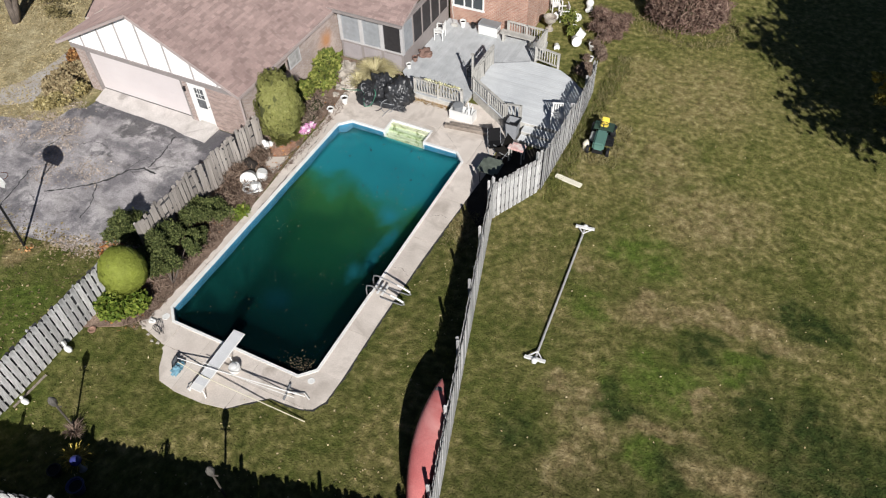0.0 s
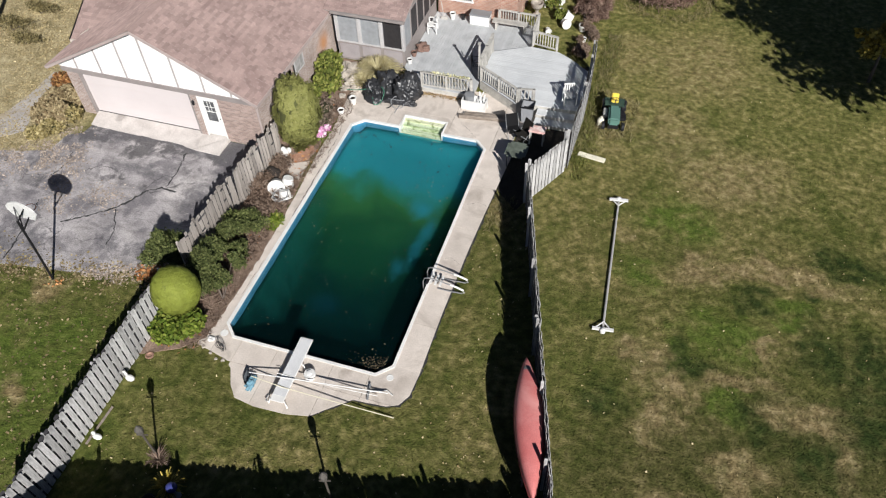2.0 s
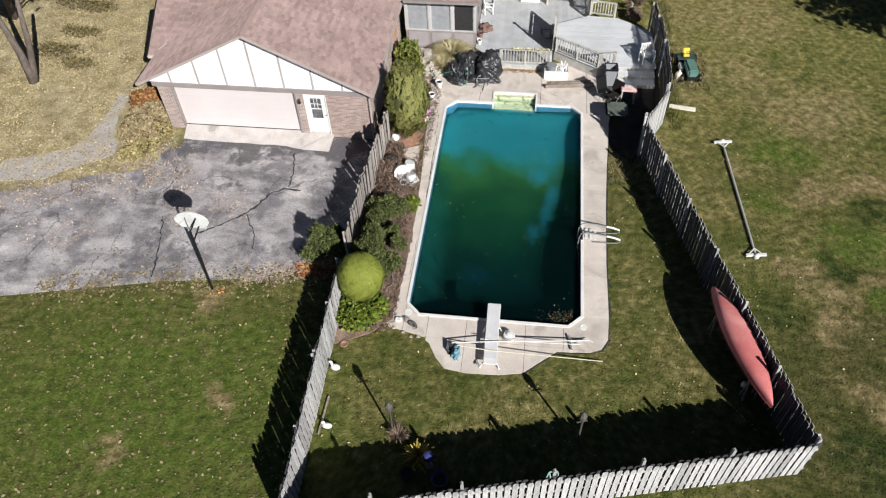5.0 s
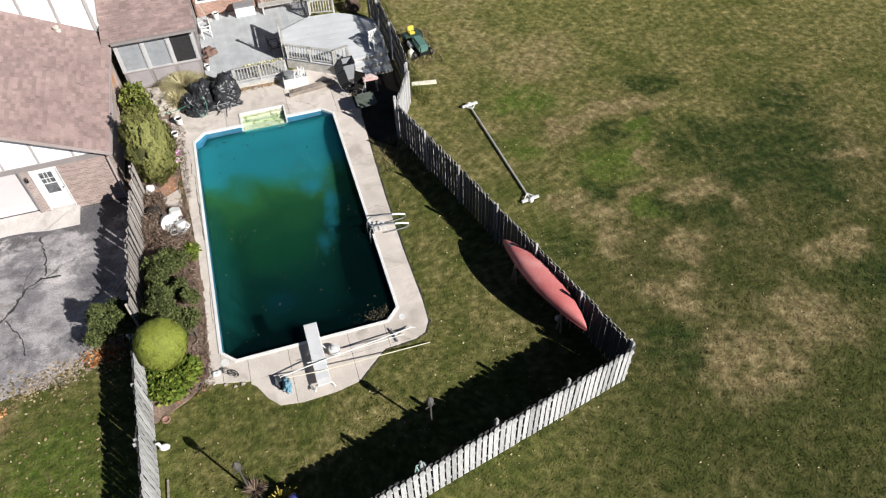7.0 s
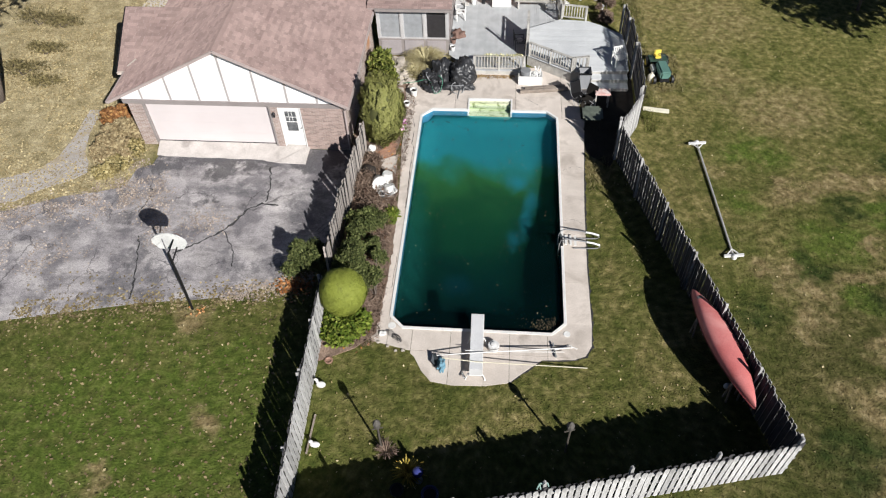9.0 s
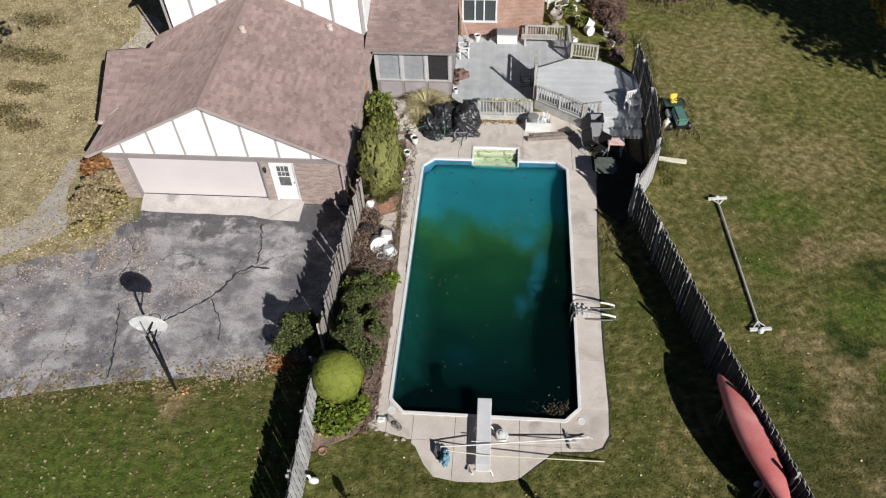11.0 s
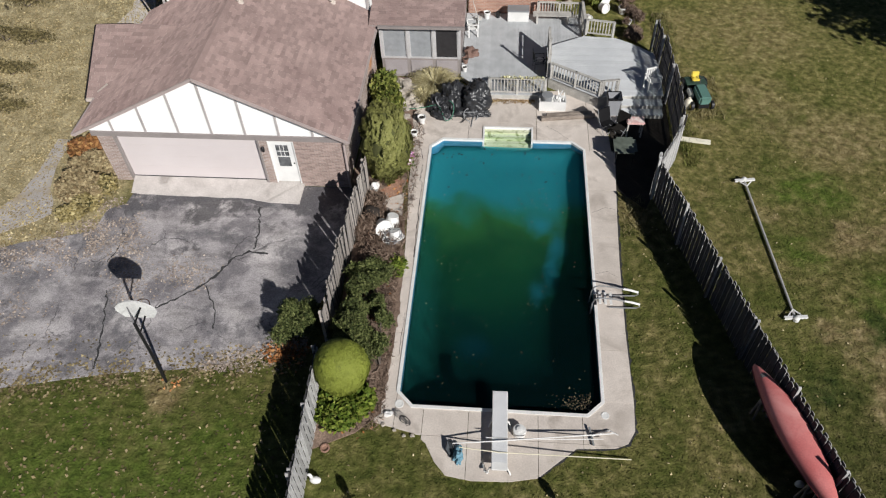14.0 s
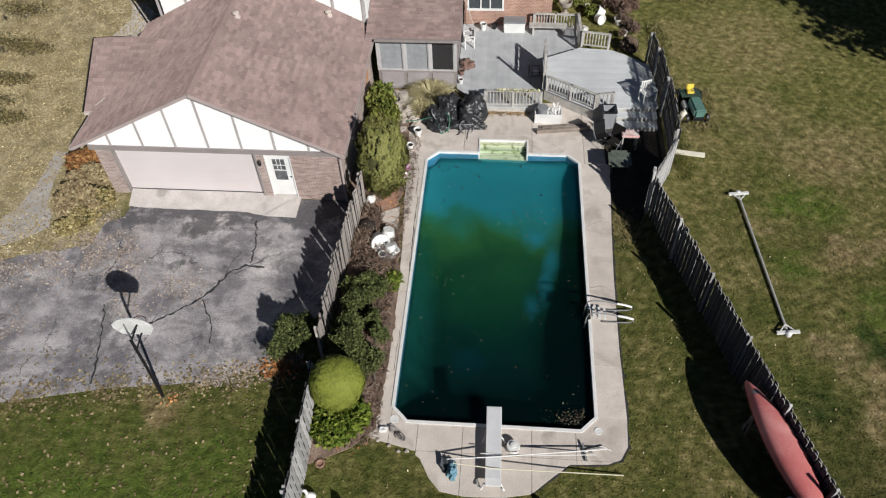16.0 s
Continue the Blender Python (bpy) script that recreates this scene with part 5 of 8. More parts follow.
def railing(p, q, z, h, label="weathered wooden deck railing with square balusters", step=0.135, q_z=None):
    qz = z if q_z is None else q_z
    t = thing("deck_railing", label, "railing", ((p[0] + q[0]) / 2, (p[1] + q[1]) / 2, z), "deck railings")
    L = math.dist(p, q)
    n = max(1, round(L / 1.3))
    for k in range(n + 1):
        s = k / n
        x, y, zz = p[0] + (q[0] - p[0]) * s, p[1] + (q[1] - p[1]) * s, z + (qz - z) * s
        part("post", boxes((x - 0.045, x + 0.045, y - 0.045, y + 0.045, zz - 0.02, zz + h + 0.02)), M_RAIL, t)
    for name, zz, w, hh in (("top_rail", h, 0.12, 0.04), ("bottom_rail", 0.1, 0.05, 0.06)):
        bm = bmesh.new()
        bar(bm, (*p, z + zz), (*q, qz + zz), w, hh)
        part(name, bm, M_RAIL, t)
    n = int(L / step)
    for k in range(n):
        s = (k + 0.5) / n
        x, y, zz = p[0] + (q[0] - p[0]) * s, p[1] + (q[1] - p[1]) * s, z + (qz - z) * s
        bm = bmesh.new()
        lathe(bm, [(0.02, 0.1), (0.02, 0.2), (0.032, 0.3), (0.02, 0.45), (0.03, h - 0.2), (0.02, h - 0.02)], 6, (x, y, zz))
        part("baluster", bm, M_RAIL, t)
    return t


railing((-0.83, 15.0), (1.55, 15.02), 0.25, 0.78)
slatted = railing((1.70, 16.0), (1.72, 18.1), 0.55, 1.0, "weathered deck railing of close upright slats", 0.7)
bm = bmesh.new()
bar(bm, (1.71, 16.02, 1.36), (1.73, 18.08, 1.36), 0.05, 0.08)
part("middle_rail", bm, M_RAIL, slatted)
for k in range(19):
    y = 16.1 + k * 0.107
    part("slat", boxes((1.735, 1.755, y - 0.042, y + 0.042, 0.66, 1.40)), M_RAIL, slatted)
railing((3.86, 14.56), (4.5, 14.68), 0.55, 0.78)
railing((1.80, 15.78), (3.78, 14.56), 0.55, 0.75)
railing((3.46, 19.2), (4.66, 18.98), 0.55, 0.76)
railing((1.27, 21.05), (3.3, 20.98), 0.25, 0.82)
railing((3.34, 20.9), (3.4, 19.3), 0.25, 0.95)
pole_t = thing("deck_pole", "tall grey wooden post on the raised deck corner", "post", (1.66, 16.0, 0.55))
part("post", boxes((1.61, 1.69, 15.9, 15.98, 0.5, 2.35)), M_RAIL, pole_t)
part("cap", boxes((1.58, 1.72, 15.87, 16.01, 2.35, 2.39)), M_RAIL, pole_t)

# ---- things on the deck ----
M_PLASTIC = plain("white plastic", (0.76, 0.76, 0.74), 0.4, grain=0.08)
M_GREYPL = plain("grey plastic", (0.24, 0.25, 0.26), 0.5, grain=0.15)
M_TERRA = plain("terracotta", (0.30, 0.18, 0.13), 0.8, grain=0.3)
M_SOIL = plain("dark soil", (0.03, 0.024, 0.02), 0.95, grain=0.4)


def plastic_chair(x, y, z, turn, label):
    t = thing("plastic_chair", label, "chair", (x, y, z), "white plastic garden chairs")
    m = pose(x, y, z, 0, 0, turn)
    part("seat", boxes((-0.24, 0.24, -0.22, 0.24, 0.40, 0.43), m=m), M_PLASTIC, t)
    for k in range(5):
        a = -0.2 + k * 0.1
        part("back_slat", boxes((a - 0.03, a + 0.03, 0.24, 0.27, 0.43, 0.82), m=m), M_PLASTIC, t)
    part("top_bar", boxes((-0.25, 0.25, 0.235, 0.275, 0.82, 0.88), m=m), M_PLASTIC, t)
    for sx in (-1, 1):
        part("armrest", boxes((sx * 0.27 - 0.03, sx * 0.27 + 0.03, -0.2, 0.26, 0.62, 0.65), m=m), M_PLASTIC, t)
        for sy in (-0.2, 0.22):
            part("leg", boxes((sx * 0.26 - 0.025, sx * 0.26 + 0.025, sy - 0.025, sy + 0.025, 0, 0.62), m=m), M_PLASTIC, t)
    return t


plastic_chair(-1.78, 19.5, 0.25, -80, "white plastic garden chair beside the porch")
plastic_chair(2.55, 24.6, -0.03, 35, "white plastic garden chair on the grass by the house")
plastic_chair(3.15, 24.0, -0.03, -60, "white plastic garden chair on the grass by the house")
plastic_chair(6.0, 15.2, 0.55, 20, "white plastic chair on the raised deck beside the fence")
cool = thing("cooler", "white cooler chest with a grey lid on the deck", "cooler", (0.35, 20.85, 0.25))
part("body", boxes((-0.15, 0.85, 20.6, 21.1, 0.27, 0.78)), M_PLASTIC, cool)
part("lid", boxes((-0.17, 0.87, 20.58, 21.12, 0.78, 0.86)), M_GREYPL, cool)
for sx in (-0.17, 0.85):
    part("handle", boxes((sx, sx + 0.02, 20.75, 20.95, 0.6, 0.68)), M_GREYPL, cool)
bench = thing("bench", "weathered wooden bench against the back railing", "bench", (2.0, 20.6, 0.25))
for k in range(3):
    part("seat_board", boxes((1.05, 2.9, 20.42 + k * 0.14, 20.55 + k * 0.14, 0.68, 0.72)), M_RAIL, bench)
for x in (1.25, 2.7):
    part("leg", boxes((x - 0.04, x + 0.04, 20.46, 20.8, 0.25, 0.68)), M_RAIL, bench)


def pot(x, y, z, r, h, material, label, name="flower_pot", m=None, soil=True):
    t = thing(name, label, "pot", (x, y, z))
    m = m or Matrix.Identity(4)
    m = Matrix.Translation((x, y, z)) @ m
    bm = bmesh.new()
    lathe(bm, [(r * 0.7, 0), (r * 0.95, h * 0.85), (r * 1.06, h * 0.86), (r * 1.06, h), (r * 0.92, h), (r * 0.88, h * 0.8), (0.01, h * 0.78)], 18, m=m)
    part("body", bm, material, t, smooth=False)
    if soil:
        bm = bmesh.new()
        lathe(bm, [(r * 0.86, h * 0.79), (r * 0.5, h * 0.82), (0.01, h * 0.83)], 14, m=m)
        part("soil", bm, M_SOIL, t)
    return t


pot(-1.15, 20.9, 0.25, 0.16, 0.34, M_PLASTIC, "white plastic tub by the house wall")
pot(-0.62, 21.0, 0.25, 0.13, 0.25, M_BLACK, "small black pot by the house wall")
M_RUST = plain("dull clay", (0.20, 0.125, 0.10), 0.85, grain=0.35)
bm = bmesh.new()
blob(bm, (-1.78, 17.85, 0.36), (0.3, 0.36, 0.17), 4, 0.6, 2.2)
tagged(part("cloth_bundle", bm, M_RUST, smooth=True), "crumpled brown cloth bundle beside the porch", "cloth")
pot(-1.98, 17.2, 0.25, 0.14, 0.24, M_RUST, "small dull clay pot by the screen wall")
pot(-1.98, 16.55, 0.25, 0.13, 0.25, M_PLASTIC, "small white pot on the deck edge")
# broom leaning on the wall
bm = bmesh.new()
tube(bm, [(-1.55, 20.75, 0.27), (-2.0, 21.3, 1.5)], 0.018, 6)
br = thing("broom", "wooden broom leaning against the brick wall", "broom", (-1.55, 20.75, 0.25))
part("handle", bm, M_RAIL, br)
part("head", boxes((-1.72, -1.38, 20.7, 20.8, 0.25, 0.4)), M_RAIL, br)

# ---- patio things north of the pool ----
pl = thing("planter_box", "white planter box holding a grey tub and sticks", "planter", (1.85, 14.45, 0))
part("body", boxes((1.3, 2.42, 14.2, 14.24, 0, 0.46), (1.3, 2.42, 14.66, 14.7, 0, 0.46), (1.3, 1.34, 14.24, 14.66, 0, 0.46), (2.38, 2.42, 14.24, 14.66, 0, 0.46), (1.34, 2.38, 14.24, 14.66, 0, 0.3)), M_PLASTIC, pl)
bm = bmesh.new()
lathe(bm, [(0.2, 0.3), (0.23, 0.62), (0.24, 0.62), (0.24, 0.66), (0.02, 0.68)], 16, (1.62, 14.46, 0))
part("tub", bm, M_GREYPL, pl)
for a, b in (((2.0, 14.35, 0.32), (2.25, 14.55, 0.85)), ((2.2, 14.35, 0.32), (2.05, 14.6, 0.8)), ((2.3, 14.4, 0.32), (2.33, 14.5, 0.75))):
    bm = bmesh.new()
    bar(bm, a, b, 0.05, 0.03)
    part("stick", bm, M_WHITE, pl)
M_TIMBER = surface("weathered timber", (0.17, 0.14, 0.115), (0.31, 0.265, 0.225), 3, 18, 0.9, 0.6, grain=0.4, stretch=(0.3, 1, 1))
for p, q in (((1.38, 13.55, 0.1), (3.62, 13.85, 0.1)), ((1.6, 13.76, 0.09), (3.5, 14.02, 0.09))):
    ti = thing("timber", "weathered grey landscape timber lying on the patio", "timber", (p[0], p[1], 0), "patio timbers")
    bm = bmesh.new()
    bar(bm, p, q, 0.17, 0.18)
    bmesh.ops.bevel(bm, geom=bm.edges[:], offset=0.02, segments=1, affect='EDGES')
    part("beam", bm, M_TIMBER, ti)


bn = thing("trash_bin", "grey square open plastic trash bin by the steps", "bin", (4.36, 14.2, 0))
M_BIN = plain("mid grey plastic", (0.30, 0.31, 0.33), 0.55)
turned = Matrix.Translation((4.36, 14.2, 0)) @ pose(0, 0, 0, 0, 0, 47)
# the black inner disc paints the shade inside the open bin
for name, profile, mat in (("body", [(0.30, 0.0), (0.37, 0.86), (0.345, 0.86), (0.32, 0.6), (0.01, 0.58)], M_BIN), ("rim", [(0.37, 0.82), (0.405, 0.82), (0.405, 0.9), (0.35, 0.9)], M_BLACK), ("inside_shade", [(0.31, 0.59), (0.2, 0.63), (0.01, 0.61)], M_BLACK)):
    bm = bmesh.new()
    if name == "rim":
        for a in range(4):
            c_ = [Vector((0.388 * math.cos(math.pi / 2 * (a + d)), 0.388 * math.sin(math.pi / 2 * (a + d)), 0.86)) for d in (0, 1)]
            bar(bm, turned @ c_[0], turned @ c_[1], 0.035, 0.07)
    else:
        lathe(bm, profile, 4, m=turned)
    part(name, bm, mat, bn)
# folding chairs and table in the shade
def frame_chair(x, y, turn, cloth, label):
    t = thing("garden_chair", label, "chair", (x, y, 0), "patio garden chairs")
    m = pose(x, y, 0, 0, 0, turn)
    for sx in (-0.27, 0.27):
        for a, b in (((sx, -0.25, 0), (sx, 0.3, 0.55)), ((sx, 0.3, 0), (sx, -0.25, 0.55)), ((sx, 0.2, 0.38), (sx, 0.42, 0.95))):
            bm = bmesh.new()
            tube(bm, [m @ Vector(a), m @ Vector(b)], 0.014, 6)
            part("frame_tube", bm, M_GREYPL, t)
    part("seat", boxes((-0.26, 0.26, -0.25, 0.22, 0.38, 0.42), m=m), cloth, t)
    b = bmesh.new()
    box(b, -0.26, 0.26, -0.02, 0.02, 0, 0.55, m=m @ pose(0, 0.22, 0.42, -20, 0, 0))
    part("back", b, cloth, t)
    return t


M_PINK = surface("faded pink cushion", (0.55, 0.30, 0.28), (0.68, 0.52, 0.48), 3, 20, 0.8, 0.2, stain=(0.75, 0.70, 0.66), stain_scale=3)
M_TAN = plain("dark wicker", (0.022, 0.02, 0.018), 0.9, spec=0.1, grain=0.4)
M_WEB = plain("black chair webbing", (0.012, 0.012, 0.013), 0.9, spec=0.1)
frame_chair(4.05, 12.95, 30, M_WEB, "black folding chair on the patio")
tb = thing("patio_table", "pink-topped low patio table by the fence", "table", (5.15, 13.1, 0))
bm = bmesh.new()
box(bm, 4.75, 5.45, 12.6, 13.05, 0.66, 0.76)
bmesh.ops.bevel(bm, geom=bm.edges[:], offset=0.03, segments=2, affect='EDGES')
part("top", bm, M_PINK, tb)
for x in (4.82, 5.38):
    for y in (12.67, 12.98):
        part("leg", boxes((x - 0.025, x + 0.025, y - 0.025, y + 0.025, -0.04, 0.66)), M_RAIL, tb)
frame_chair(4.45, 12.75, -40, M_TAN, "dark wicker chair beside the bins")
gr = thing("patio_table", "square patio table with a dusty green top", "table", (4.56, 11.3, 0))
bm = bmesh.new()
box(bm, 4.12, 5.0, 10.85, 11.8, 0.68, 0.71)
bmesh.ops.bevel(bm, geom=[e for e in bm.edges if abs(e.verts[0].co.z - e.verts[1].co.z) > 0.01], offset=0.12, segments=4, affect='EDGES')
part("top", bm, plain("dusty green table top", (0.12, 0.14, 0.115), 0.35, grain=0.4, fine=5), gr)
for x in (4.24, 4.88):
    for y in (10.98, 11.67):
        bm = bmesh.new()
        tube(bm, [(x, y, -0.02), (x, y, 0.68)], 0.02, 8)
        part("leg", bm, M_DARKMETAL, gr)
# wire chair with a white dish on the lower deck
wc = thing("wire_chair", "black wire garden chair with a white dish on it", "chair", (1.33, 16.85, 0.25))
cm = pose(1.33, 16.85, 0.25, 0, 0, 100)
for sx in (-0.24, 0.24):
    for a, c in (((sx, -0.22, 0), (sx, -0.22, 0.62)), ((sx, 0.24, 0), (sx, 0.3, 0.95)), ((sx, -0.22, 0.62), (sx, 0.27, 0.64)), ((sx, -0.22, 0.42), (sx, 0.26, 0.42))):
        bm = bmesh.new()
        tube(bm, [cm @ Vector(a), cm @ Vector(c)], 0.016, 6)
        part("frame_tube", bm, M_DARKMETAL, wc)
for k in range(7):
    bm = bmesh.new()
    o = -0.24 + 0.08 * k
    tube(bm, [cm @ Vector((o, -0.22, 0.42)), cm @ Vector((o, 0.26, 0.43)), cm @ Vector((o, 0.3, 0.93))], 0.011, 5)
    part("wire", bm, M_DARKMETAL, wc)
bm = bmesh.new()
lathe(bm, [(0.06, 0.45), (0.15, 0.48), (0.16, 0.5), (0.14, 0.49), (0.01, 0.47)], 16, m=cm)
part("dish", bm, M_PLASTIC, wc, "white dish")

# black tarpaulin heaps and hose
M_TARP = surface("black tarpaulin", (0.018, 0.019, 0.021), (0.035, 0.036, 0.04), 3, 8, 0.36, 0.35, spec=0.45, grain=0.3)
def heap(c, r, label, seed):
    bm = bmesh.new()
    made = bmesh.ops.create_icosphere(bm, subdivisions=5, radius=1.0)["verts"]
    for v in made:
        o = v.co * 1.7 + Vector((seed, 0, 0))
        k = 1 + 0.30 * noise.noise(o) + 0.30 * abs(noise.noise(o * 2.6)) - 0.12 * abs(noise.noise(o * 4.1)) + 0.02 * noise.noise(o * 11)
        z = max(v.co.z, -0.05)
        v.co = Vector((c[0] + v.co.x * r[0] * k, c[1] + v.co.y * r[1] * k, max(0.0, z * r[2] * k)))
    return tagged(part("tarp", bm, M_TARP, smooth=True), label, "tarp", group="tarp heaps")
heap((-1.42, 14.45), (0.72, 0.72, 1.05), "crumpled black plastic tarp heap by the railing", 3)
heap((-2.35, 14.55), (0.6, 0.6, 0.95), "crumpled black plastic sheeting heap with bags", 8)
heap((-2.95, 14.25), (0.5, 0.5, 0.6), "black plastic bag among dry grass", 14)
heap((-1.75, 13.85), (0.95, 0.24, 0.24), "low black pool cover roll on the patio", 21)
heap((-2.75, 13.7), (0.45, 0.3, 0.3), "small black bag on the patio edge", 27)
for k, (x, y, z, r) in enumerate(((-2.05, 13.6, 0.12, 0.34), (-1.55, 13.62, 0.16, 0.3), (-2.6, 13.75, 0.3, 0.26), (-2.95, 14.0, 0.5, 0.22))):
    bm = bmesh.new()
    m_ = pose(x, y, z, 25 + 12 * k, -14 + 9 * k, 30 * k)
    tube(bm, [m_ @ Vector((r * math.cos(a) * (1 + 0.05 * math.sin(3 * a)), r * math.sin(a), 0)) for a in np.linspace(0, 2 * math.pi * 0.94, 26)], 0.02, 6)
    tagged(part("vacuum_hose", bm, M_GREYPL if k % 2 else M_BLACK, smooth=True), "loop of ribbed pool vacuum hose by the tarps", "hose", group="vacuum hose loops")
M_HOSE = plain("green hose", (0.06, 0.22, 0.14), 0.45)
def hose(pts, label, material=None, r=0.017):
    bm = bmesh.new()
    fine = []
    P = [Vector(p) for p in pts]
    for i in range(len(P) - 1):
        p0, p1, p2, p3 = P[max(i - 1, 0)], P[i], P[i + 1], P[min(i + 2, len(P) - 1)]
        for k in range(8):
            t = k / 8
            fine.append(0.5 * ((2 * p1) + (p2 - p0) * t + (2 * p0 - 5 * p1 + 4 * p2 - p3) * t * t + (3 * p1 - p0 - 3 * p2 + p3) * t ** 3))
    fine.append(P[-1])
    tube(bm, fine, r, 6)
    return tagged(part("garden_hose", bm, material or M_HOSE, smooth=True), label, "hose")
hose([(-4.6, 14.0, 0.03), (-3.6, 13.9, 0.25), (-3.0, 13.9, 0.4), (-2.75, 13.55, 0.25), (-2.6, 13.35, 0.03), (-2.35, 13.5, 0.1), (-2.3, 13.9, 0.45), (-2.7, 14.2, 0.55)], "green garden hose looped over the black bags")
hose([(-2.1, 13.75, 0.2), (-1.75, 13.6, 0.3), (-1.35, 13.7, 0.25), (-1.2, 13.95, 0.05), (-1.45, 13.55, 0.03), (-1.5, 13.0, 0.03)], "grey-green hose trailing to the pool steps", M_GREYPL)
pot(-3.58, 13.2, 0, 0.17, 0.34, M_PLASTIC, "white plastic bucket beside the bags", "bucket")
pot(-3.82, 12.35, 0, 0.15, 0.24, M_PLASTIC, "small white pot at the bed edge")

# ---- diving board ----
db = thing("diving_board", "white diving board on a low white stand", "diving board", (0.03, -0.8, 0))
tilt = pose(0.03, -0.8, 0.33, 1.4, 0, 0.9)
bm = bmesh.new()
box(bm, -0.225, 0.225, -1.22, 1.22, -0.025, 0.025, m=tilt)
bmesh.ops.bevel(bm, geom=bm.edges[:], offset=0.008, segments=1, affect='EDGES')
part("board", bm, M_WHITE, db)
part("tread_pad", boxes((-0.2, 0.2, -1.0, 1.2, 0.025, 0.028), m=tilt), plain("grit white", (0.66, 0.67, 0.68), 0.8, grain=0.2, fine=80), db)
for y in (-1.93, -0.5):
    bm = bmesh.new()
    tube(bm, [(-0.3, y - 0.06, 0.0), (-0.22, y, 0.24), (0.28, y, 0.24), (0.36, y - 0.06, 0.0)], 0.03, 8)
    part("stand", bm, M_WHITE, db)
bm = bmesh.new()
tube(bm, [(-0.42, -1.75, 0.03), (-0.36, -2.0, 0.14), (-0.25, -2.05, 0.2)], 0.025, 6)
part("anchor_bar", bm, M_WHITE, db)

# ---- pool poles, net, ladder, small pool gear ----
M_BLUE = plain("blue net mesh", (0.14, 0.28, 0.36), 0.7, grain=0.3)
pp = thing("leaf_net", "long white pole with a dark leaf net lying over the board", "pool net", (0, -1.3, 0))
bm = bmesh.new()
tube(bm, [(-1.3, -1.28, 0.26), (0.05, -1.2, 0.42), (3.3, -0.62, 0.12)], 0.018, 8)
part("pole", bm, M_WHITE, pp)
bm = bmesh.new()
tube(bm, [(-1.3, -1.28, 0.26), (-1.46, -1.16, 0.2), (-1.5, -1.42, 0.1), (-1.34, -1.6, 0.04), (-1.24, -1.45, 0.12), (-1.3, -1.28, 0.26)], 0.016, 6)
part("hoop", bm, M_DARKMETAL, pp)
bm = bmesh.new()
v = [bm.verts.new(p) for p in ((-1.3, -1.28, 0.26), (-1.46, -1.16, 0.2), (-1.5, -1.42, 0.1), (-1.34, -1.6, 0.04), (-1.24, -1.45, 0.12), (-1.36, -1.4, 0.05))]
for a in range(5):
    bm.faces.new((v[a], v[(a + 1) % 5], v[5]))
part("net", bm, plain("dark net", (0.06, 0.07, 0.08), 0.8), pp)
pb = thing("pool_brush", "cream telescopic pole with a blue net bag on the deck", "pool brush", (1.5, -1.2, 0))
bm = bmesh.new()
tube(bm, [(-1.1, -1.45, 0.39), (0.05, -1.52, 0.36), (3.75, -1.35, 0.04)], 0.016, 8)
part("pole", bm, plain("cream pole", (0.72, 0.68, 0.52), 0.4), pb)
bm = bmesh.new()
blob(bm, (-1.12, -1.56, 0.14), (0.13, 0.24, 0.15), 4, 0.7, 3.0, -0.13)
part("net_bag", bm, M_BLUE, pb, "crumpled light blue net bag", smooth=True)
tb_ = thing("pool_vacuum_head", "white T-shaped vacuum head on the deck corner", "pool tool", (2.95, -0.6, 0))
bm = bmesh.new()
bar(bm, (2.72, -1.0, 0.06), (2.62, -0.45, 0.10), 0.05, 0.05)
part("head", bm, M_GREYPL, tb_)
bm = bmesh.new()
tube(bm, [(2.68, -0.72, 0.08), (3.2, -0.5, 0.05), (3.45, -0.62, 0.04)], 0.02, 6)
part("handle", bm, M_WHITE, tb_)
rod = thing("pool_rod", "thin white rod lying across the deck", "pool tool", (0.5, -1.0, 0))
bm = bmesh.new()
tube(bm, [(-0.35, -1.1, 0.37), (1.6, -1.0, 0.3), (3.0, -0.8, 0.1)], 0.012, 6)
part("rod", bm, M_WHITE, rod)
fl = thing("chlorine_float", "white round chlorine float bucket beside the board", "bucket", (0.6, -0.73, 0))
bm = bmesh.new()
lathe(bm, [(0.16, 0.0), (0.19, 0.04), (0.2, 0.2), (0.18, 0.24), (0.02, 0.25)], 20, (0.6, -0.73, 0))
part("body", bm, M_PLASTIC, fl)
bm = bmesh.new()
lathe(bm, [(0.09, 0.25), (0.09, 0.29), (0.02, 0.3)], 14, (0.6, -0.73, 0))
part("lid", bm, M_WHITE, fl)
for x, y, r in ((3.12, 0.0, 0.12), (-3.0, 0.02, 0.14)):
    sk = thing("skimmer_cover", "round white skimmer cover set in the deck", "cover", (x, y, 0), "skimmer covers")
    bm = bmesh.new()
    lathe(bm, [(r, 0.0), (r, 0.014), (r * 0.75, 0.016), (r * 0.7, 0.008), (0.01, 0.008)], 20, (x, y, 0))
    part("ring", bm, M_PLASTIC, sk)
ld = thing("pool_ladder", "steel pool ladder with white treads at the edge", "ladder", (3.3, 4.5, 0))
M_LADDER = plain("dull steel tube", (0.38, 0.385, 0.39), 0.4, 0.5)
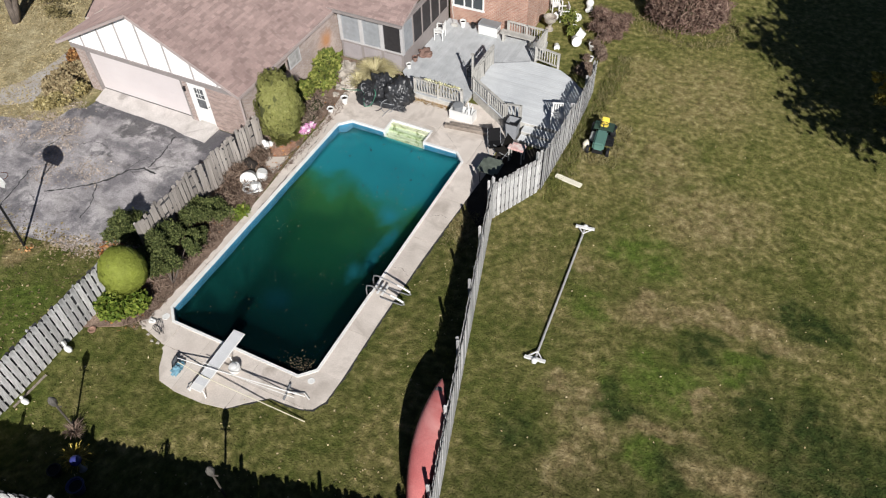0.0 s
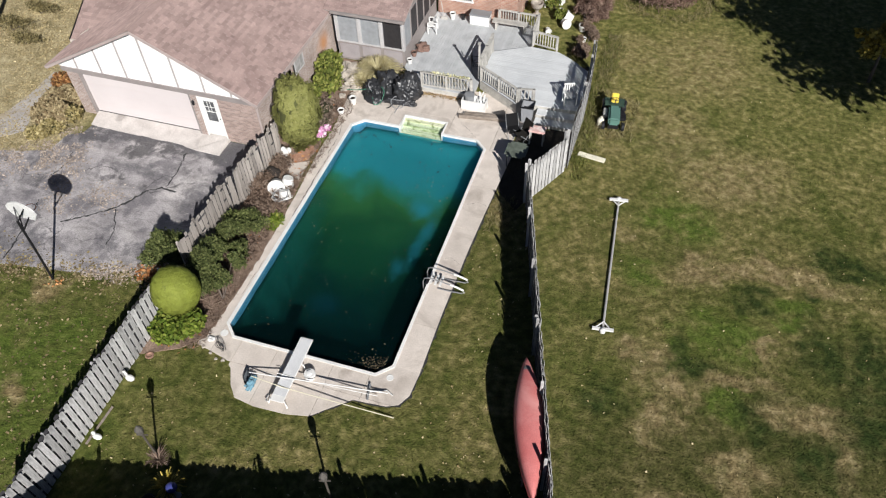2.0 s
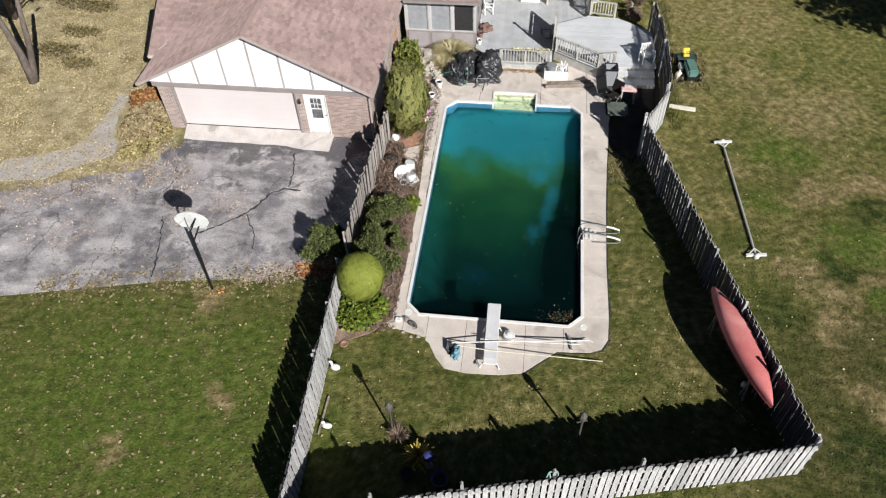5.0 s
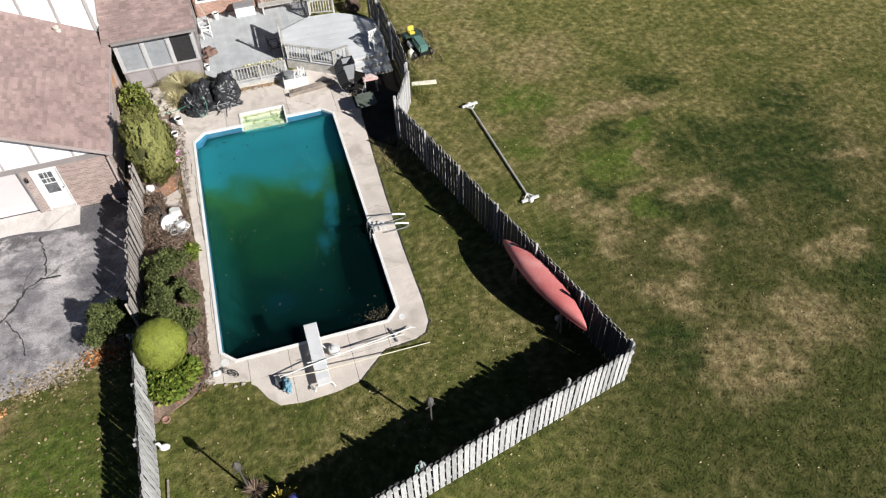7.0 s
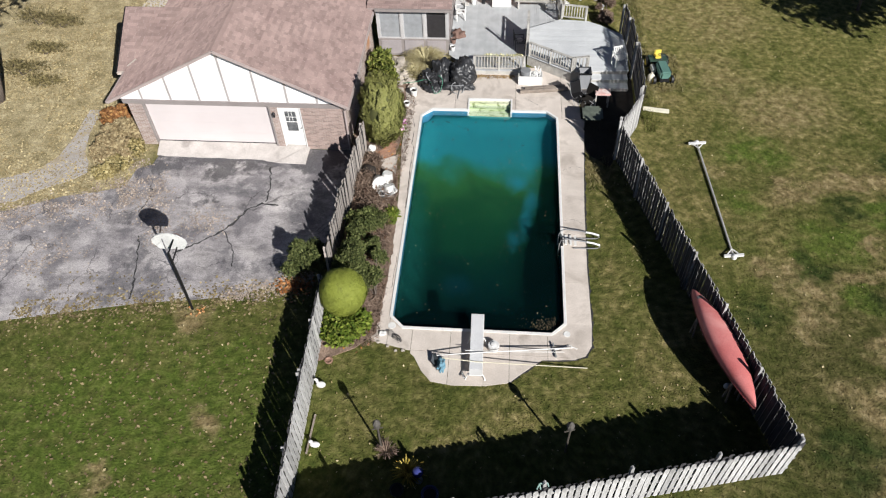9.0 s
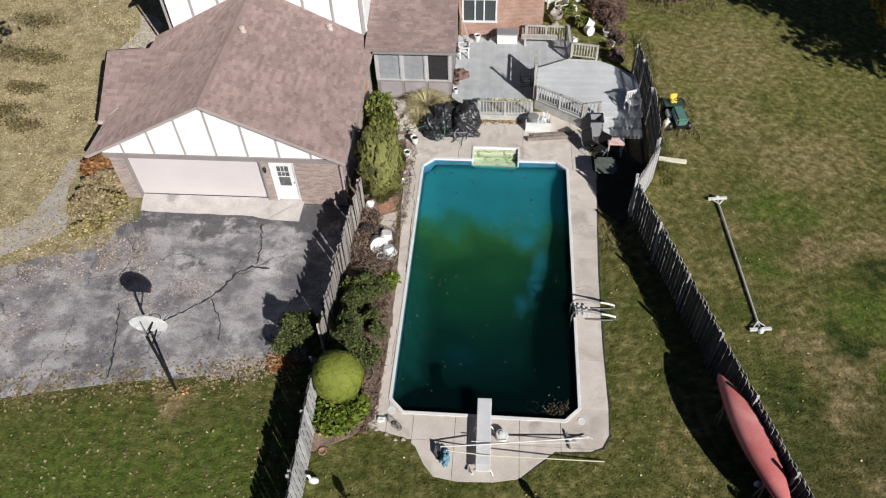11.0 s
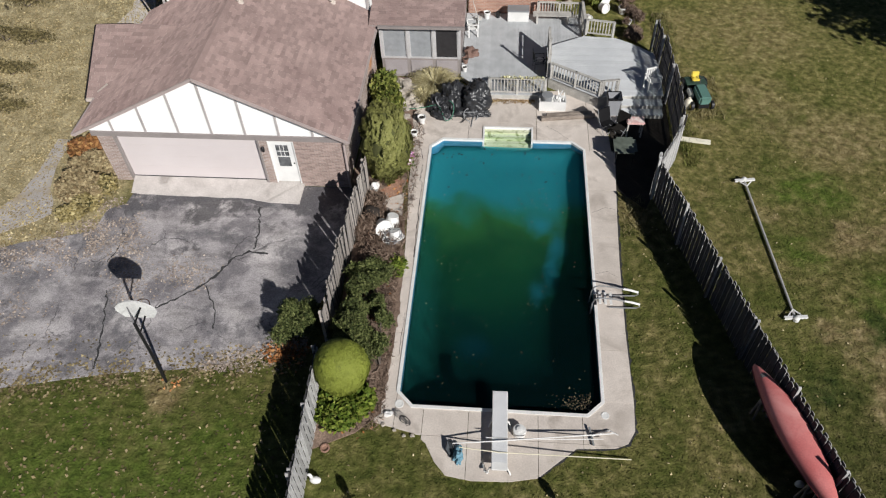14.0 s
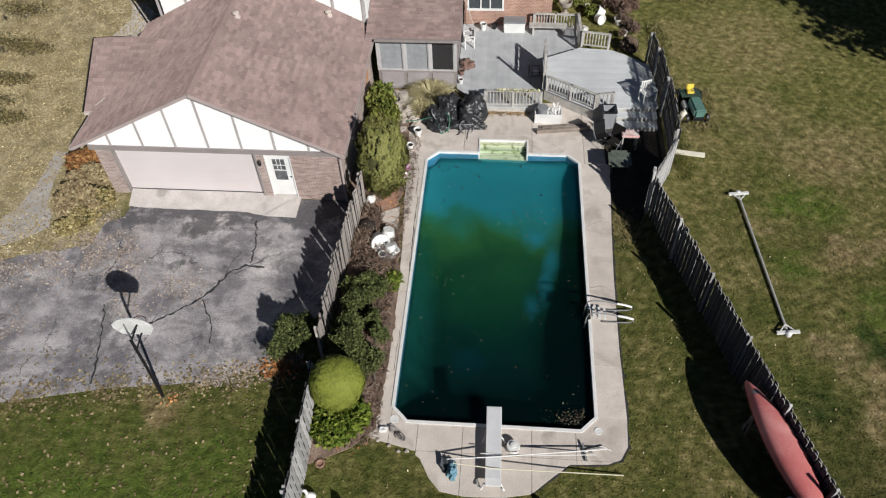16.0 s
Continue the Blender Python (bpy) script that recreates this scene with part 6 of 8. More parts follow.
for y in (3.95, 4.45):
    bm = bmesh.new()
    tube(bm, [(2.94, y, -0.9), (2.94, y, 0.25), (3.0, y, 0.46), (3.16, y, 0.54), (3.6, y, 0.5), (4.2, y, 0.36), (4.44, y, 0.26), (4.48, y, 0.16), (4.38, y, 0.08), (3.9, y, 0.05), (3.5, y, 0.05)], 0.024, 8)
    rail = part("rail", bm, M_LADDER, ld)
    bm = bmesh.new()
    tube(bm, [(3.95, y, 0.42), (4.2, y, 0.37), (4.46, y, 0.27)], 0.038, 8)
    part("sleeve", bm, M_WHITE, rail, "white plastic grip sleeve")
for x, z in ((3.2, 0.2), (3.38, 0.19), (3.56, 0.18)):
    part("tread", boxes((x - 0.04, x + 0.04, 3.96, 4.44, z, z + 0.03)), M_PLASTIC, ld)
# flat dark panel between the rails
part("dark_panel", boxes((3.0, 3.1, 3.99, 4.41, 0.1, 0.13)), M_BLACK, ld, "flat dark panel beside the treads")

# ---- canoe on its rack ----
M_CANOE = surface("faded red canoe hull", (0.50, 0.135, 0.13), (0.60, 0.21, 0.20), 1.2, 25, 0.5, 0.15, stain=(0.66, 0.30, 0.28), stain_scale=1.0, grain=0.12)
CA, CB = Vector((7.31, 1.28, 1.22)), Vector((8.53, -3.14, 1.24))
cano = thing("canoe", "upturned faded red canoe along the fence", "canoe", (7.85, -0.75, 0))
bm = bmesh.new()
ax = (CB - CA).normalized()
side = Vector((0, 0, 1)).cross(ax).normalized()
rows_ = []
NS, NR = 33, 13
for i in range(NS):
    t = i / (NS - 1)
    f = math.sin(math.pi * t) ** 0.8
    w = 0.44 * f + 0.012
    hgt = 0.36 * (0.40 + 0.60 * math.sin(math.pi * t) ** 0.5)
    sag = 0.16 * (abs(2 * t - 1) ** 3)
    c = CA.lerp(CB, t)
    row = []
    for k in range(NR):
        a = math.pi * k / (NR - 1)
        row.append(bm.verts.new(c + side * (w * math.copysign(abs(math.cos(a)) ** 0.8, math.cos(a))) + Vector((0, 0, hgt * math.sin(a) ** 0.75 - sag))))
    rows_.append(row)
for u, v in zip(rows_, rows_[1:]):
    for k in range(NR - 1):
        bm.faces.new((u[k], u[k + 1], v[k + 1], v[k]))
bmesh.ops.recalc_face_normals(bm, faces=bm.faces)
hull = part("hull", bm, M_CANOE, cano, smooth=True)
hull.data.materials.append(plain("worn grey keel end", (0.20, 0.19, 0.18), 0.7, grain=0.3))
for f in hull.data.polygons:
    c_ = f.center
    along = (c_ - CA).dot(ax)
    if along < 0.62 and abs((c_ - CA).dot(side)) < 0.13 and c_.z > CA.z + 0.16:
        f.material_index = 1
for s in (0, NR - 1):
    bm = bmesh.new()
    pts = []
    for i in range(NS):
        t = i / (NS - 1)
        w = 0.44 * math.sin(math.pi * t) ** 0.8 + 0.012
        sag = 0.16 * (abs(2 * t - 1) ** 3)
        pts.append(CA.lerp(CB, t) + side * w * (1 if s == 0 else -1) + Vector((0, 0, -sag)))
    tube(bm, pts, 0.022, 6)
    part("gunwale", bm, plain("dark red gunwale", (0.22, 0.05, 0.05), 0.5), cano)
for t in (0.22, 0.78):
    c = CA.lerp(CB, t)
    sw = thing("sawhorse", "dark wooden sawhorse under the canoe", "sawhorse", (c.x, c.y, 0), "canoe stands")
    bm = bmesh.new()
    bar(bm, c + side * 0.3 + Vector((0, 0, -0.06)), c - side * 0.3 + Vector((0, 0, -0.06)), 0.09, 0.09)
    part("beam", bm, M_TIMBER, sw)
    for s in (-0.2, 0.2):
        for d in (-0.1, 0.1):
            bm = bmesh.new()
            p = c + side * s
            bar(bm, (p.x, p.y, c.z - 0.09), (p.x + ax.x * d, p.y + ax.y * d, -0.03), 0.05, 0.05)
            part("leg", bm, M_TIMBER, sw)

# ---- basketball hoop ----
bh = thing("basketball_hoop", "weathered basketball hoop with a white fan-shaped backboard", "basketball hoop", (-10.37, 0.36, 0))
bm = bmesh.new()
tube(bm, [(-10.37, 0.36, -0.05), (-10.35, 0.42, 1.6), (-10.34, 0.45, 3.0)], 0.046, 10)
part("pole", bm, M_DARKMETAL, bh)
bm = bmesh.new()
fan = [(-0.42, 0.0), (0.42, 0.0), (0.6, 0.28), (0.58, 0.45), (0.42, 0.62), (0.2, 0.72), (0, 0.75), (-0.2, 0.72), (-0.42, 0.62), (-0.58, 0.45), (-0.6, 0.28)]
fr_, bk = [bm.verts.new((-10.34 + x, 0.80, 2.85 + z)) for x, z in fan], [bm.verts.new((-10.34 + x, 0.75, 2.85 + z)) for x, z in fan]
bm.faces.new(fr_[::-1])
bm.faces.new(bk)
for k in range(len(fan)):
    bm.faces.new((fr_[k], fr_[(k + 1) % len(fan)], bk[(k + 1) % len(fan)], bk[k]))
bmesh.ops.recalc_face_normals(bm, faces=bm.faces)
part("backboard", bm, surface("scuffed white board", (0.50, 0.50, 0.49), (0.72, 0.72, 0.70), 3.0, 30, 0.6, 0.1, stain=(0.38, 0.37, 0.36), stain_scale=2.5, stain_at=(0.55, 0.7), grain=0.15), bh)
for z0, z1 in ((2.95, 3.35), (2.5, 2.95)):
    for s in (-0.2, 0.2):
        bm = bmesh.new()
        bar(bm, (-10.345, 0.45, z0), (-10.34 + s, 0.75, z1), 0.035)
        part("brace", bm, M_DARKMETAL, bh)
bm = bmesh.new()
n = 22
tube(bm, [(-10.34 + 0.225 * math.cos(2 * math.pi * k / n), 1.06 + 0.225 * math.sin(2 * math.pi * k / n), 3.02) for k in range(n + 1)], 0.012, 6)
part("rim", bm, plain("rusty orange rim", (0.45, 0.13, 0.04), 0.6), bh)

# ---- clothes poles lying on the lawn ----
cp = thing("clothes_pole", "long grey steel pole lying on the lawn with white cross ends", "pole", (9.3, 7.0, 0))
A, B = Vector((9.03, 10.2, 0.06)), Vector((9.44, 3.85, 0.04))
bm = bmesh.new()
tube(bm, [A, B], 0.042, 10)
part("pole", bm, plain("galvanised steel", (0.46, 0.45, 0.44), 0.55, 0.1, grain=0.25), cp)
d = (B - A).normalized()
s = Vector((0, 0, 1)).cross(d)
for e, o in ((A, 1), (B, -1)):
    bm = bmesh.new()
    bar(bm, e + s * 0.36 + Vector((0, 0, 0.08)), e - s * 0.36 + Vector((0, 0, 0.02)), 0.10, 0.08)
    part("crossbar", bm, M_WHITE, cp)
    for q in (0.28, -0.28):
        bm = bmesh.new()
        bar(bm, e + s * q + Vector((0, 0, 0.05)), e + d * o * 0.32 + Vector((0, 0, 0.05)), 0.035)
        part("brace", bm, M_WHITE, cp)
    bm = bmesh.new()
    lathe(bm, [(0.1, -0.1), (0.1, 0.02), (0.05, 0.06), (0.01, 0.07)], 12, (e.x - d.x * o * 0.06, e.y - d.y * o * 0.06, 0.12))
    part("collar", bm, M_WHITE, cp)
bp = thing("plank", "cream painted plank lying by the fence", "plank", (7.6, 12.5, 0))
bm = bmesh.new()
bar(bm, (6.98, 12.57, 0.06), (8.12, 12.40, 0.05), 0.2, 0.09)
part("board", bm, plain("cream paint", (0.80, 0.76, 0.62), 0.6), bp)

# ---- garden torches ----
M_BAMBOO = plain("dark bamboo", (0.09, 0.078, 0.065), 0.7, grain=0.3)
for x, y in ((-2.75, -4.63), (2.92, -4.35)):
    to = thing("garden_torch", "thin garden torch on a stake in the lawn", "torch", (x, y, 0), "garden torches")
    bm = bmesh.new()
    tube(bm, [(x, y, -0.05), (x + 0.01, y, 1.45)], 0.034, 8)
    part("stake", bm, M_BAMBOO, to)
    bm = bmesh.new()
    lathe(bm, [(0.04, 1.4), (0.085, 1.46), (0.125, 1.66), (0.115, 1.72), (0.05, 1.84), (0.01, 1.88)], 8, (x, y, 0))
    part("head", bm, plain("weathered cane", (0.10, 0.092, 0.08), 0.8, grain=0.3), to)
    bm = bmesh.new()
    bar(bm, (x - 0.16, y - 0.05, 1.36), (x + 0.16, y + 0.05, 1.36), 0.03)
    part("cross_bar", bm, M_BAMBOO, to)

# ---- lawn tractor ----
M_GREEN = plain("tractor green", (0.11, 0.22, 0.185), 0.45)
M_YELLOW = plain("seat yellow", (0.78, 0.62, 0.10), 0.5)
lt = thing("lawn_tractor", "green lawn tractor with a yellow seat parked on grass", "lawn tractor", (8.08, 15.6, 0))
TM = pose(7.98, 15.45, 0, 0, 0, -173)


def tpart(name, bm, material, label="", bev=0.0):
    if bev:
        bmesh.ops.bevel(bm, geom=bm.edges[:], offset=bev, segments=2, affect='EDGES')
    bm.transform(TM)
    return part(name, bm, material, lt, label)


tpart("hood", boxes((-0.24, 0.24, 0.12, 1.12, 0.38, 0.76)), M_GREEN, bev=0.07)
tpart("chassis", boxes((-0.22, 0.22, -0.75, 1.1, 0.22, 0.38)), M_BLACK)
tpart("fender", boxes((-0.46, 0.46, -0.72, -0.12, 0.46, 0.54)), plain("dusty dark green", (0.04, 0.075, 0.055), 0.6), bev=0.04)
b = boxes((-0.16, 0.16, -0.56, -0.28, 0.56, 0.64))
box(b, -0.16, 0.16, -0.64, -0.55, 0.56, 0.86)
tpart("seat", b, M_YELLOW, "bright yellow seat", 0.03)
tpart("mower_deck", boxes((-0.55, 0.5, -0.15, 0.4, 0.1, 0.24)), M_BLACK, bev=0.05)
tpart("footrest", boxes((-0.45, 0.45, -0.12, 0.15, 0.28, 0.32)), M_BLACK)
bm = bmesh.new()
tube(bm, [(0, 0.1, 0.75), (0, -0.02, 0.98)], 0.02, 6)
tube(bm, [(0.17 * math.cos(a), -0.02 + 0.16 * math.sin(a), 0.98 + 0.05 * math.sin(a)) for a in np.linspace(0, 2 * math.pi, 17)], 0.014, 6)
tpart("steering_wheel", bm, M_BLACK)
for sx in (-1, 1):
    for y, r, w in ((-0.52, 0.26, 0.22), (0.86, 0.19, 0.14)):
        bm = bmesh.new()
        lathe(bm, [(r * 0.55, -w / 2), (r * 0.9, -w / 2), (r, -w / 3), (r, w / 3), (r * 0.9, w / 2), (r * 0.55, w / 2)], 20, m=pose(sx * 0.42, y, r, 0, 90, 0))
        wh = tpart("wheel", bm, M_BLACK)
        bm = bmesh.new()
        lathe(bm, [(0.01, -w / 2 - 0.005), (r * 0.54, -w / 2 - 0.003), (r * 0.54, w / 2 + 0.003), (0.01, w / 2 + 0.005)], 14, m=pose(sx * 0.42, y, r, 0, 90, 0))
        bm.transform(TM)
        part("rim", bm, M_YELLOW, wh)
tpart("side_box", boxes((0.28, 0.46, 0.0, 0.5, 0.3, 0.5)), plain("pale grey box", (0.45, 0.46, 0.44), 0.5), bev=0.03)
gb = thing("grass_catcher_chute", "white plastic jug beside the tractor", "jug", (7.55, 14.7, 0))
bm = bmesh.new()
lathe(bm, [(0.15, -0.03), (0.17, 0.3), (0.12, 0.4), (0.05, 0.44), (0.05, 0.5)], 14, (7.55, 14.7, 0))
part("body", bm, plain("cream plastic", (0.72, 0.68, 0.56), 0.5), gb)
gb.name = "jug"

# ---- plants ----
RNG = np.random.default_rng(11)
M_YEW = leaf_material("clipped yew", (0.165, 0.195, 0.030), (0.185, 0.214, 0.035), (0.205, 0.230, 0.044))
M_YEW_OLIVE = leaf_material("olive yew", (0.155, 0.162, 0.046), (0.190, 0.194, 0.060), (0.225, 0.222, 0.080))
M_JUNIPER = leaf_material("juniper", (0.028, 0.042, 0.012), (0.082, 0.101, 0.031), (0.175, 0.190, 0.072))
M_LIME = leaf_material("lime green shrub", (0.055, 0.092, 0.011), (0.115, 0.160, 0.020), (0.225, 0.25, 0.05))
M_OLIVE = leaf_material("yellow-olive shrub", (0.055, 0.075, 0.014), (0.13, 0.155, 0.030), (0.25, 0.25, 0.070))
M_DRYGRASS = leaf_material("dry ornamental grass", (0.27, 0.235, 0.10), (0.45, 0.395, 0.215), (0.63, 0.57, 0.37))
M_TWIG = leaf_material("red-brown twigs", (0.085, 0.062, 0.048), (0.17, 0.130, 0.100), (0.30, 0.24, 0.19))
M_GOLD = leaf_material("autumn gold leaves", (0.16, 0.12, 0.02), (0.30, 0.23, 0.04), (0.45, 0.36, 0.09))
M_DEAD = leaf_material("dead stems", (0.095, 0.062, 0.046), (0.18, 0.128, 0.096), (0.29, 0.22, 0.17))
M_STRAW = leaf_material("yellowing leaves", (0.16, 0.13, 0.05), (0.28, 0.23, 0.10), (0.42, 0.36, 0.19))
M_LITTER = leaf_material("fallen leaves", (0.22, 0.165, 0.08), (0.37, 0.30, 0.155), (0.54, 0.46, 0.28))
M_LITTER_RED = leaf_material("russet fallen leaves", (0.25, 0.09, 0.03), (0.40, 0.17, 0.06), (0.55, 0.32, 0.15))
# near-black tone that paints the shade between the leaves
M_INNER = plain("inner twigs with shade painted in", (0.03, 0.035, 0.012), 0.9, grain=0.4)


def shell(c, r, n, rough=0.12, freq=1.3, thick=0.12, lo=-1.0):
    """Places in the outer skin of an uneven ellipsoid."""
    d = RNG.normal(size=(int(n * 1.6), 3))
    d /= np.linalg.norm(d, axis=1)[:, None]
    d = d[d[:, 2] > lo][:n]
    k = np.array([1 + rough * noise.noise(Vector(v) * freq * 2 + Vector(c)) + rough * 0.6 * noise.noise(Vector(v) * freq * 5 + Vector(c)) for v in d])
    k *= 1 - thick * RNG.random(len(d)) ** 1.5
    return np.array(c) + d * np.array(r) * k[:, None]


def shrub(name, label, c, r, material, n, size, rough=0.12, thick=0.12, lo=-1.0, stem=True, core=0.86, inner=None):
    t = thing(name, label, "shrub", (c[0], c[1], 0))
    pts = shell(c, r, n, rough, thick=thick, lo=lo)
    out_ = (pts - np.array(c)) / np.array(r)
    leaves("foliage", pts, size, material, t, rng=RNG, kind="stuff", face=out_ / np.linalg.norm(out_, axis=1)[:, None])
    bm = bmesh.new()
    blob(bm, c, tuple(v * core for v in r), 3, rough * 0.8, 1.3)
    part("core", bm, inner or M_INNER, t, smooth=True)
    if stem:
        bm = bmesh.new()
        tube(bm, [(c[0], c[1], -0.05), (c[0] + 0.03, c[1], c[2])], 0.07, 7)
        part("stem", bm, M_BARK, t)
    return t


def bushy(name, label, lumps, material, n, size, rough=0.3, core=True, long=1.6):
    """A loose shrub of several overlapping clumps."""
    t = thing(name, label, "shrub", (lumps[0][0][0], lumps[0][0][1], 0))
    for c, r in lumps:
        leaves("clump", shell(c, r, n, rough, 2.0, thick=0.45, lo=-0.5), size, material, t, up=0.2, rng=RNG, kind="stuff", long=long)
        if not core:
            continue
        # dark core: the clump's inner shade is put into its colour
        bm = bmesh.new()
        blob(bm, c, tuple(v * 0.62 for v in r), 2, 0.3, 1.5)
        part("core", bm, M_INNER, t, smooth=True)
    c = lumps[0][0]
    for k in range(4):
        bm = bmesh.new()
        q = lumps[k % len(lumps)][0]
        tube(bm, [(c[0], c[1], -0.04), ((c[0] + q[0]) / 2, (c[1] + q[1]) / 2, q[2] * 0.5), q], 0.03, 6, 0.012)
        part("branch", bm, M_BARK, t)
    return t


shrub("globe_shrub", "yellow-green clipped globe shrub over the fence", (-4.62, 0.32, 1.45), (0.80, 0.80, 0.92), M_YEW, 30000, 0.038, 0.05, 0.02, core=0.965, inner=plain("yew inner growth", (0.155, 0.180, 0.030), 0.9, grain=0.3))
# core at about half the leaf tone, painting the shaded gaps
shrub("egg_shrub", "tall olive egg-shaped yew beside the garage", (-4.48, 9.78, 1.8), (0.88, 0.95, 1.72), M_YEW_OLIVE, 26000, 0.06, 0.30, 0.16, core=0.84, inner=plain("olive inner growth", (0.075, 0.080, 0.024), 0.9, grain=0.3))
bushy("shrub", "yellow-olive leafy shrub by the garage wall", [((-5.3, 14.6, 0.7), (0.6, 0.8, 0.75)), ((-5.0, 13.7, 0.6), (0.6, 0.65, 0.65)), ((-5.4, 12.6, 0.5), (0.4, 0.6, 0.5))], M_OLIVE, 1500, 0.11)
bushy("withered_plant", "brown dry stems between the yew and the leafy shrub", [((-4.6, 12.3, 0.15), (0.5, 0.7, 0.3)), ((-4.3, 11.5, 0.12), (0.35, 0.5, 0.22))], M_TWIG, 500, 0.07, 0.6)
def sprays(x0, x1, y0, y1, zmax, n, seed, r=(0.24, 0.42)):
    rnd = random.Random(seed)
    out = []
    for k in range(n):
        x, y = rnd.uniform(x0, x1), rnd.uniform(y0, y1)
        rr = rnd.uniform(*r)
        hgt = zmax * (1 - 0.55 * max(abs(2 * (x - x0) / (x1 - x0) - 1), abs(2 * (y - y0) / (y1 - y0) - 1)) ** 2) * rnd.uniform(0.55, 1.0)
        out.append(((x, y, max(0.25, hgt - rr * 0.6)), (rr, rr, rr * rnd.uniform(0.9, 1.3))))
    return out


bushy("shrub", "dark juniper bush on the drive side of the fence", sprays(-7.0, -5.9, 1.7, 3.1, 1.6, 18, 21, (0.15, 0.32)), M_JUNIPER, 1040, 0.036, 0.8, True, 3.2)
bushy("shrub", "spreading olive juniper inside the fence", sprays(-5.2, -3.7, 1.0, 3.2, 1.75, 27, 22, (0.15, 0.34)), M_JUNIPER, 1040, 0.036, 0.7, True, 3.2)
bushy("shrub", "ragged juniper among dead stems by the fence", sprays(-5.2, -4.0, 3.2, 5.0, 1.2, 24, 23, (0.14, 0.3)), M_JUNIPER, 845, 0.036, 0.7, True, 3.2)
bushy("shrub", "low lime-green shrub at the fence foot", [((-4.7, -0.6, 0.35), (0.65, 0.55, 0.42)), ((-4.2, -0.1, 0.3), (0.5, 0.5, 0.38)), ((-5.0, 0.0, 0.35), (0.4, 0.5, 0.4))], M_LIME, 1500, 0.10)


def tuft(name, label, c, r, h, n, material, droop=0.6, w=0.018):
    """Arching blades that spring from one foot."""
    vs, fs = [], []
    for k in range(n):
        a, s = RNG.uniform(0, 2 * math.pi), RNG.uniform(0.3, 1.0)
        d = Vector((math.cos(a), math.sin(a), 0))
        s *= 1 + 0.35 * noise.noise((math.cos(a) * 2.5, math.sin(a) * 2.5, c[0]))
        side = Vector((-d.y, d.x, 0)) * w
        hh = h * RNG.uniform(0.35, 1.15)
        base = Vector(c) + d * 0.15 * RNG.random()
        i = len(vs)
        for t in (0, 0.4, 0.75, 1.0):
            p = base + d * r * s * t ** 1.3 + Vector((0, 0, hh * (t * 1.5 - droop * t * t * (0.6 + s))))
            p.z = max(p.z, 0.02)
            vs += [p - side * (1 - t * 0.7), p + side * (1 - t * 0.7)]
        fs += [(i, i + 1, i + 3, i + 2), (i + 2, i + 3, i + 5, i + 4), (i + 4, i + 5, i + 7, i + 6)]
    ob = new(name, mesh_from(name, vs, fs, material))
    return tagged(ob, label, "ornamental grass")


tuft("ornamental_grass", "dry tan ornamental grass clump by the porch", (-3.25, 15.5, 0), 1.35, 1.0, 2300, M_DRYGRASS, 0.75, w=0.011)
tuft("ornamental_grass", "small dry tan grass clump among the rocks", (-3.6, 14.6, 0), 0.6, 0.7, 350, M_DRYGRASS)
tuft("ornamental_grass", "yellow flowering clump by the shaded fence", (-1.85, -5.4, 0), 0.45, 0.6, 160, M_GOLD, w=0.035)
tuft("ornamental_grass", "brown weed clump at the torch foot", (-2.6, -4.75, 0), 0.35, 0.4, 120, M_DEAD)
# rocks beside the grass
M_ROCK = surface("field stone", (0.27, 0.24, 0.205), (0.50, 0.45, 0.39), 3, 20, 0.9, 0.6, vary=0.2, grain=0.3)
for x, y, r in ((-4.45, 15.15, 0.50), (-4.1, 14.55, 0.34), (-3.85, 14.15, 0.22), (-4.35, 14.05, 0.2), (-3.95, 15.0, 0.2), (-3.8, 13.75, 0.13), (-4.25, 13.5, 0.14)):
    bm = bmesh.new()
    blob(bm, (x, y, r * 0.5), (r, r * 0.8, r * 0.72), 3, 0.9, 1.9)
    tagged(part("rock", bm, M_ROCK), "rounded grey-tan garden rock in the bed", "rock", group="garden rocks")
# dead stems and litter in the bed
pts = []
for k in range(4200):
    x, y = RNG.uniform(-5.2, -3.55), RNG.uniform(2.8, 8.2)
    pts.append((x, y, RNG.uniform(0.02, 0.30) * (0.5 + 0.5 * noise.noise((x * 1.5, y * 1.5, 3)) + 0.3)))
for k in range(3400):
    x, y = RNG.uniform(-5.2, -3.42), RNG.choice((RNG.uniform(-0.9, 2.8), RNG.uniform(8.2, 13.2)))
    pts.append((x, y, RNG.uniform(0.02, 0.12)))
tagged(leaves("dead_stems", [p for p in pts if not inside(BARE, p[0], p[1]) and not inside(STEPPING, p[0], p[1])], 0.019, M_DEAD, up=0.4, rng=RNG, long=15.0), "tangled brown dead stems in the bed", "dead plants", kind="stuff")
pts = [(RNG.uniform(-5.2, -3.7), RNG.uniform(-1.2, 13), 0.03) for k in range(260)]
tagged(leaves("bed_litter", pts, 0.07, M_LITTER_RED, up=2.5, rng=RNG), "russet leaf litter on the mulch bed", "leaves", kind="stuff")
for c, r, lab in (((-4.9, 8.3, 0.2), (0.5, 0.5, 0.3), "brown withered perennial clump in the bed"), ((-5.0, 6.9, 0.22), (0.5, 0.7, 0.35), "brown withered shrub beside the fence"), ((-4.6, 5.4, 0.2), (0.6, 0.7, 0.3), "brown withered groundcover in the bed"), ((-3.7, 5.3, 0.08), (0.3, 0.45, 0.14), "green groundcover at the pool edge")):
    bushy("withered_plant", lab, [(c, r)], M_LIME if "green " in lab else M_DEAD, 900, 0.08 if "green " in lab else 0.03, 0.5, "green " in lab, 1.6 if "green " in lab else 8.0)

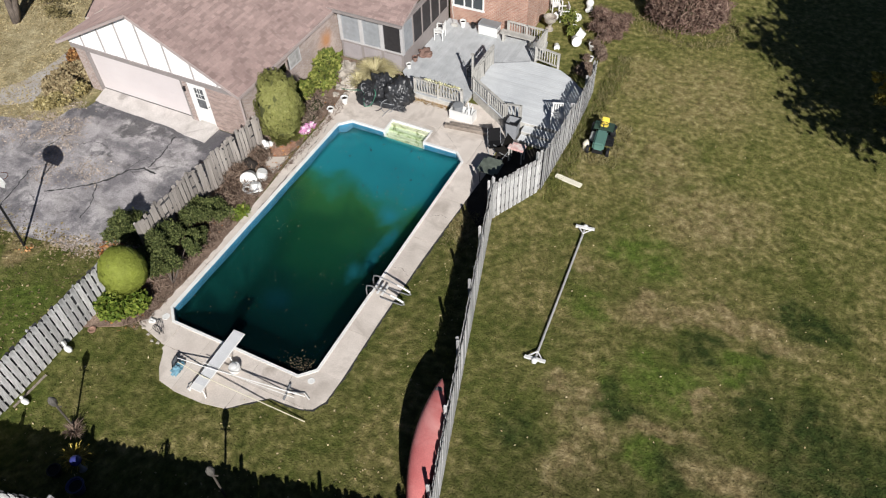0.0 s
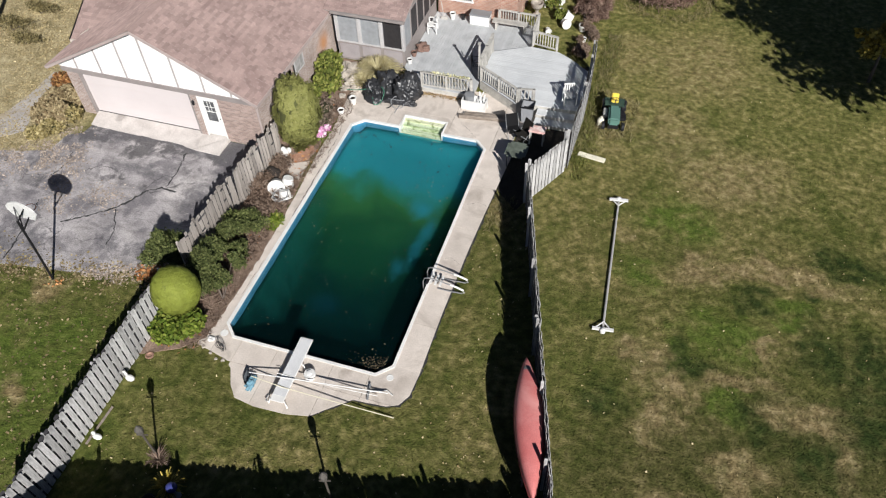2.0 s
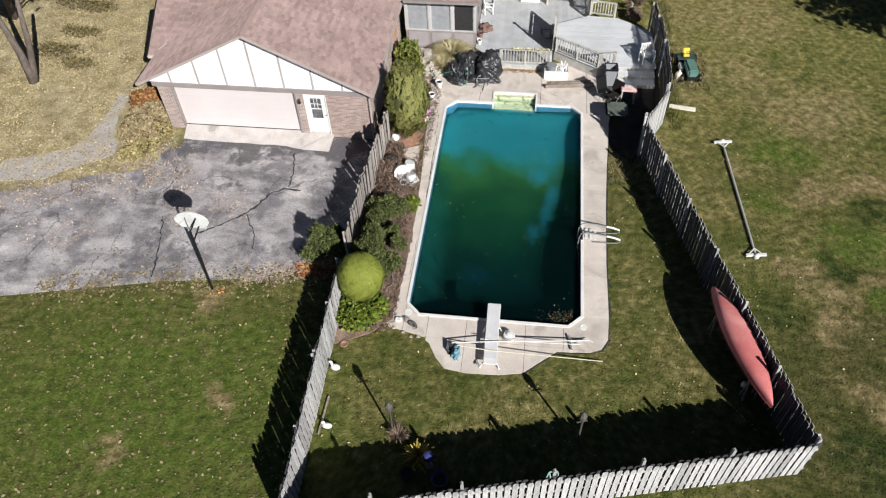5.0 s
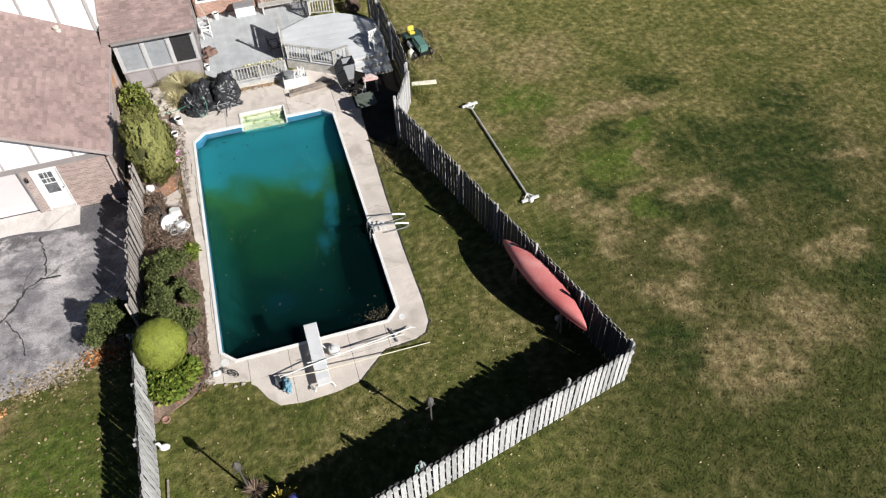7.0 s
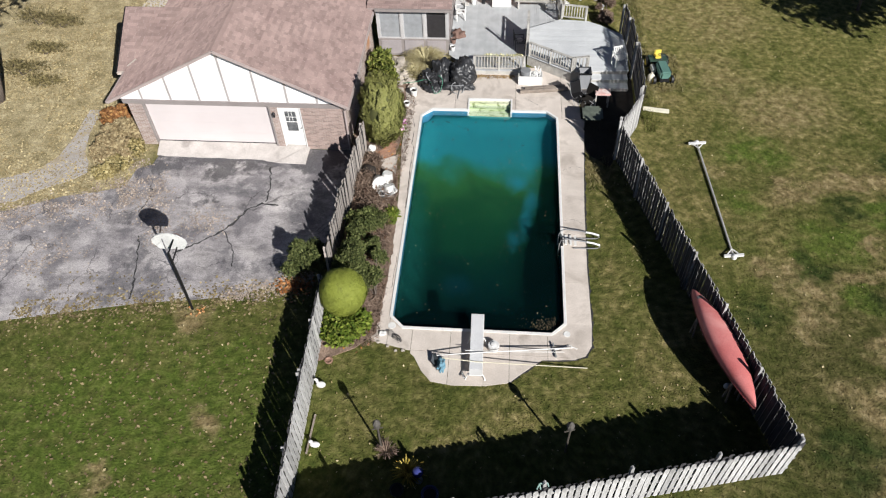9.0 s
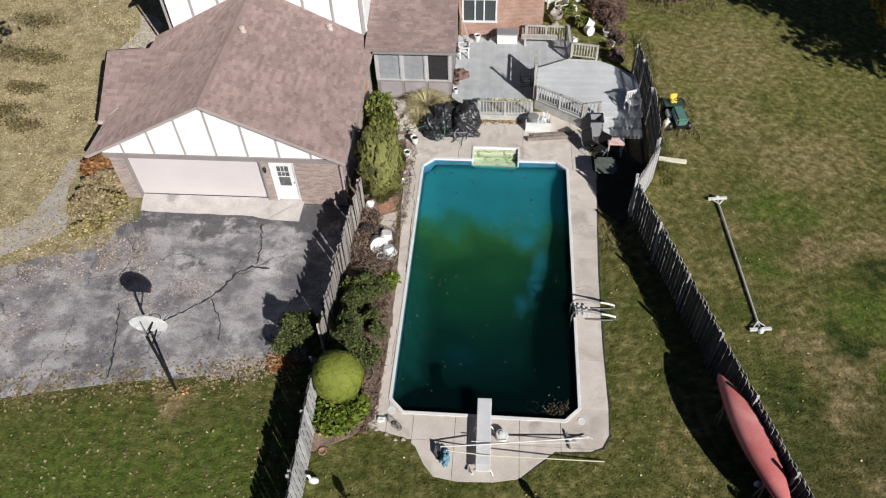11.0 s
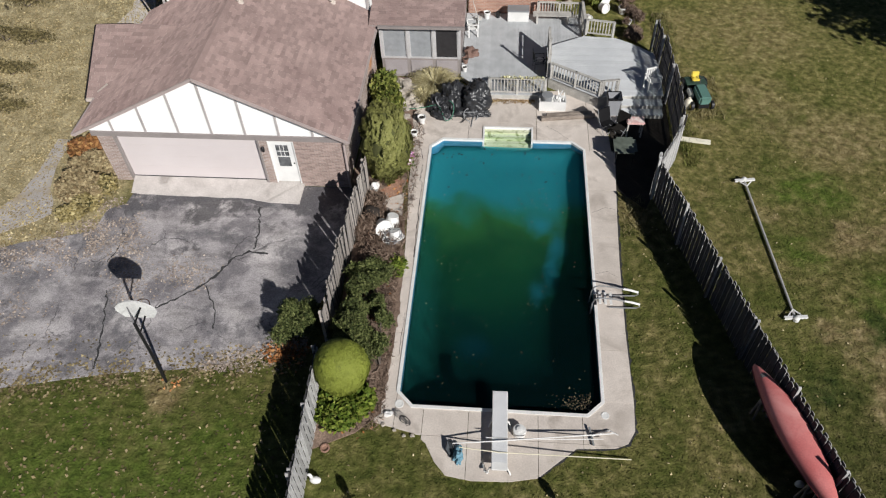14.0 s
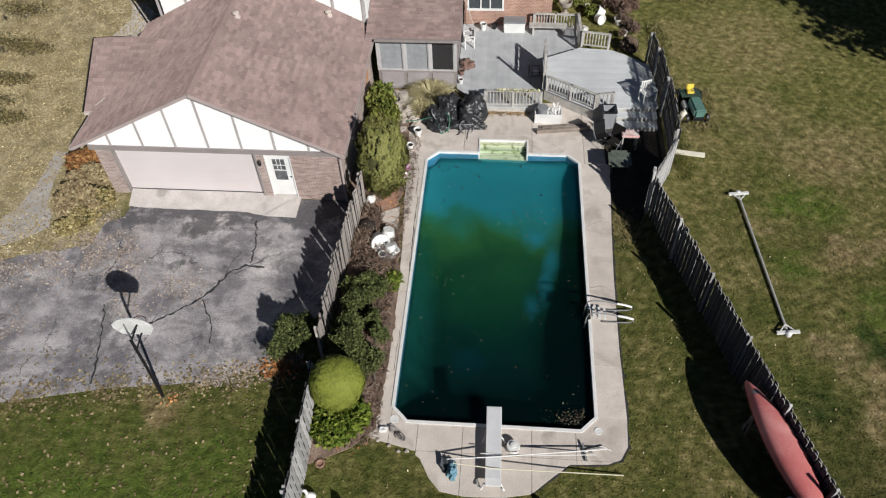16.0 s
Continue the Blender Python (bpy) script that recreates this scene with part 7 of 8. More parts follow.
# ---- garden ornaments ----
def plump(name, label, parts, material, cat="ornament", group=""):
    """A smooth garden figure as one plain mesh."""
    bm = bmesh.new()
    for c, r in parts:
        blob(bm, c, r, 2, 0.0)
    return tagged(part(name, bm, material, smooth=True), label, cat, group)


plump("goose_figure", "white plaster goose by the fence", [((-5.05, -2.55, 0.12), (0.17, 0.11, 0.13)), ((-5.16, -2.52, 0.27), (0.05, 0.05, 0.12)), ((-5.19, -2.52, 0.38), (0.07, 0.045, 0.045))], M_WHITE)
plump("duck_figure", "small white plaster duck on the lawn", [((-4.85, -4.65, 0.08), (0.17, 0.1, 0.1)), ((-4.97, -4.62, 0.2), (0.07, 0.06, 0.06))], M_WHITE)
plump("rabbit_figure", "small white plaster figure under the canoe", [((8.22, -1.8, 0.1), (0.13, 0.1, 0.13)), ((8.16, -1.84, 0.24), (0.07, 0.07, 0.07))], M_WHITE)
plump("figure", "white plaster figure at the fence end", [((-5.0, 9.0, 0.2), (0.17, 0.2, 0.22)), ((-4.98, 8.92, 0.46), (0.11, 0.11, 0.12)), ((-4.95, 9.25, 0.12), (0.12, 0.14, 0.14))], M_WHITE)
pot(-4.48, 7.15, 0.1, 0.33, 0.42, M_PLASTIC, "white tub tipped on its side in the bed", "planter_tub", pose(0, 0, 0.12, 75, 10, 25), False)
pot(-4.08, 7.48, 0.0, 0.29, 0.36, M_PLASTIC, "white tub upside down in the bed", "planter_tub", pose(0, 0, 0.34, 165, 10, 0), False)
pot(-3.94, 6.78, 0.0, 0.28, 0.32, M_PLASTIC, "white tub standing by the pool edge", "planter_tub", pose(0, 0, 0.3, 160, -14, 0), False)
pot(-4.2, 7.0, 0.05, 0.1, 0.2, M_BLACK, "small black pot between white tubs", "planter_pot")
for k in range(4):
    bm = bmesh.new()
    tube(bm, [(-3.95 + 0.3 * math.cos(a + k), 6.5 + 0.3 * math.sin(a + k), 0.05 + 0.1 * k + 0.06 * math.sin(2 * a)) for a in np.linspace(0, 5.2, 18)], 0.012, 5)
    tagged(part("wire_ring", bm, M_GREYPL), "bent grey wire ring among the stems", "wire", group="wire rings in the bed")
bm = bmesh.new()
prism(bm, STEPPING, -0.05, 0.03)
tagged(part("stepping_slab", bm, M_CONC), "pale worn concrete slab in the bed", "slab")
pot(-4.2, 6.45, 0.0, 0.15, 0.16, M_PLASTIC, "small white dish in the bed", "planter_dish")
bm = bmesh.new()
blob(bm, (-4.92, 7.68, 0.2), (0.32, 0.28, 0.28), 3, 0.25, 2)
tagged(part("dark_stump", bm, M_SOIL, smooth=True), "dark charred stump in the bed", "stump")
bm = bmesh.new()
box(bm, -4.02, -3.8, 5.5, 5.62, 0.01, 0.05)
tagged(part("paving_block", bm, M_PLASTIC), "small white block lying in the bed", "block")
pf = thing("pink_flowers", "pink and white flower clump at the pool edge", "flowers", (-3.95, 10.6, 0))
petal_at = [(-4.32, 10.25), (-4.15, 10.45), (-4.05, 10.7), (-3.88, 10.95), (-3.95, 10.5)]
leaves("petals", [(cx + RNG.normal() * 0.085, cy + RNG.normal() * 0.085, RNG.uniform(0.12, 0.36)) for cx, cy in petal_at for k in range(70)], 0.085, leaf_material("pink petals", (0.50, 0.16, 0.36), (0.66, 0.36, 0.55), (0.82, 0.72, 0.78)), pf, up=1.0, rng=RNG, kind="stuff")
leaves("leaves", [(cx + RNG.normal() * 0.13, cy + RNG.normal() * 0.13, RNG.uniform(0.02, 0.18)) for cx, cy in petal_at for k in range(40)], 0.08, M_LIME, pf, up=0.5, rng=RNG)
bm = bmesh.new()
lathe(bm, [(0.11, -0.02), (0.14, 0.0), (0.15, 0.05), (0.11, 0.06), (0.08, 0.02), (0.07, 0.01)], 9, (-4.98, -1.55, 0))
tagged(part("clay_ring", bm, M_TERRA), "broken terracotta pot ring on the ground", "pot")
wo = thing("wire_ornament", "rusty wire garden ornament at the deck corner", "ornament", (-2.75, -0.65, 0))
for k in range(4):
    a = k * 0.8
    bm = bmesh.new()
    tube(bm, [(-2.75 + 0.16 * math.cos(t + a), -0.62 + 0.10 * math.sin(t), 0.02 + 0.3 * abs(math.sin(t / 2 + a * 0.2))) for t in np.linspace(0, 5.2, 12)], 0.01, 5)
    part("wire", bm, M_DARKMETAL, wo)
for x, y, r in ((-3.3, -0.35, 0.13), (-2.5, -1.0, 0.07), (-2.75, -1.02, 0.06), (-3.05, -0.85, 0.06), (-3.4, -0.7, 0.07)):
    bm = bmesh.new()
    blob(bm, (x, y, r * 0.3), (r, r * 0.8, r * 0.5), 2, 0.6)
    tagged(part("rock", bm, M_WHITE if r > 0.1 else M_ROCK), "pale stone at the corner of the pool deck", "rock", group="deck corner stones")
gz = thing("gazing_ball", "blue glass gazing ball on a short stand", "ornament", (-1.5, -5.55, 0))
bm = bmesh.new()
lathe(bm, [(0.13, -0.03), (0.1, 0.05), (0.05, 0.1), (0.05, 0.38), (0.1, 0.42)], 12, (-1.5, -5.55, 0))
part("stand", bm, M_GREYPL, gz)
bm = bmesh.new()
blob(bm, (-1.5, -5.55, 0.56), (0.17, 0.17, 0.17), 3, 0.0)
part("ball", bm, plain("blue glass", (0.05, 0.06, 0.22), 0.1), gz, smooth=True)
pot(-1.1, -6.1, -0.03, 0.25, 0.4, plain("blue glaze", (0.06, 0.07, 0.16), 0.3), "blue glazed pot in the fence shade")
pot(-2.1, -6.0, -0.03, 0.2, 0.3, M_BLACK, "dark pot in the fence shade")
bk_ = thing("plant_hanger", "pale green metal plant hanger on the fence top", "plant hanger", (2.1, -6.3, 1.7))
for k, (a, b) in enumerate((((1.92, -6.34, 1.74), (1.98, -6.26, 1.92)), ((1.98, -6.26, 1.92), (2.2, -6.22, 1.92)), ((2.2, -6.22, 1.92), (2.24, -6.28, 1.74)), ((1.98, -6.26, 1.92), (2.02, -6.34, 1.75)))):
    bm = bmesh.new()
    tube(bm, [a, b], 0.02, 6)
    part("bar", bm, plain("verdigris paint", (0.28, 0.42, 0.38), 0.5), bk_)
ed = thing("edging_board", "weathered board lying along the fence foot", "board", (-5.0, -4.2, 0))
bm = bmesh.new()
bar(bm, (-5.07, -4.95, 0.03), (-5.04, -3.6, 0.03), 0.05, 0.06)
part("board", bm, M_TIMBER, ed)

dried = thing("dried_flowers", "pale yellow dried flowers hanging over the deck railing", "flowers", (0.6, 15.06, 1.0))
leaves("flower_heads", [(RNG.uniform(-0.4, 1.45), 15.0 + RNG.normal() * 0.05, 1.07 + abs(RNG.normal()) * 0.05) for k in range(170)], 0.055, leaf_material("dried flower heads", (0.36, 0.33, 0.16), (0.55, 0.53, 0.30), (0.74, 0.73, 0.55)), dried, up=0.8, rng=RNG, kind="stuff")
leaves("stalks", [(RNG.uniform(-0.4, 1.45), 14.97 + RNG.normal() * 0.03, RNG.uniform(0.55, 1.05)) for k in range(120)], 0.018, M_STRAW, dried, rng=RNG, long=9.0)
pts = [(RNG.uniform(-0.85, 1.15), 14.9 - abs(RNG.normal()) * 0.12, 0.012) for k in range(380)]
tagged(leaves("patio_leaves", pts, 0.05, leaf_material("brown patio leaves", (0.16, 0.10, 0.05), (0.30, 0.20, 0.10), (0.46, 0.36, 0.2)), up=3.0, rng=RNG), "brown leaves blown against the deck foot", "leaves", kind="stuff")
# north-east corner: pots and dry shrubs behind the deck
POTS = ((3.87, 24.0, 0.2), (4.03, 23.17, 0.17), (4.38, 22.24, 0.24), (4.76, 22.6, 0.25), (3.71, 21.5, 0.15), (5.42, 21.96, 0.2), (5.9, 20.3, 0.15), (3.5, 24.3, 0.16), (2.95, 23.8, 0.17), (5.65, 21.0, 0.13), (4.1, 25.1, 0.17))
for k, (x, y, r) in enumerate(POTS):
    tipped = k % 4 != 1
    pot(x, y, 0, r, r * 1.7, M_PLASTIC, "white pot tipped over among dry plants" if tipped else "white pot standing among dry plants", "flower_pot", pose(0, 0, r * 0.75, RNG.choice((-1, 1)) * RNG.uniform(60, 100), RNG.uniform(-30, 30), RNG.uniform(0, 360)) if tipped else None, not tipped)
plump("garden_ball", "white plaster ball among dry plants", [((4.02, 25.75, 0.2), (0.22, 0.22, 0.22))], M_WHITE)
urn = thing("garden_urn", "pale grey stone urn behind the deck", "urn", (2.85, 22.8, 0))
bm = bmesh.new()
lathe(bm, [(0.2, -0.04), (0.2, 0.08), (0.09, 0.16), (0.1, 0.3), (0.3, 0.52), (0.34, 0.74), (0.3, 0.74), (0.25, 0.6), (0.01, 0.56)], 20, (2.85, 22.8, 0))
part("bowl", bm, M_ROCK, urn)
M_PLUM = leaf_material("dark reddish stems", (0.09, 0.052, 0.042), (0.185, 0.118, 0.092), (0.31, 0.225, 0.175))
bushy("dry_shrub", "dark reddish dry shrub behind the deck corner", sprays(4.7, 6.3, 22.5, 25.2, 0.75, 26, 41, (0.16, 0.32)), M_PLUM, 520, 0.028, 0.9, False, 9.0)
bushy("dry_shrub", "withered brown stems among the white pots", sprays(5.3, 6.2, 19.4, 22.2, 0.55, 16, 42, (0.12, 0.26)), M_DEAD, 420, 0.026, 0.8, False, 9.0)
bushy("shrub", "small green shrub among the white pots", [((3.5, 23.9, 0.3), (0.4, 0.45, 0.35)), ((4.2, 22.7, 0.25), (0.35, 0.35, 0.3))], M_OLIVE, 500, 0.09, 0.5)
bushy("brown_bush", "large reddish-brown twiggy bush on the lawn", [((9.0, 26.1, 0.8), (1.5, 1.4, 1.1)), ((9.9, 26.4, 0.75), (1.0, 1.3, 0.95)), ((8.0, 26.3, 0.7), (1.0, 1.2, 0.9))], M_PLUM, 7500, 0.036, 0.55, True, 8.0)
bushy("shrub", "dry russet shrub by the garage corner", sprays(-17.0, -15.7, 8.0, 10.2, 0.9, 20, 31), leaf_material("russet leaves", (0.16, 0.115, 0.062), (0.28, 0.222, 0.125), (0.41, 0.345, 0.205)), 900, 0.10, 0.4)
bushy("shrub", "orange autumn shrub at the roof corner", [((-17.0, 10.2, 0.6), (0.42, 0.42, 0.45)), ((-16.7, 10.8, 0.45), (0.35, 0.4, 0.4))], leaf_material("orange leaves", (0.14, 0.065, 0.028), (0.26, 0.12, 0.045), (0.38, 0.22, 0.085)), 900, 0.10, 0.4)
bushy("shrub", "yellow-green shrub at the garage corner", [((-15.9, 7.7, 0.2), (0.55, 0.5, 0.26)), ((-15.5, 8.6, 0.25), (0.45, 0.5, 0.3)), ((-16.4, 7.2, 0.12), (0.5, 0.4, 0.2))], M_STRAW, 700, 0.09, 0.4)


# ---- trees ----
def tree(label, base, trunks, crown, n, size, material, clumps, seed):
    rnd = np.random.default_rng(seed)
    t = thing("tree", label, "tree", (base[0], base[1], 0))
    bm = bmesh.new()
    for pts, r in trunks:
        tube(bm, pts, r, 9, r * 0.45)
    part("trunk", bm, M_BARK, t, smooth=True)
    c, r = np.array(crown[0], float), np.array(crown[1], float)
    cs = rnd.normal(size=(clumps, 3))
    cs /= np.linalg.norm(cs, axis=1)[:, None]
    cs = c + cs * r * rnd.uniform(0.35, 1.0, (clumps, 1))
    bm = bmesh.new()
    top = Vector(trunks[0][0][-1])
    for p in cs:
        p = Vector(p)
        mid = top.lerp(p, 0.5) + Vector((0, 0, 0.3))
        tube(bm, [top, mid, p], 0.07, 5, 0.015)
    part("limbs", bm, M_BARK, t)
    pts = cs[rnd.integers(0, clumps, n)] + rnd.normal(size=(n, 3)) * r * 0.105
    leaves("crown", pts, size, material, t, rng=rnd, kind="stuff")
    return t


M_TREE = leaf_material("tree leaves", (0.05, 0.06, 0.015), (0.11, 0.11, 0.025), (0.24, 0.20, 0.05))
tree("broad shade tree with thinning autumn leaves", (25.5, 15.5), [([(25.5, 15.5, -0.1), (25.4, 15.4, 2.5), (25.2, 15.5, 5.5)], 0.35)], ((25.0, 16.0, 8.2), (4.7, 5.1, 3.3)), 13000, 0.24, M_TREE, 150, 4)
tree("second shade tree at the lawn edge", (29.5, 20.5), [([(29.5, 20.5, -0.1), (29.4, 20.6, 2.5), (29.2, 20.6, 5.5)], 0.35)], ((28.0, 21.0, 8.0), (5.2, 5.4, 3.4)), 14000, 0.26, M_TREE, 150, 5)
tree("small leafy tree at the lawn edge", (18.9, 21.3), [([(18.9, 21.3, -0.1), (18.85, 21.3, 1.0), (18.8, 21.3, 1.8)], 0.09)], ((18.75, 21.3, 2.0), (1.1, 1.1, 0.9)), 2200, 0.13, M_GOLD, 24, 6)
tree("bare-limbed yard tree with forked dark trunk", (-23.5, 12.0), [([(-23.5, 12.0, -0.1), (-23.6, 12.2, 1.5), (-24.0, 12.4, 4.0)], 0.24), ([(-23.5, 12.05, -0.1), (-23.2, 12.5, 1.6), (-22.9, 12.9, 4.0)], 0.2)], ((-23.8, 13.0, 7.0), (3.4, 3.4, 2.2)), 2600, 0.2, M_GOLD, 46, 7)
tree("yard tree with sparse yellow leaves", (-27.5, 17.5), [([(-27.5, 17.5, -0.1), (-27.5, 17.6, 2.0), (-27.6, 17.8, 4.5)], 0.22)], ((-27.6, 18.0, 6.8), (3.2, 3.4, 2.2)), 2600, 0.2, M_GOLD, 40, 8)
M_BRUSH = leaf_material("dry brush", (0.075, 0.062, 0.028), (0.15, 0.125, 0.055), (0.27, 0.225, 0.11))
# brush added in place of the dark shadow blotches on the leaf litter
for x, y, s in ((-23.4, 14.1, 0.8), (-23.0, 15.9, 0.7), (-24.6, 18.6, 1.0), (-23.2, 18.4, 0.7), (-21.9, 13.2, 0.6), (-25.0, 21.7, 0.9)):
    bushy("dry_shrub", "tangled brown brush standing in for shadow blotches on the litter", [((x + dx * s, y + dy * s, s * 0.35), (s * 0.9, s * 0.45, s * 0.4)) for dx, dy in ((0, 0), (0.9, 0.3), (-0.6, 0.5))], M_BRUSH, 260, 0.06, 0.9, False)

# ---- leaf litter and grass ----
HOUSE_PLAN = [(-16.4, 11.2), (-15.3, 9.24), (-6.0, 9.24), (-6.0, 16.2), (2.2, 16.2), (2.2, 30), (-16.4, 30)]


def scatter(n, x0, x1, y0, y1, clear=(), z=0.0, density=None):
    out = []
    while len(out) < n:
        x, y = RNG.uniform(x0, x1), RNG.uniform(y0, y1)
        if any(inside(p, x, y) for p in clear):
            continue
        if density and RNG.random() > density(x, y):
            continue
        out.append((x, y, z))
    return out


def litter_share(x, y):
    return max(0.08, min(1.0, 0.6 + 0.9 * noise.noise((x * 0.4, y * 0.4, 1.0))))


pts = scatter(42000, -31, -15.0, 5.0, 26, (HOUSE_PLAN, DRIVE), -0.01, litter_share)
tagged(leaves("yard_leaves", pts, 0.058, M_LITTER, up=3.0, rng=RNG), "dry yellow-tan fallen leaves over the yard", "leaves", kind="stuff")
def drift_share(x, y):
    edge = math.exp(-((y - 5.3 - 0.25 * (x + 17)) / 0.7) ** 2) + math.exp(-(((x + 15.2) / 1.1) ** 2 + ((y - 7.0) / 1.0) ** 2)) + 0.5 * math.exp(-(((x + 17.5) / 1.6) ** 2 + ((y - 2.6) / 0.8) ** 2))
    return edge * max(0.0, 0.5 + 1.6 * noise.noise((x * 1.3, y * 1.3, 5.0)))
M_DRIFT = leaf_material("pinkish tan fallen leaves", (0.24, 0.19, 0.155), (0.35, 0.29, 0.24), (0.47, 0.41, 0.36))
pts = scatter(3600, -22, -13.6, 1.5, 8.4, (HOUSE_PLAN,), -0.004, drift_share)
tagged(leaves("drive_leaves", pts, 0.055, M_DRIFT, up=2.5, rng=RNG), "pinkish tan fallen leaves drifted on the drive edge", "leaves", kind="stuff")
pts = scatter(1100, -14.6, -9.8, 3.2, 7.2, (), -0.004, lambda x, y: math.exp(-((x + 13.3 + 0.4 * (y - 5)) / 0.5) ** 2) + math.exp(-(((x + 11.2) / 0.8) ** 2 + ((y - 4.6) / 0.6) ** 2))) + scatter(1100, -9.5, -6.2, 0.8, 2.6, (), -0.004, lambda x, y: math.exp(-((y - 1.1 - 0.35 * (x + 8.7)) / 0.35) ** 2))
tagged(leaves("drive_litter", pts, 0.055, M_DRIFT, up=2.5, rng=RNG), "pinkish tan leaves gathered along the drive", "leaves", kind="stuff")
pts = scatter(160, -16, -5.6, -9, 1.0, (), -0.005, litter_share) + scatter(260, -5, 8.5, -7, -1.5, (), -0.005, litter_share) + scatter(1000, 6.5, 30, -10, 30, (), -0.005, litter_share) + scatter(120, 4.2, 6.5, -3, 9, (), -0.005)
tagged(leaves("lawn_leaves", pts, 0.045, M_LITTER, up=2.0, rng=RNG), "scattered pale fallen leaves on the lawn", "leaves", kind="stuff")
def edge_share(x, y):
    edge = 0.75 + 0.22 * (x + 10.2) if x > -10.2 else 0.75 + 0.13 * (x + 10.2)
    return 0.045 + math.exp(-((y - edge) / 0.5) ** 2) * max(0.1, 0.5 + 1.2 * noise.noise((x * 1.7, y * 1.7, 2.0)))
pts = scatter(3000, -17, -5.9, -8.5, 1.9, (), -0.004, edge_share)
tagged(leaves("west_leaves", pts, 0.068, leaf_material("tan and brown fallen leaves", (0.12, 0.09, 0.045), (0.22, 0.175, 0.09), (0.36, 0.30, 0.17)), up=3.0, rng=RNG), "tan and brown leaves scattered along the drive edge", "leaves", kind="stuff")
pts = [(-6.9 + RNG.normal() * 0.35, 1.55 + RNG.normal() * 0.22, RNG.uniform(0.0, 0.08)) for k in range(260)] + [(-10.25 + RNG.normal() * 0.2, 0.2 + RNG.normal() * 0.15, 0.01) for k in range(16)]
tagged(leaves("orange_leaves", pts, 0.075, M_LITTER_RED, up=1.5, rng=RNG), "orange-brown leaves heaped beside the juniper", "leaves", kind="stuff")
pts = [(RNG.uniform(-2.9, 2.9), RNG.uniform(0.3, 11.8), -0.122) for k in range(110)] + [(2.75 - abs(RNG.normal()) * 0.5, 0.22 + abs(RNG.normal()) * 0.3, -0.121) for k in range(150)] + [(-1.9 + RNG.normal() * 0.2, 5.6 + RNG.normal() * 0.22, -0.121) for k in range(14)] + [(1.0 + RNG.normal() * 0.25, 3.9 + RNG.normal() * 0.25, -0.121) for k in range(14)] + [(RNG.normal() * 0.5 + 1.0, 9.5 + RNG.normal() * 1.2, -0.123) for k in range(60)]
pts = [p for p in pts if inside(POOL, p[0], p[1])]
tagged(leaves("floating_leaves", pts, 0.038, leaf_material("wet leaves", (0.02, 0.016, 0.012), (0.06, 0.048, 0.03), (0.27, 0.235, 0.15)), up=6, rng=RNG), "small fallen leaves floating on the pool", "leaves", kind="stuff")


pts = [(RNG.uniform(-2.8, 2.9), 11.9 - abs(RNG.normal()) * 1.8, -0.12) for k in range(48)]
tagged(leaves("sodden_leaves", [p for p in pts if inside(POOL, p[0], p[1])], 0.07, leaf_material("sodden dark leaves", (0.006, 0.008, 0.006), (0.012, 0.012, 0.008), (0.03, 0.024, 0.015)), up=6, rng=RNG), "dark sodden leaves afloat by the pool steps", "leaves", kind="stuff")


def blades(name, label, pts, h, w, material, lean=0.5):
    """Single grass blades, one triangle each, joined."""
    p = np.asarray(pts, float)
    n = len(p)
    a = RNG.uniform(0, 2 * np.pi, n)
    s = RNG.uniform(0.6, 1.3, n)
    side = np.stack([np.cos(a), np.sin(a), 0 * a], 1) * (w * s)[:, None] / 2
    b = RNG.uniform(0, 2 * np.pi, n)
    tip = p + np.stack([np.cos(b) * lean * h * s, np.sin(b) * lean * h * s, h * s], 1)
    tri = np.stack([p - side, p + side, tip], 1)
    me = bpy.data.meshes.new(name)
    me.vertices.add(3 * n)
    me.vertices.foreach_set("co", tri.ravel())
    me.loops.add(3 * n)
    me.loops.foreach_set("vertex_index", np.arange(3 * n, dtype=np.int32))
    me.polygons.add(n)
    me.polygons.foreach_set("loop_start", np.arange(0, 3 * n, 3, dtype=np.int32))
    me.update(calc_edges=True)
    me.materials.append(material)
    return tagged(new(name, me), label, "grass", kind="stuff")


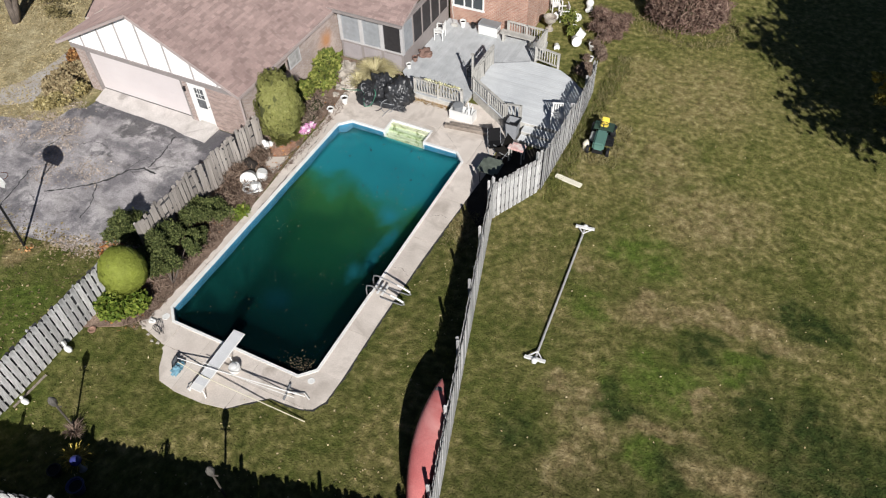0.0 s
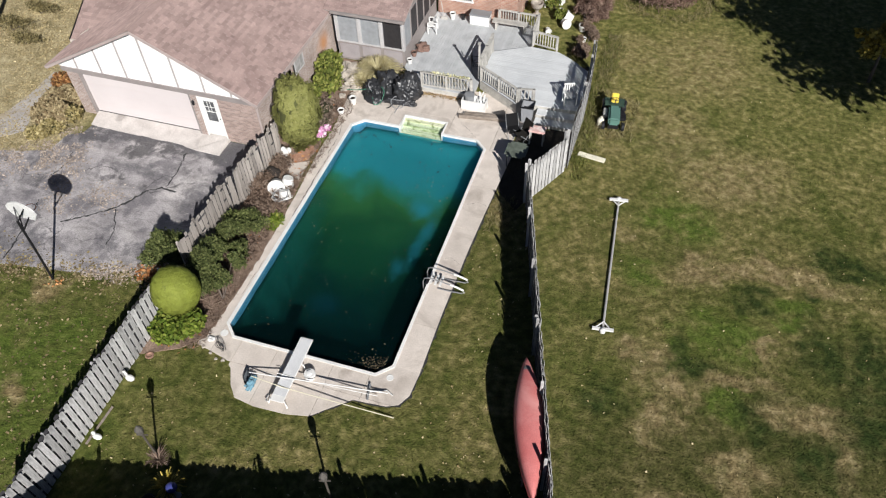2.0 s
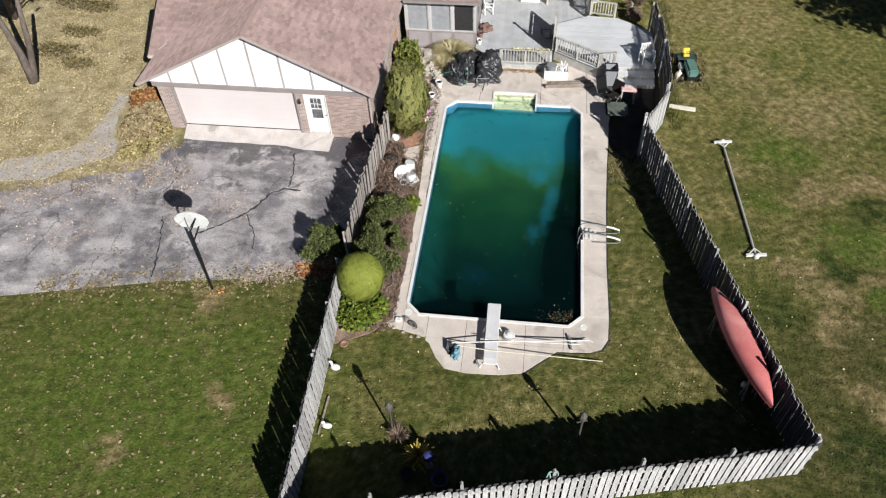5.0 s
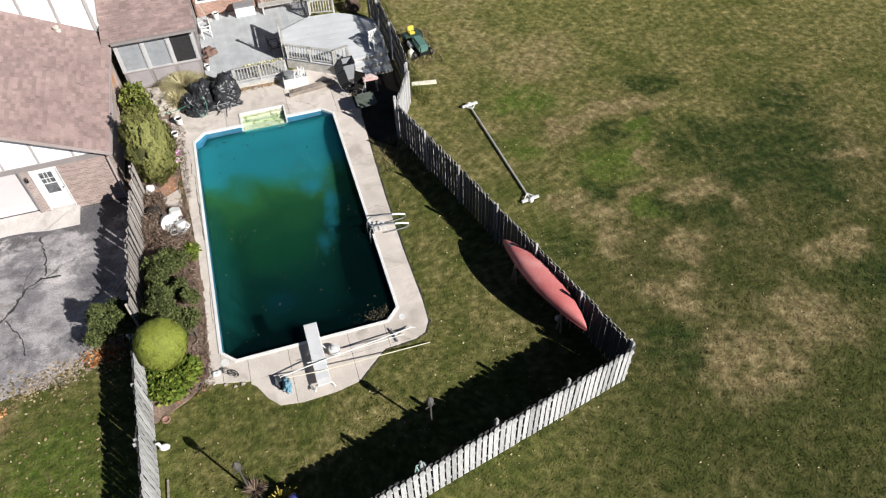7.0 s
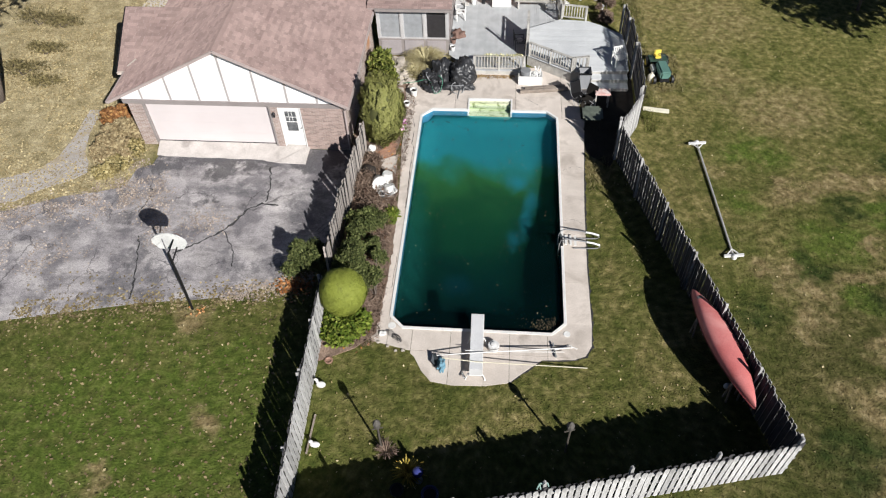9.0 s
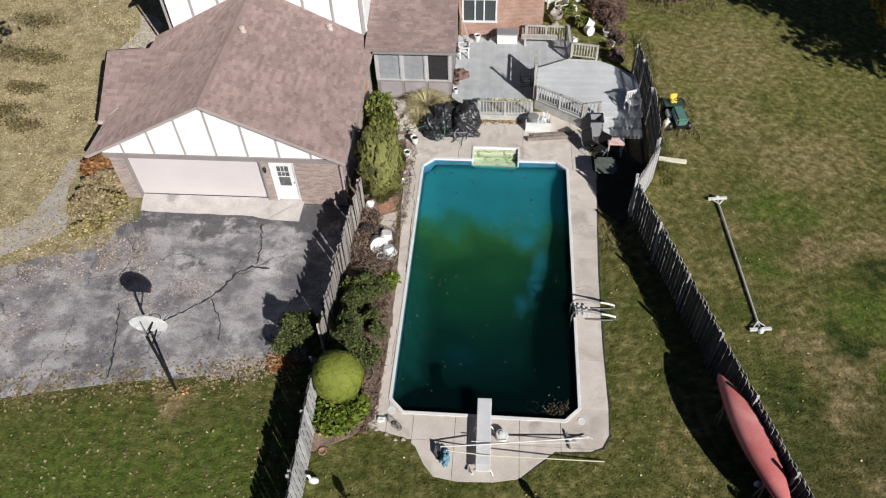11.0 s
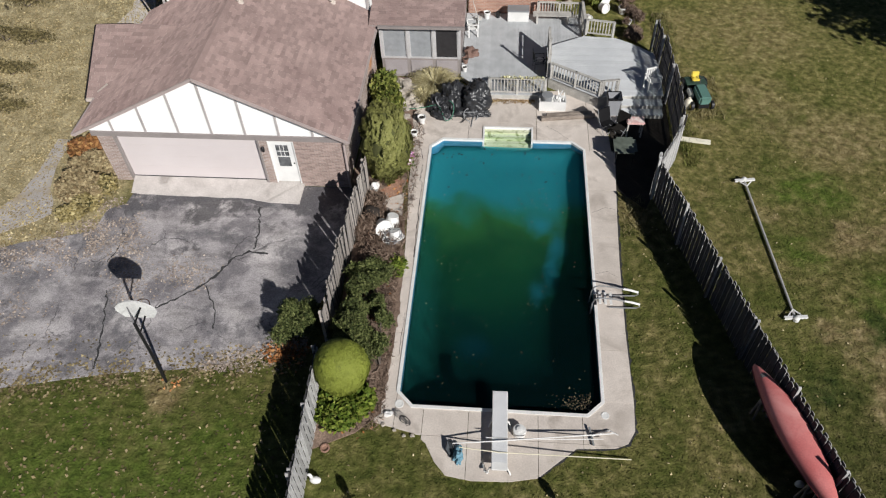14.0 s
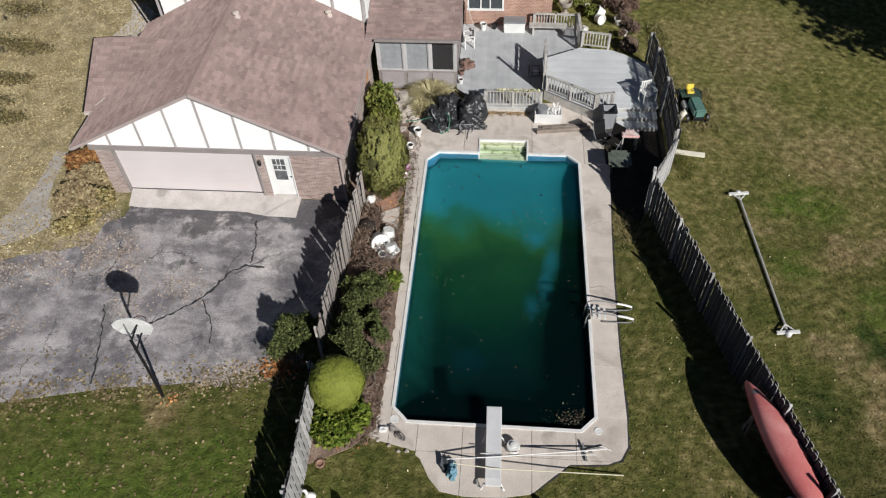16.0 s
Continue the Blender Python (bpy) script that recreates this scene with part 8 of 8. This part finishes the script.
def lawn_points(n, x0, x1, y0, y1, clear):
    p = np.stack([RNG.uniform(x0, x1, n), RNG.uniform(y0, y1, n), np.full(n, -0.035)], 1)
    keep = np.ones(n, bool)
    for poly in clear:
        q = np.array(poly)
        hit = np.zeros(n, bool)
        for (ax_, ay_), (bx_, by_) in zip(q, np.roll(q, -1, 0)):
            c = ((ay_ > p[:, 1]) != (by_ > p[:, 1])) & (p[:, 0] < (bx_ - ax_) * (p[:, 1] - ay_) / (by_ - ay_ + 1e-12) + ax_)
            hit ^= c
        keep &= ~hit
    return p[keep]


YARD = [SOUTH, EAST, WEST, NORTH, POOL, BED, DRIVE, HOUSE_PLAN, LOWER, UPPER, SHADE_STRIP, [(-1.2, 12), (1.2, 12), (1.2, 14), (-1.2, 14)]]
sward = lawn_points(380000, -32, 36, -20, 34, YARD)
edge = np.minimum.reduce([sward[:, 0] + 32, 36 - sward[:, 0], sward[:, 1] + 20, 34 - sward[:, 1]]) / 9
sward = sward[RNG.random(len(sward)) < edge]
blades("grass", "short patchy mown grass", sward, 0.045, 0.045, M_BLADE, 1.2)
def ring_share(x, y):
    return math.exp(-((math.hypot((x - 9.2) / 2.2, (y - 26.1) / 1.9) - 1) / 0.16) ** 2)
pts = scatter(1500, 6.2, 12.2, 23.4, 29, (), -0.03, ring_share)
blades("rough_grass", "rough tan grass round the twiggy bush", pts, 0.16, 0.035, leaf_material("rough dry grass", (0.11, 0.10, 0.04), (0.19, 0.16, 0.075), (0.28, 0.235, 0.125)), 0.8)
pts = [p for p in scatter(2600, 6.6, 8.2, 12.8, 22, (), -0.03, lambda x, y: math.exp(-((x - 7.0) / 0.5) ** 2)) if p[0] > 6.8] + scatter(900, 7.2, 9.0, 13.9, 16.8, (), -0.03) + scatter(350, 4.25, 5.2, 7.2, 9.2, (), -0.03, lambda x, y: 0.5)
blades("tall_grass", "uncut tan grass along the fence", pts, 0.18, 0.03, leaf_material("uncut dry grass", (0.11, 0.105, 0.04), (0.18, 0.155, 0.07), (0.27, 0.23, 0.12)), 0.8)
pts = [p for p in scatter(4200, 6.75, 8.0, 11.0, 21.5, (), -0.03, lambda x, y: math.exp(-((x - 6.95) / 0.45) ** 2) * max(0.15, 0.6 + noise.noise((x * 1.2, y * 0.9, 8.0)))) if p[1] > 12.0 or p[0] > 6.95]
blades("fringe_grass", "uncut yellow-green grass along the fence foot", pts, 0.15, 0.032, leaf_material("uncut green grass", (0.06, 0.072, 0.016), (0.125, 0.135, 0.032), (0.21, 0.20, 0.065)), 0.7)
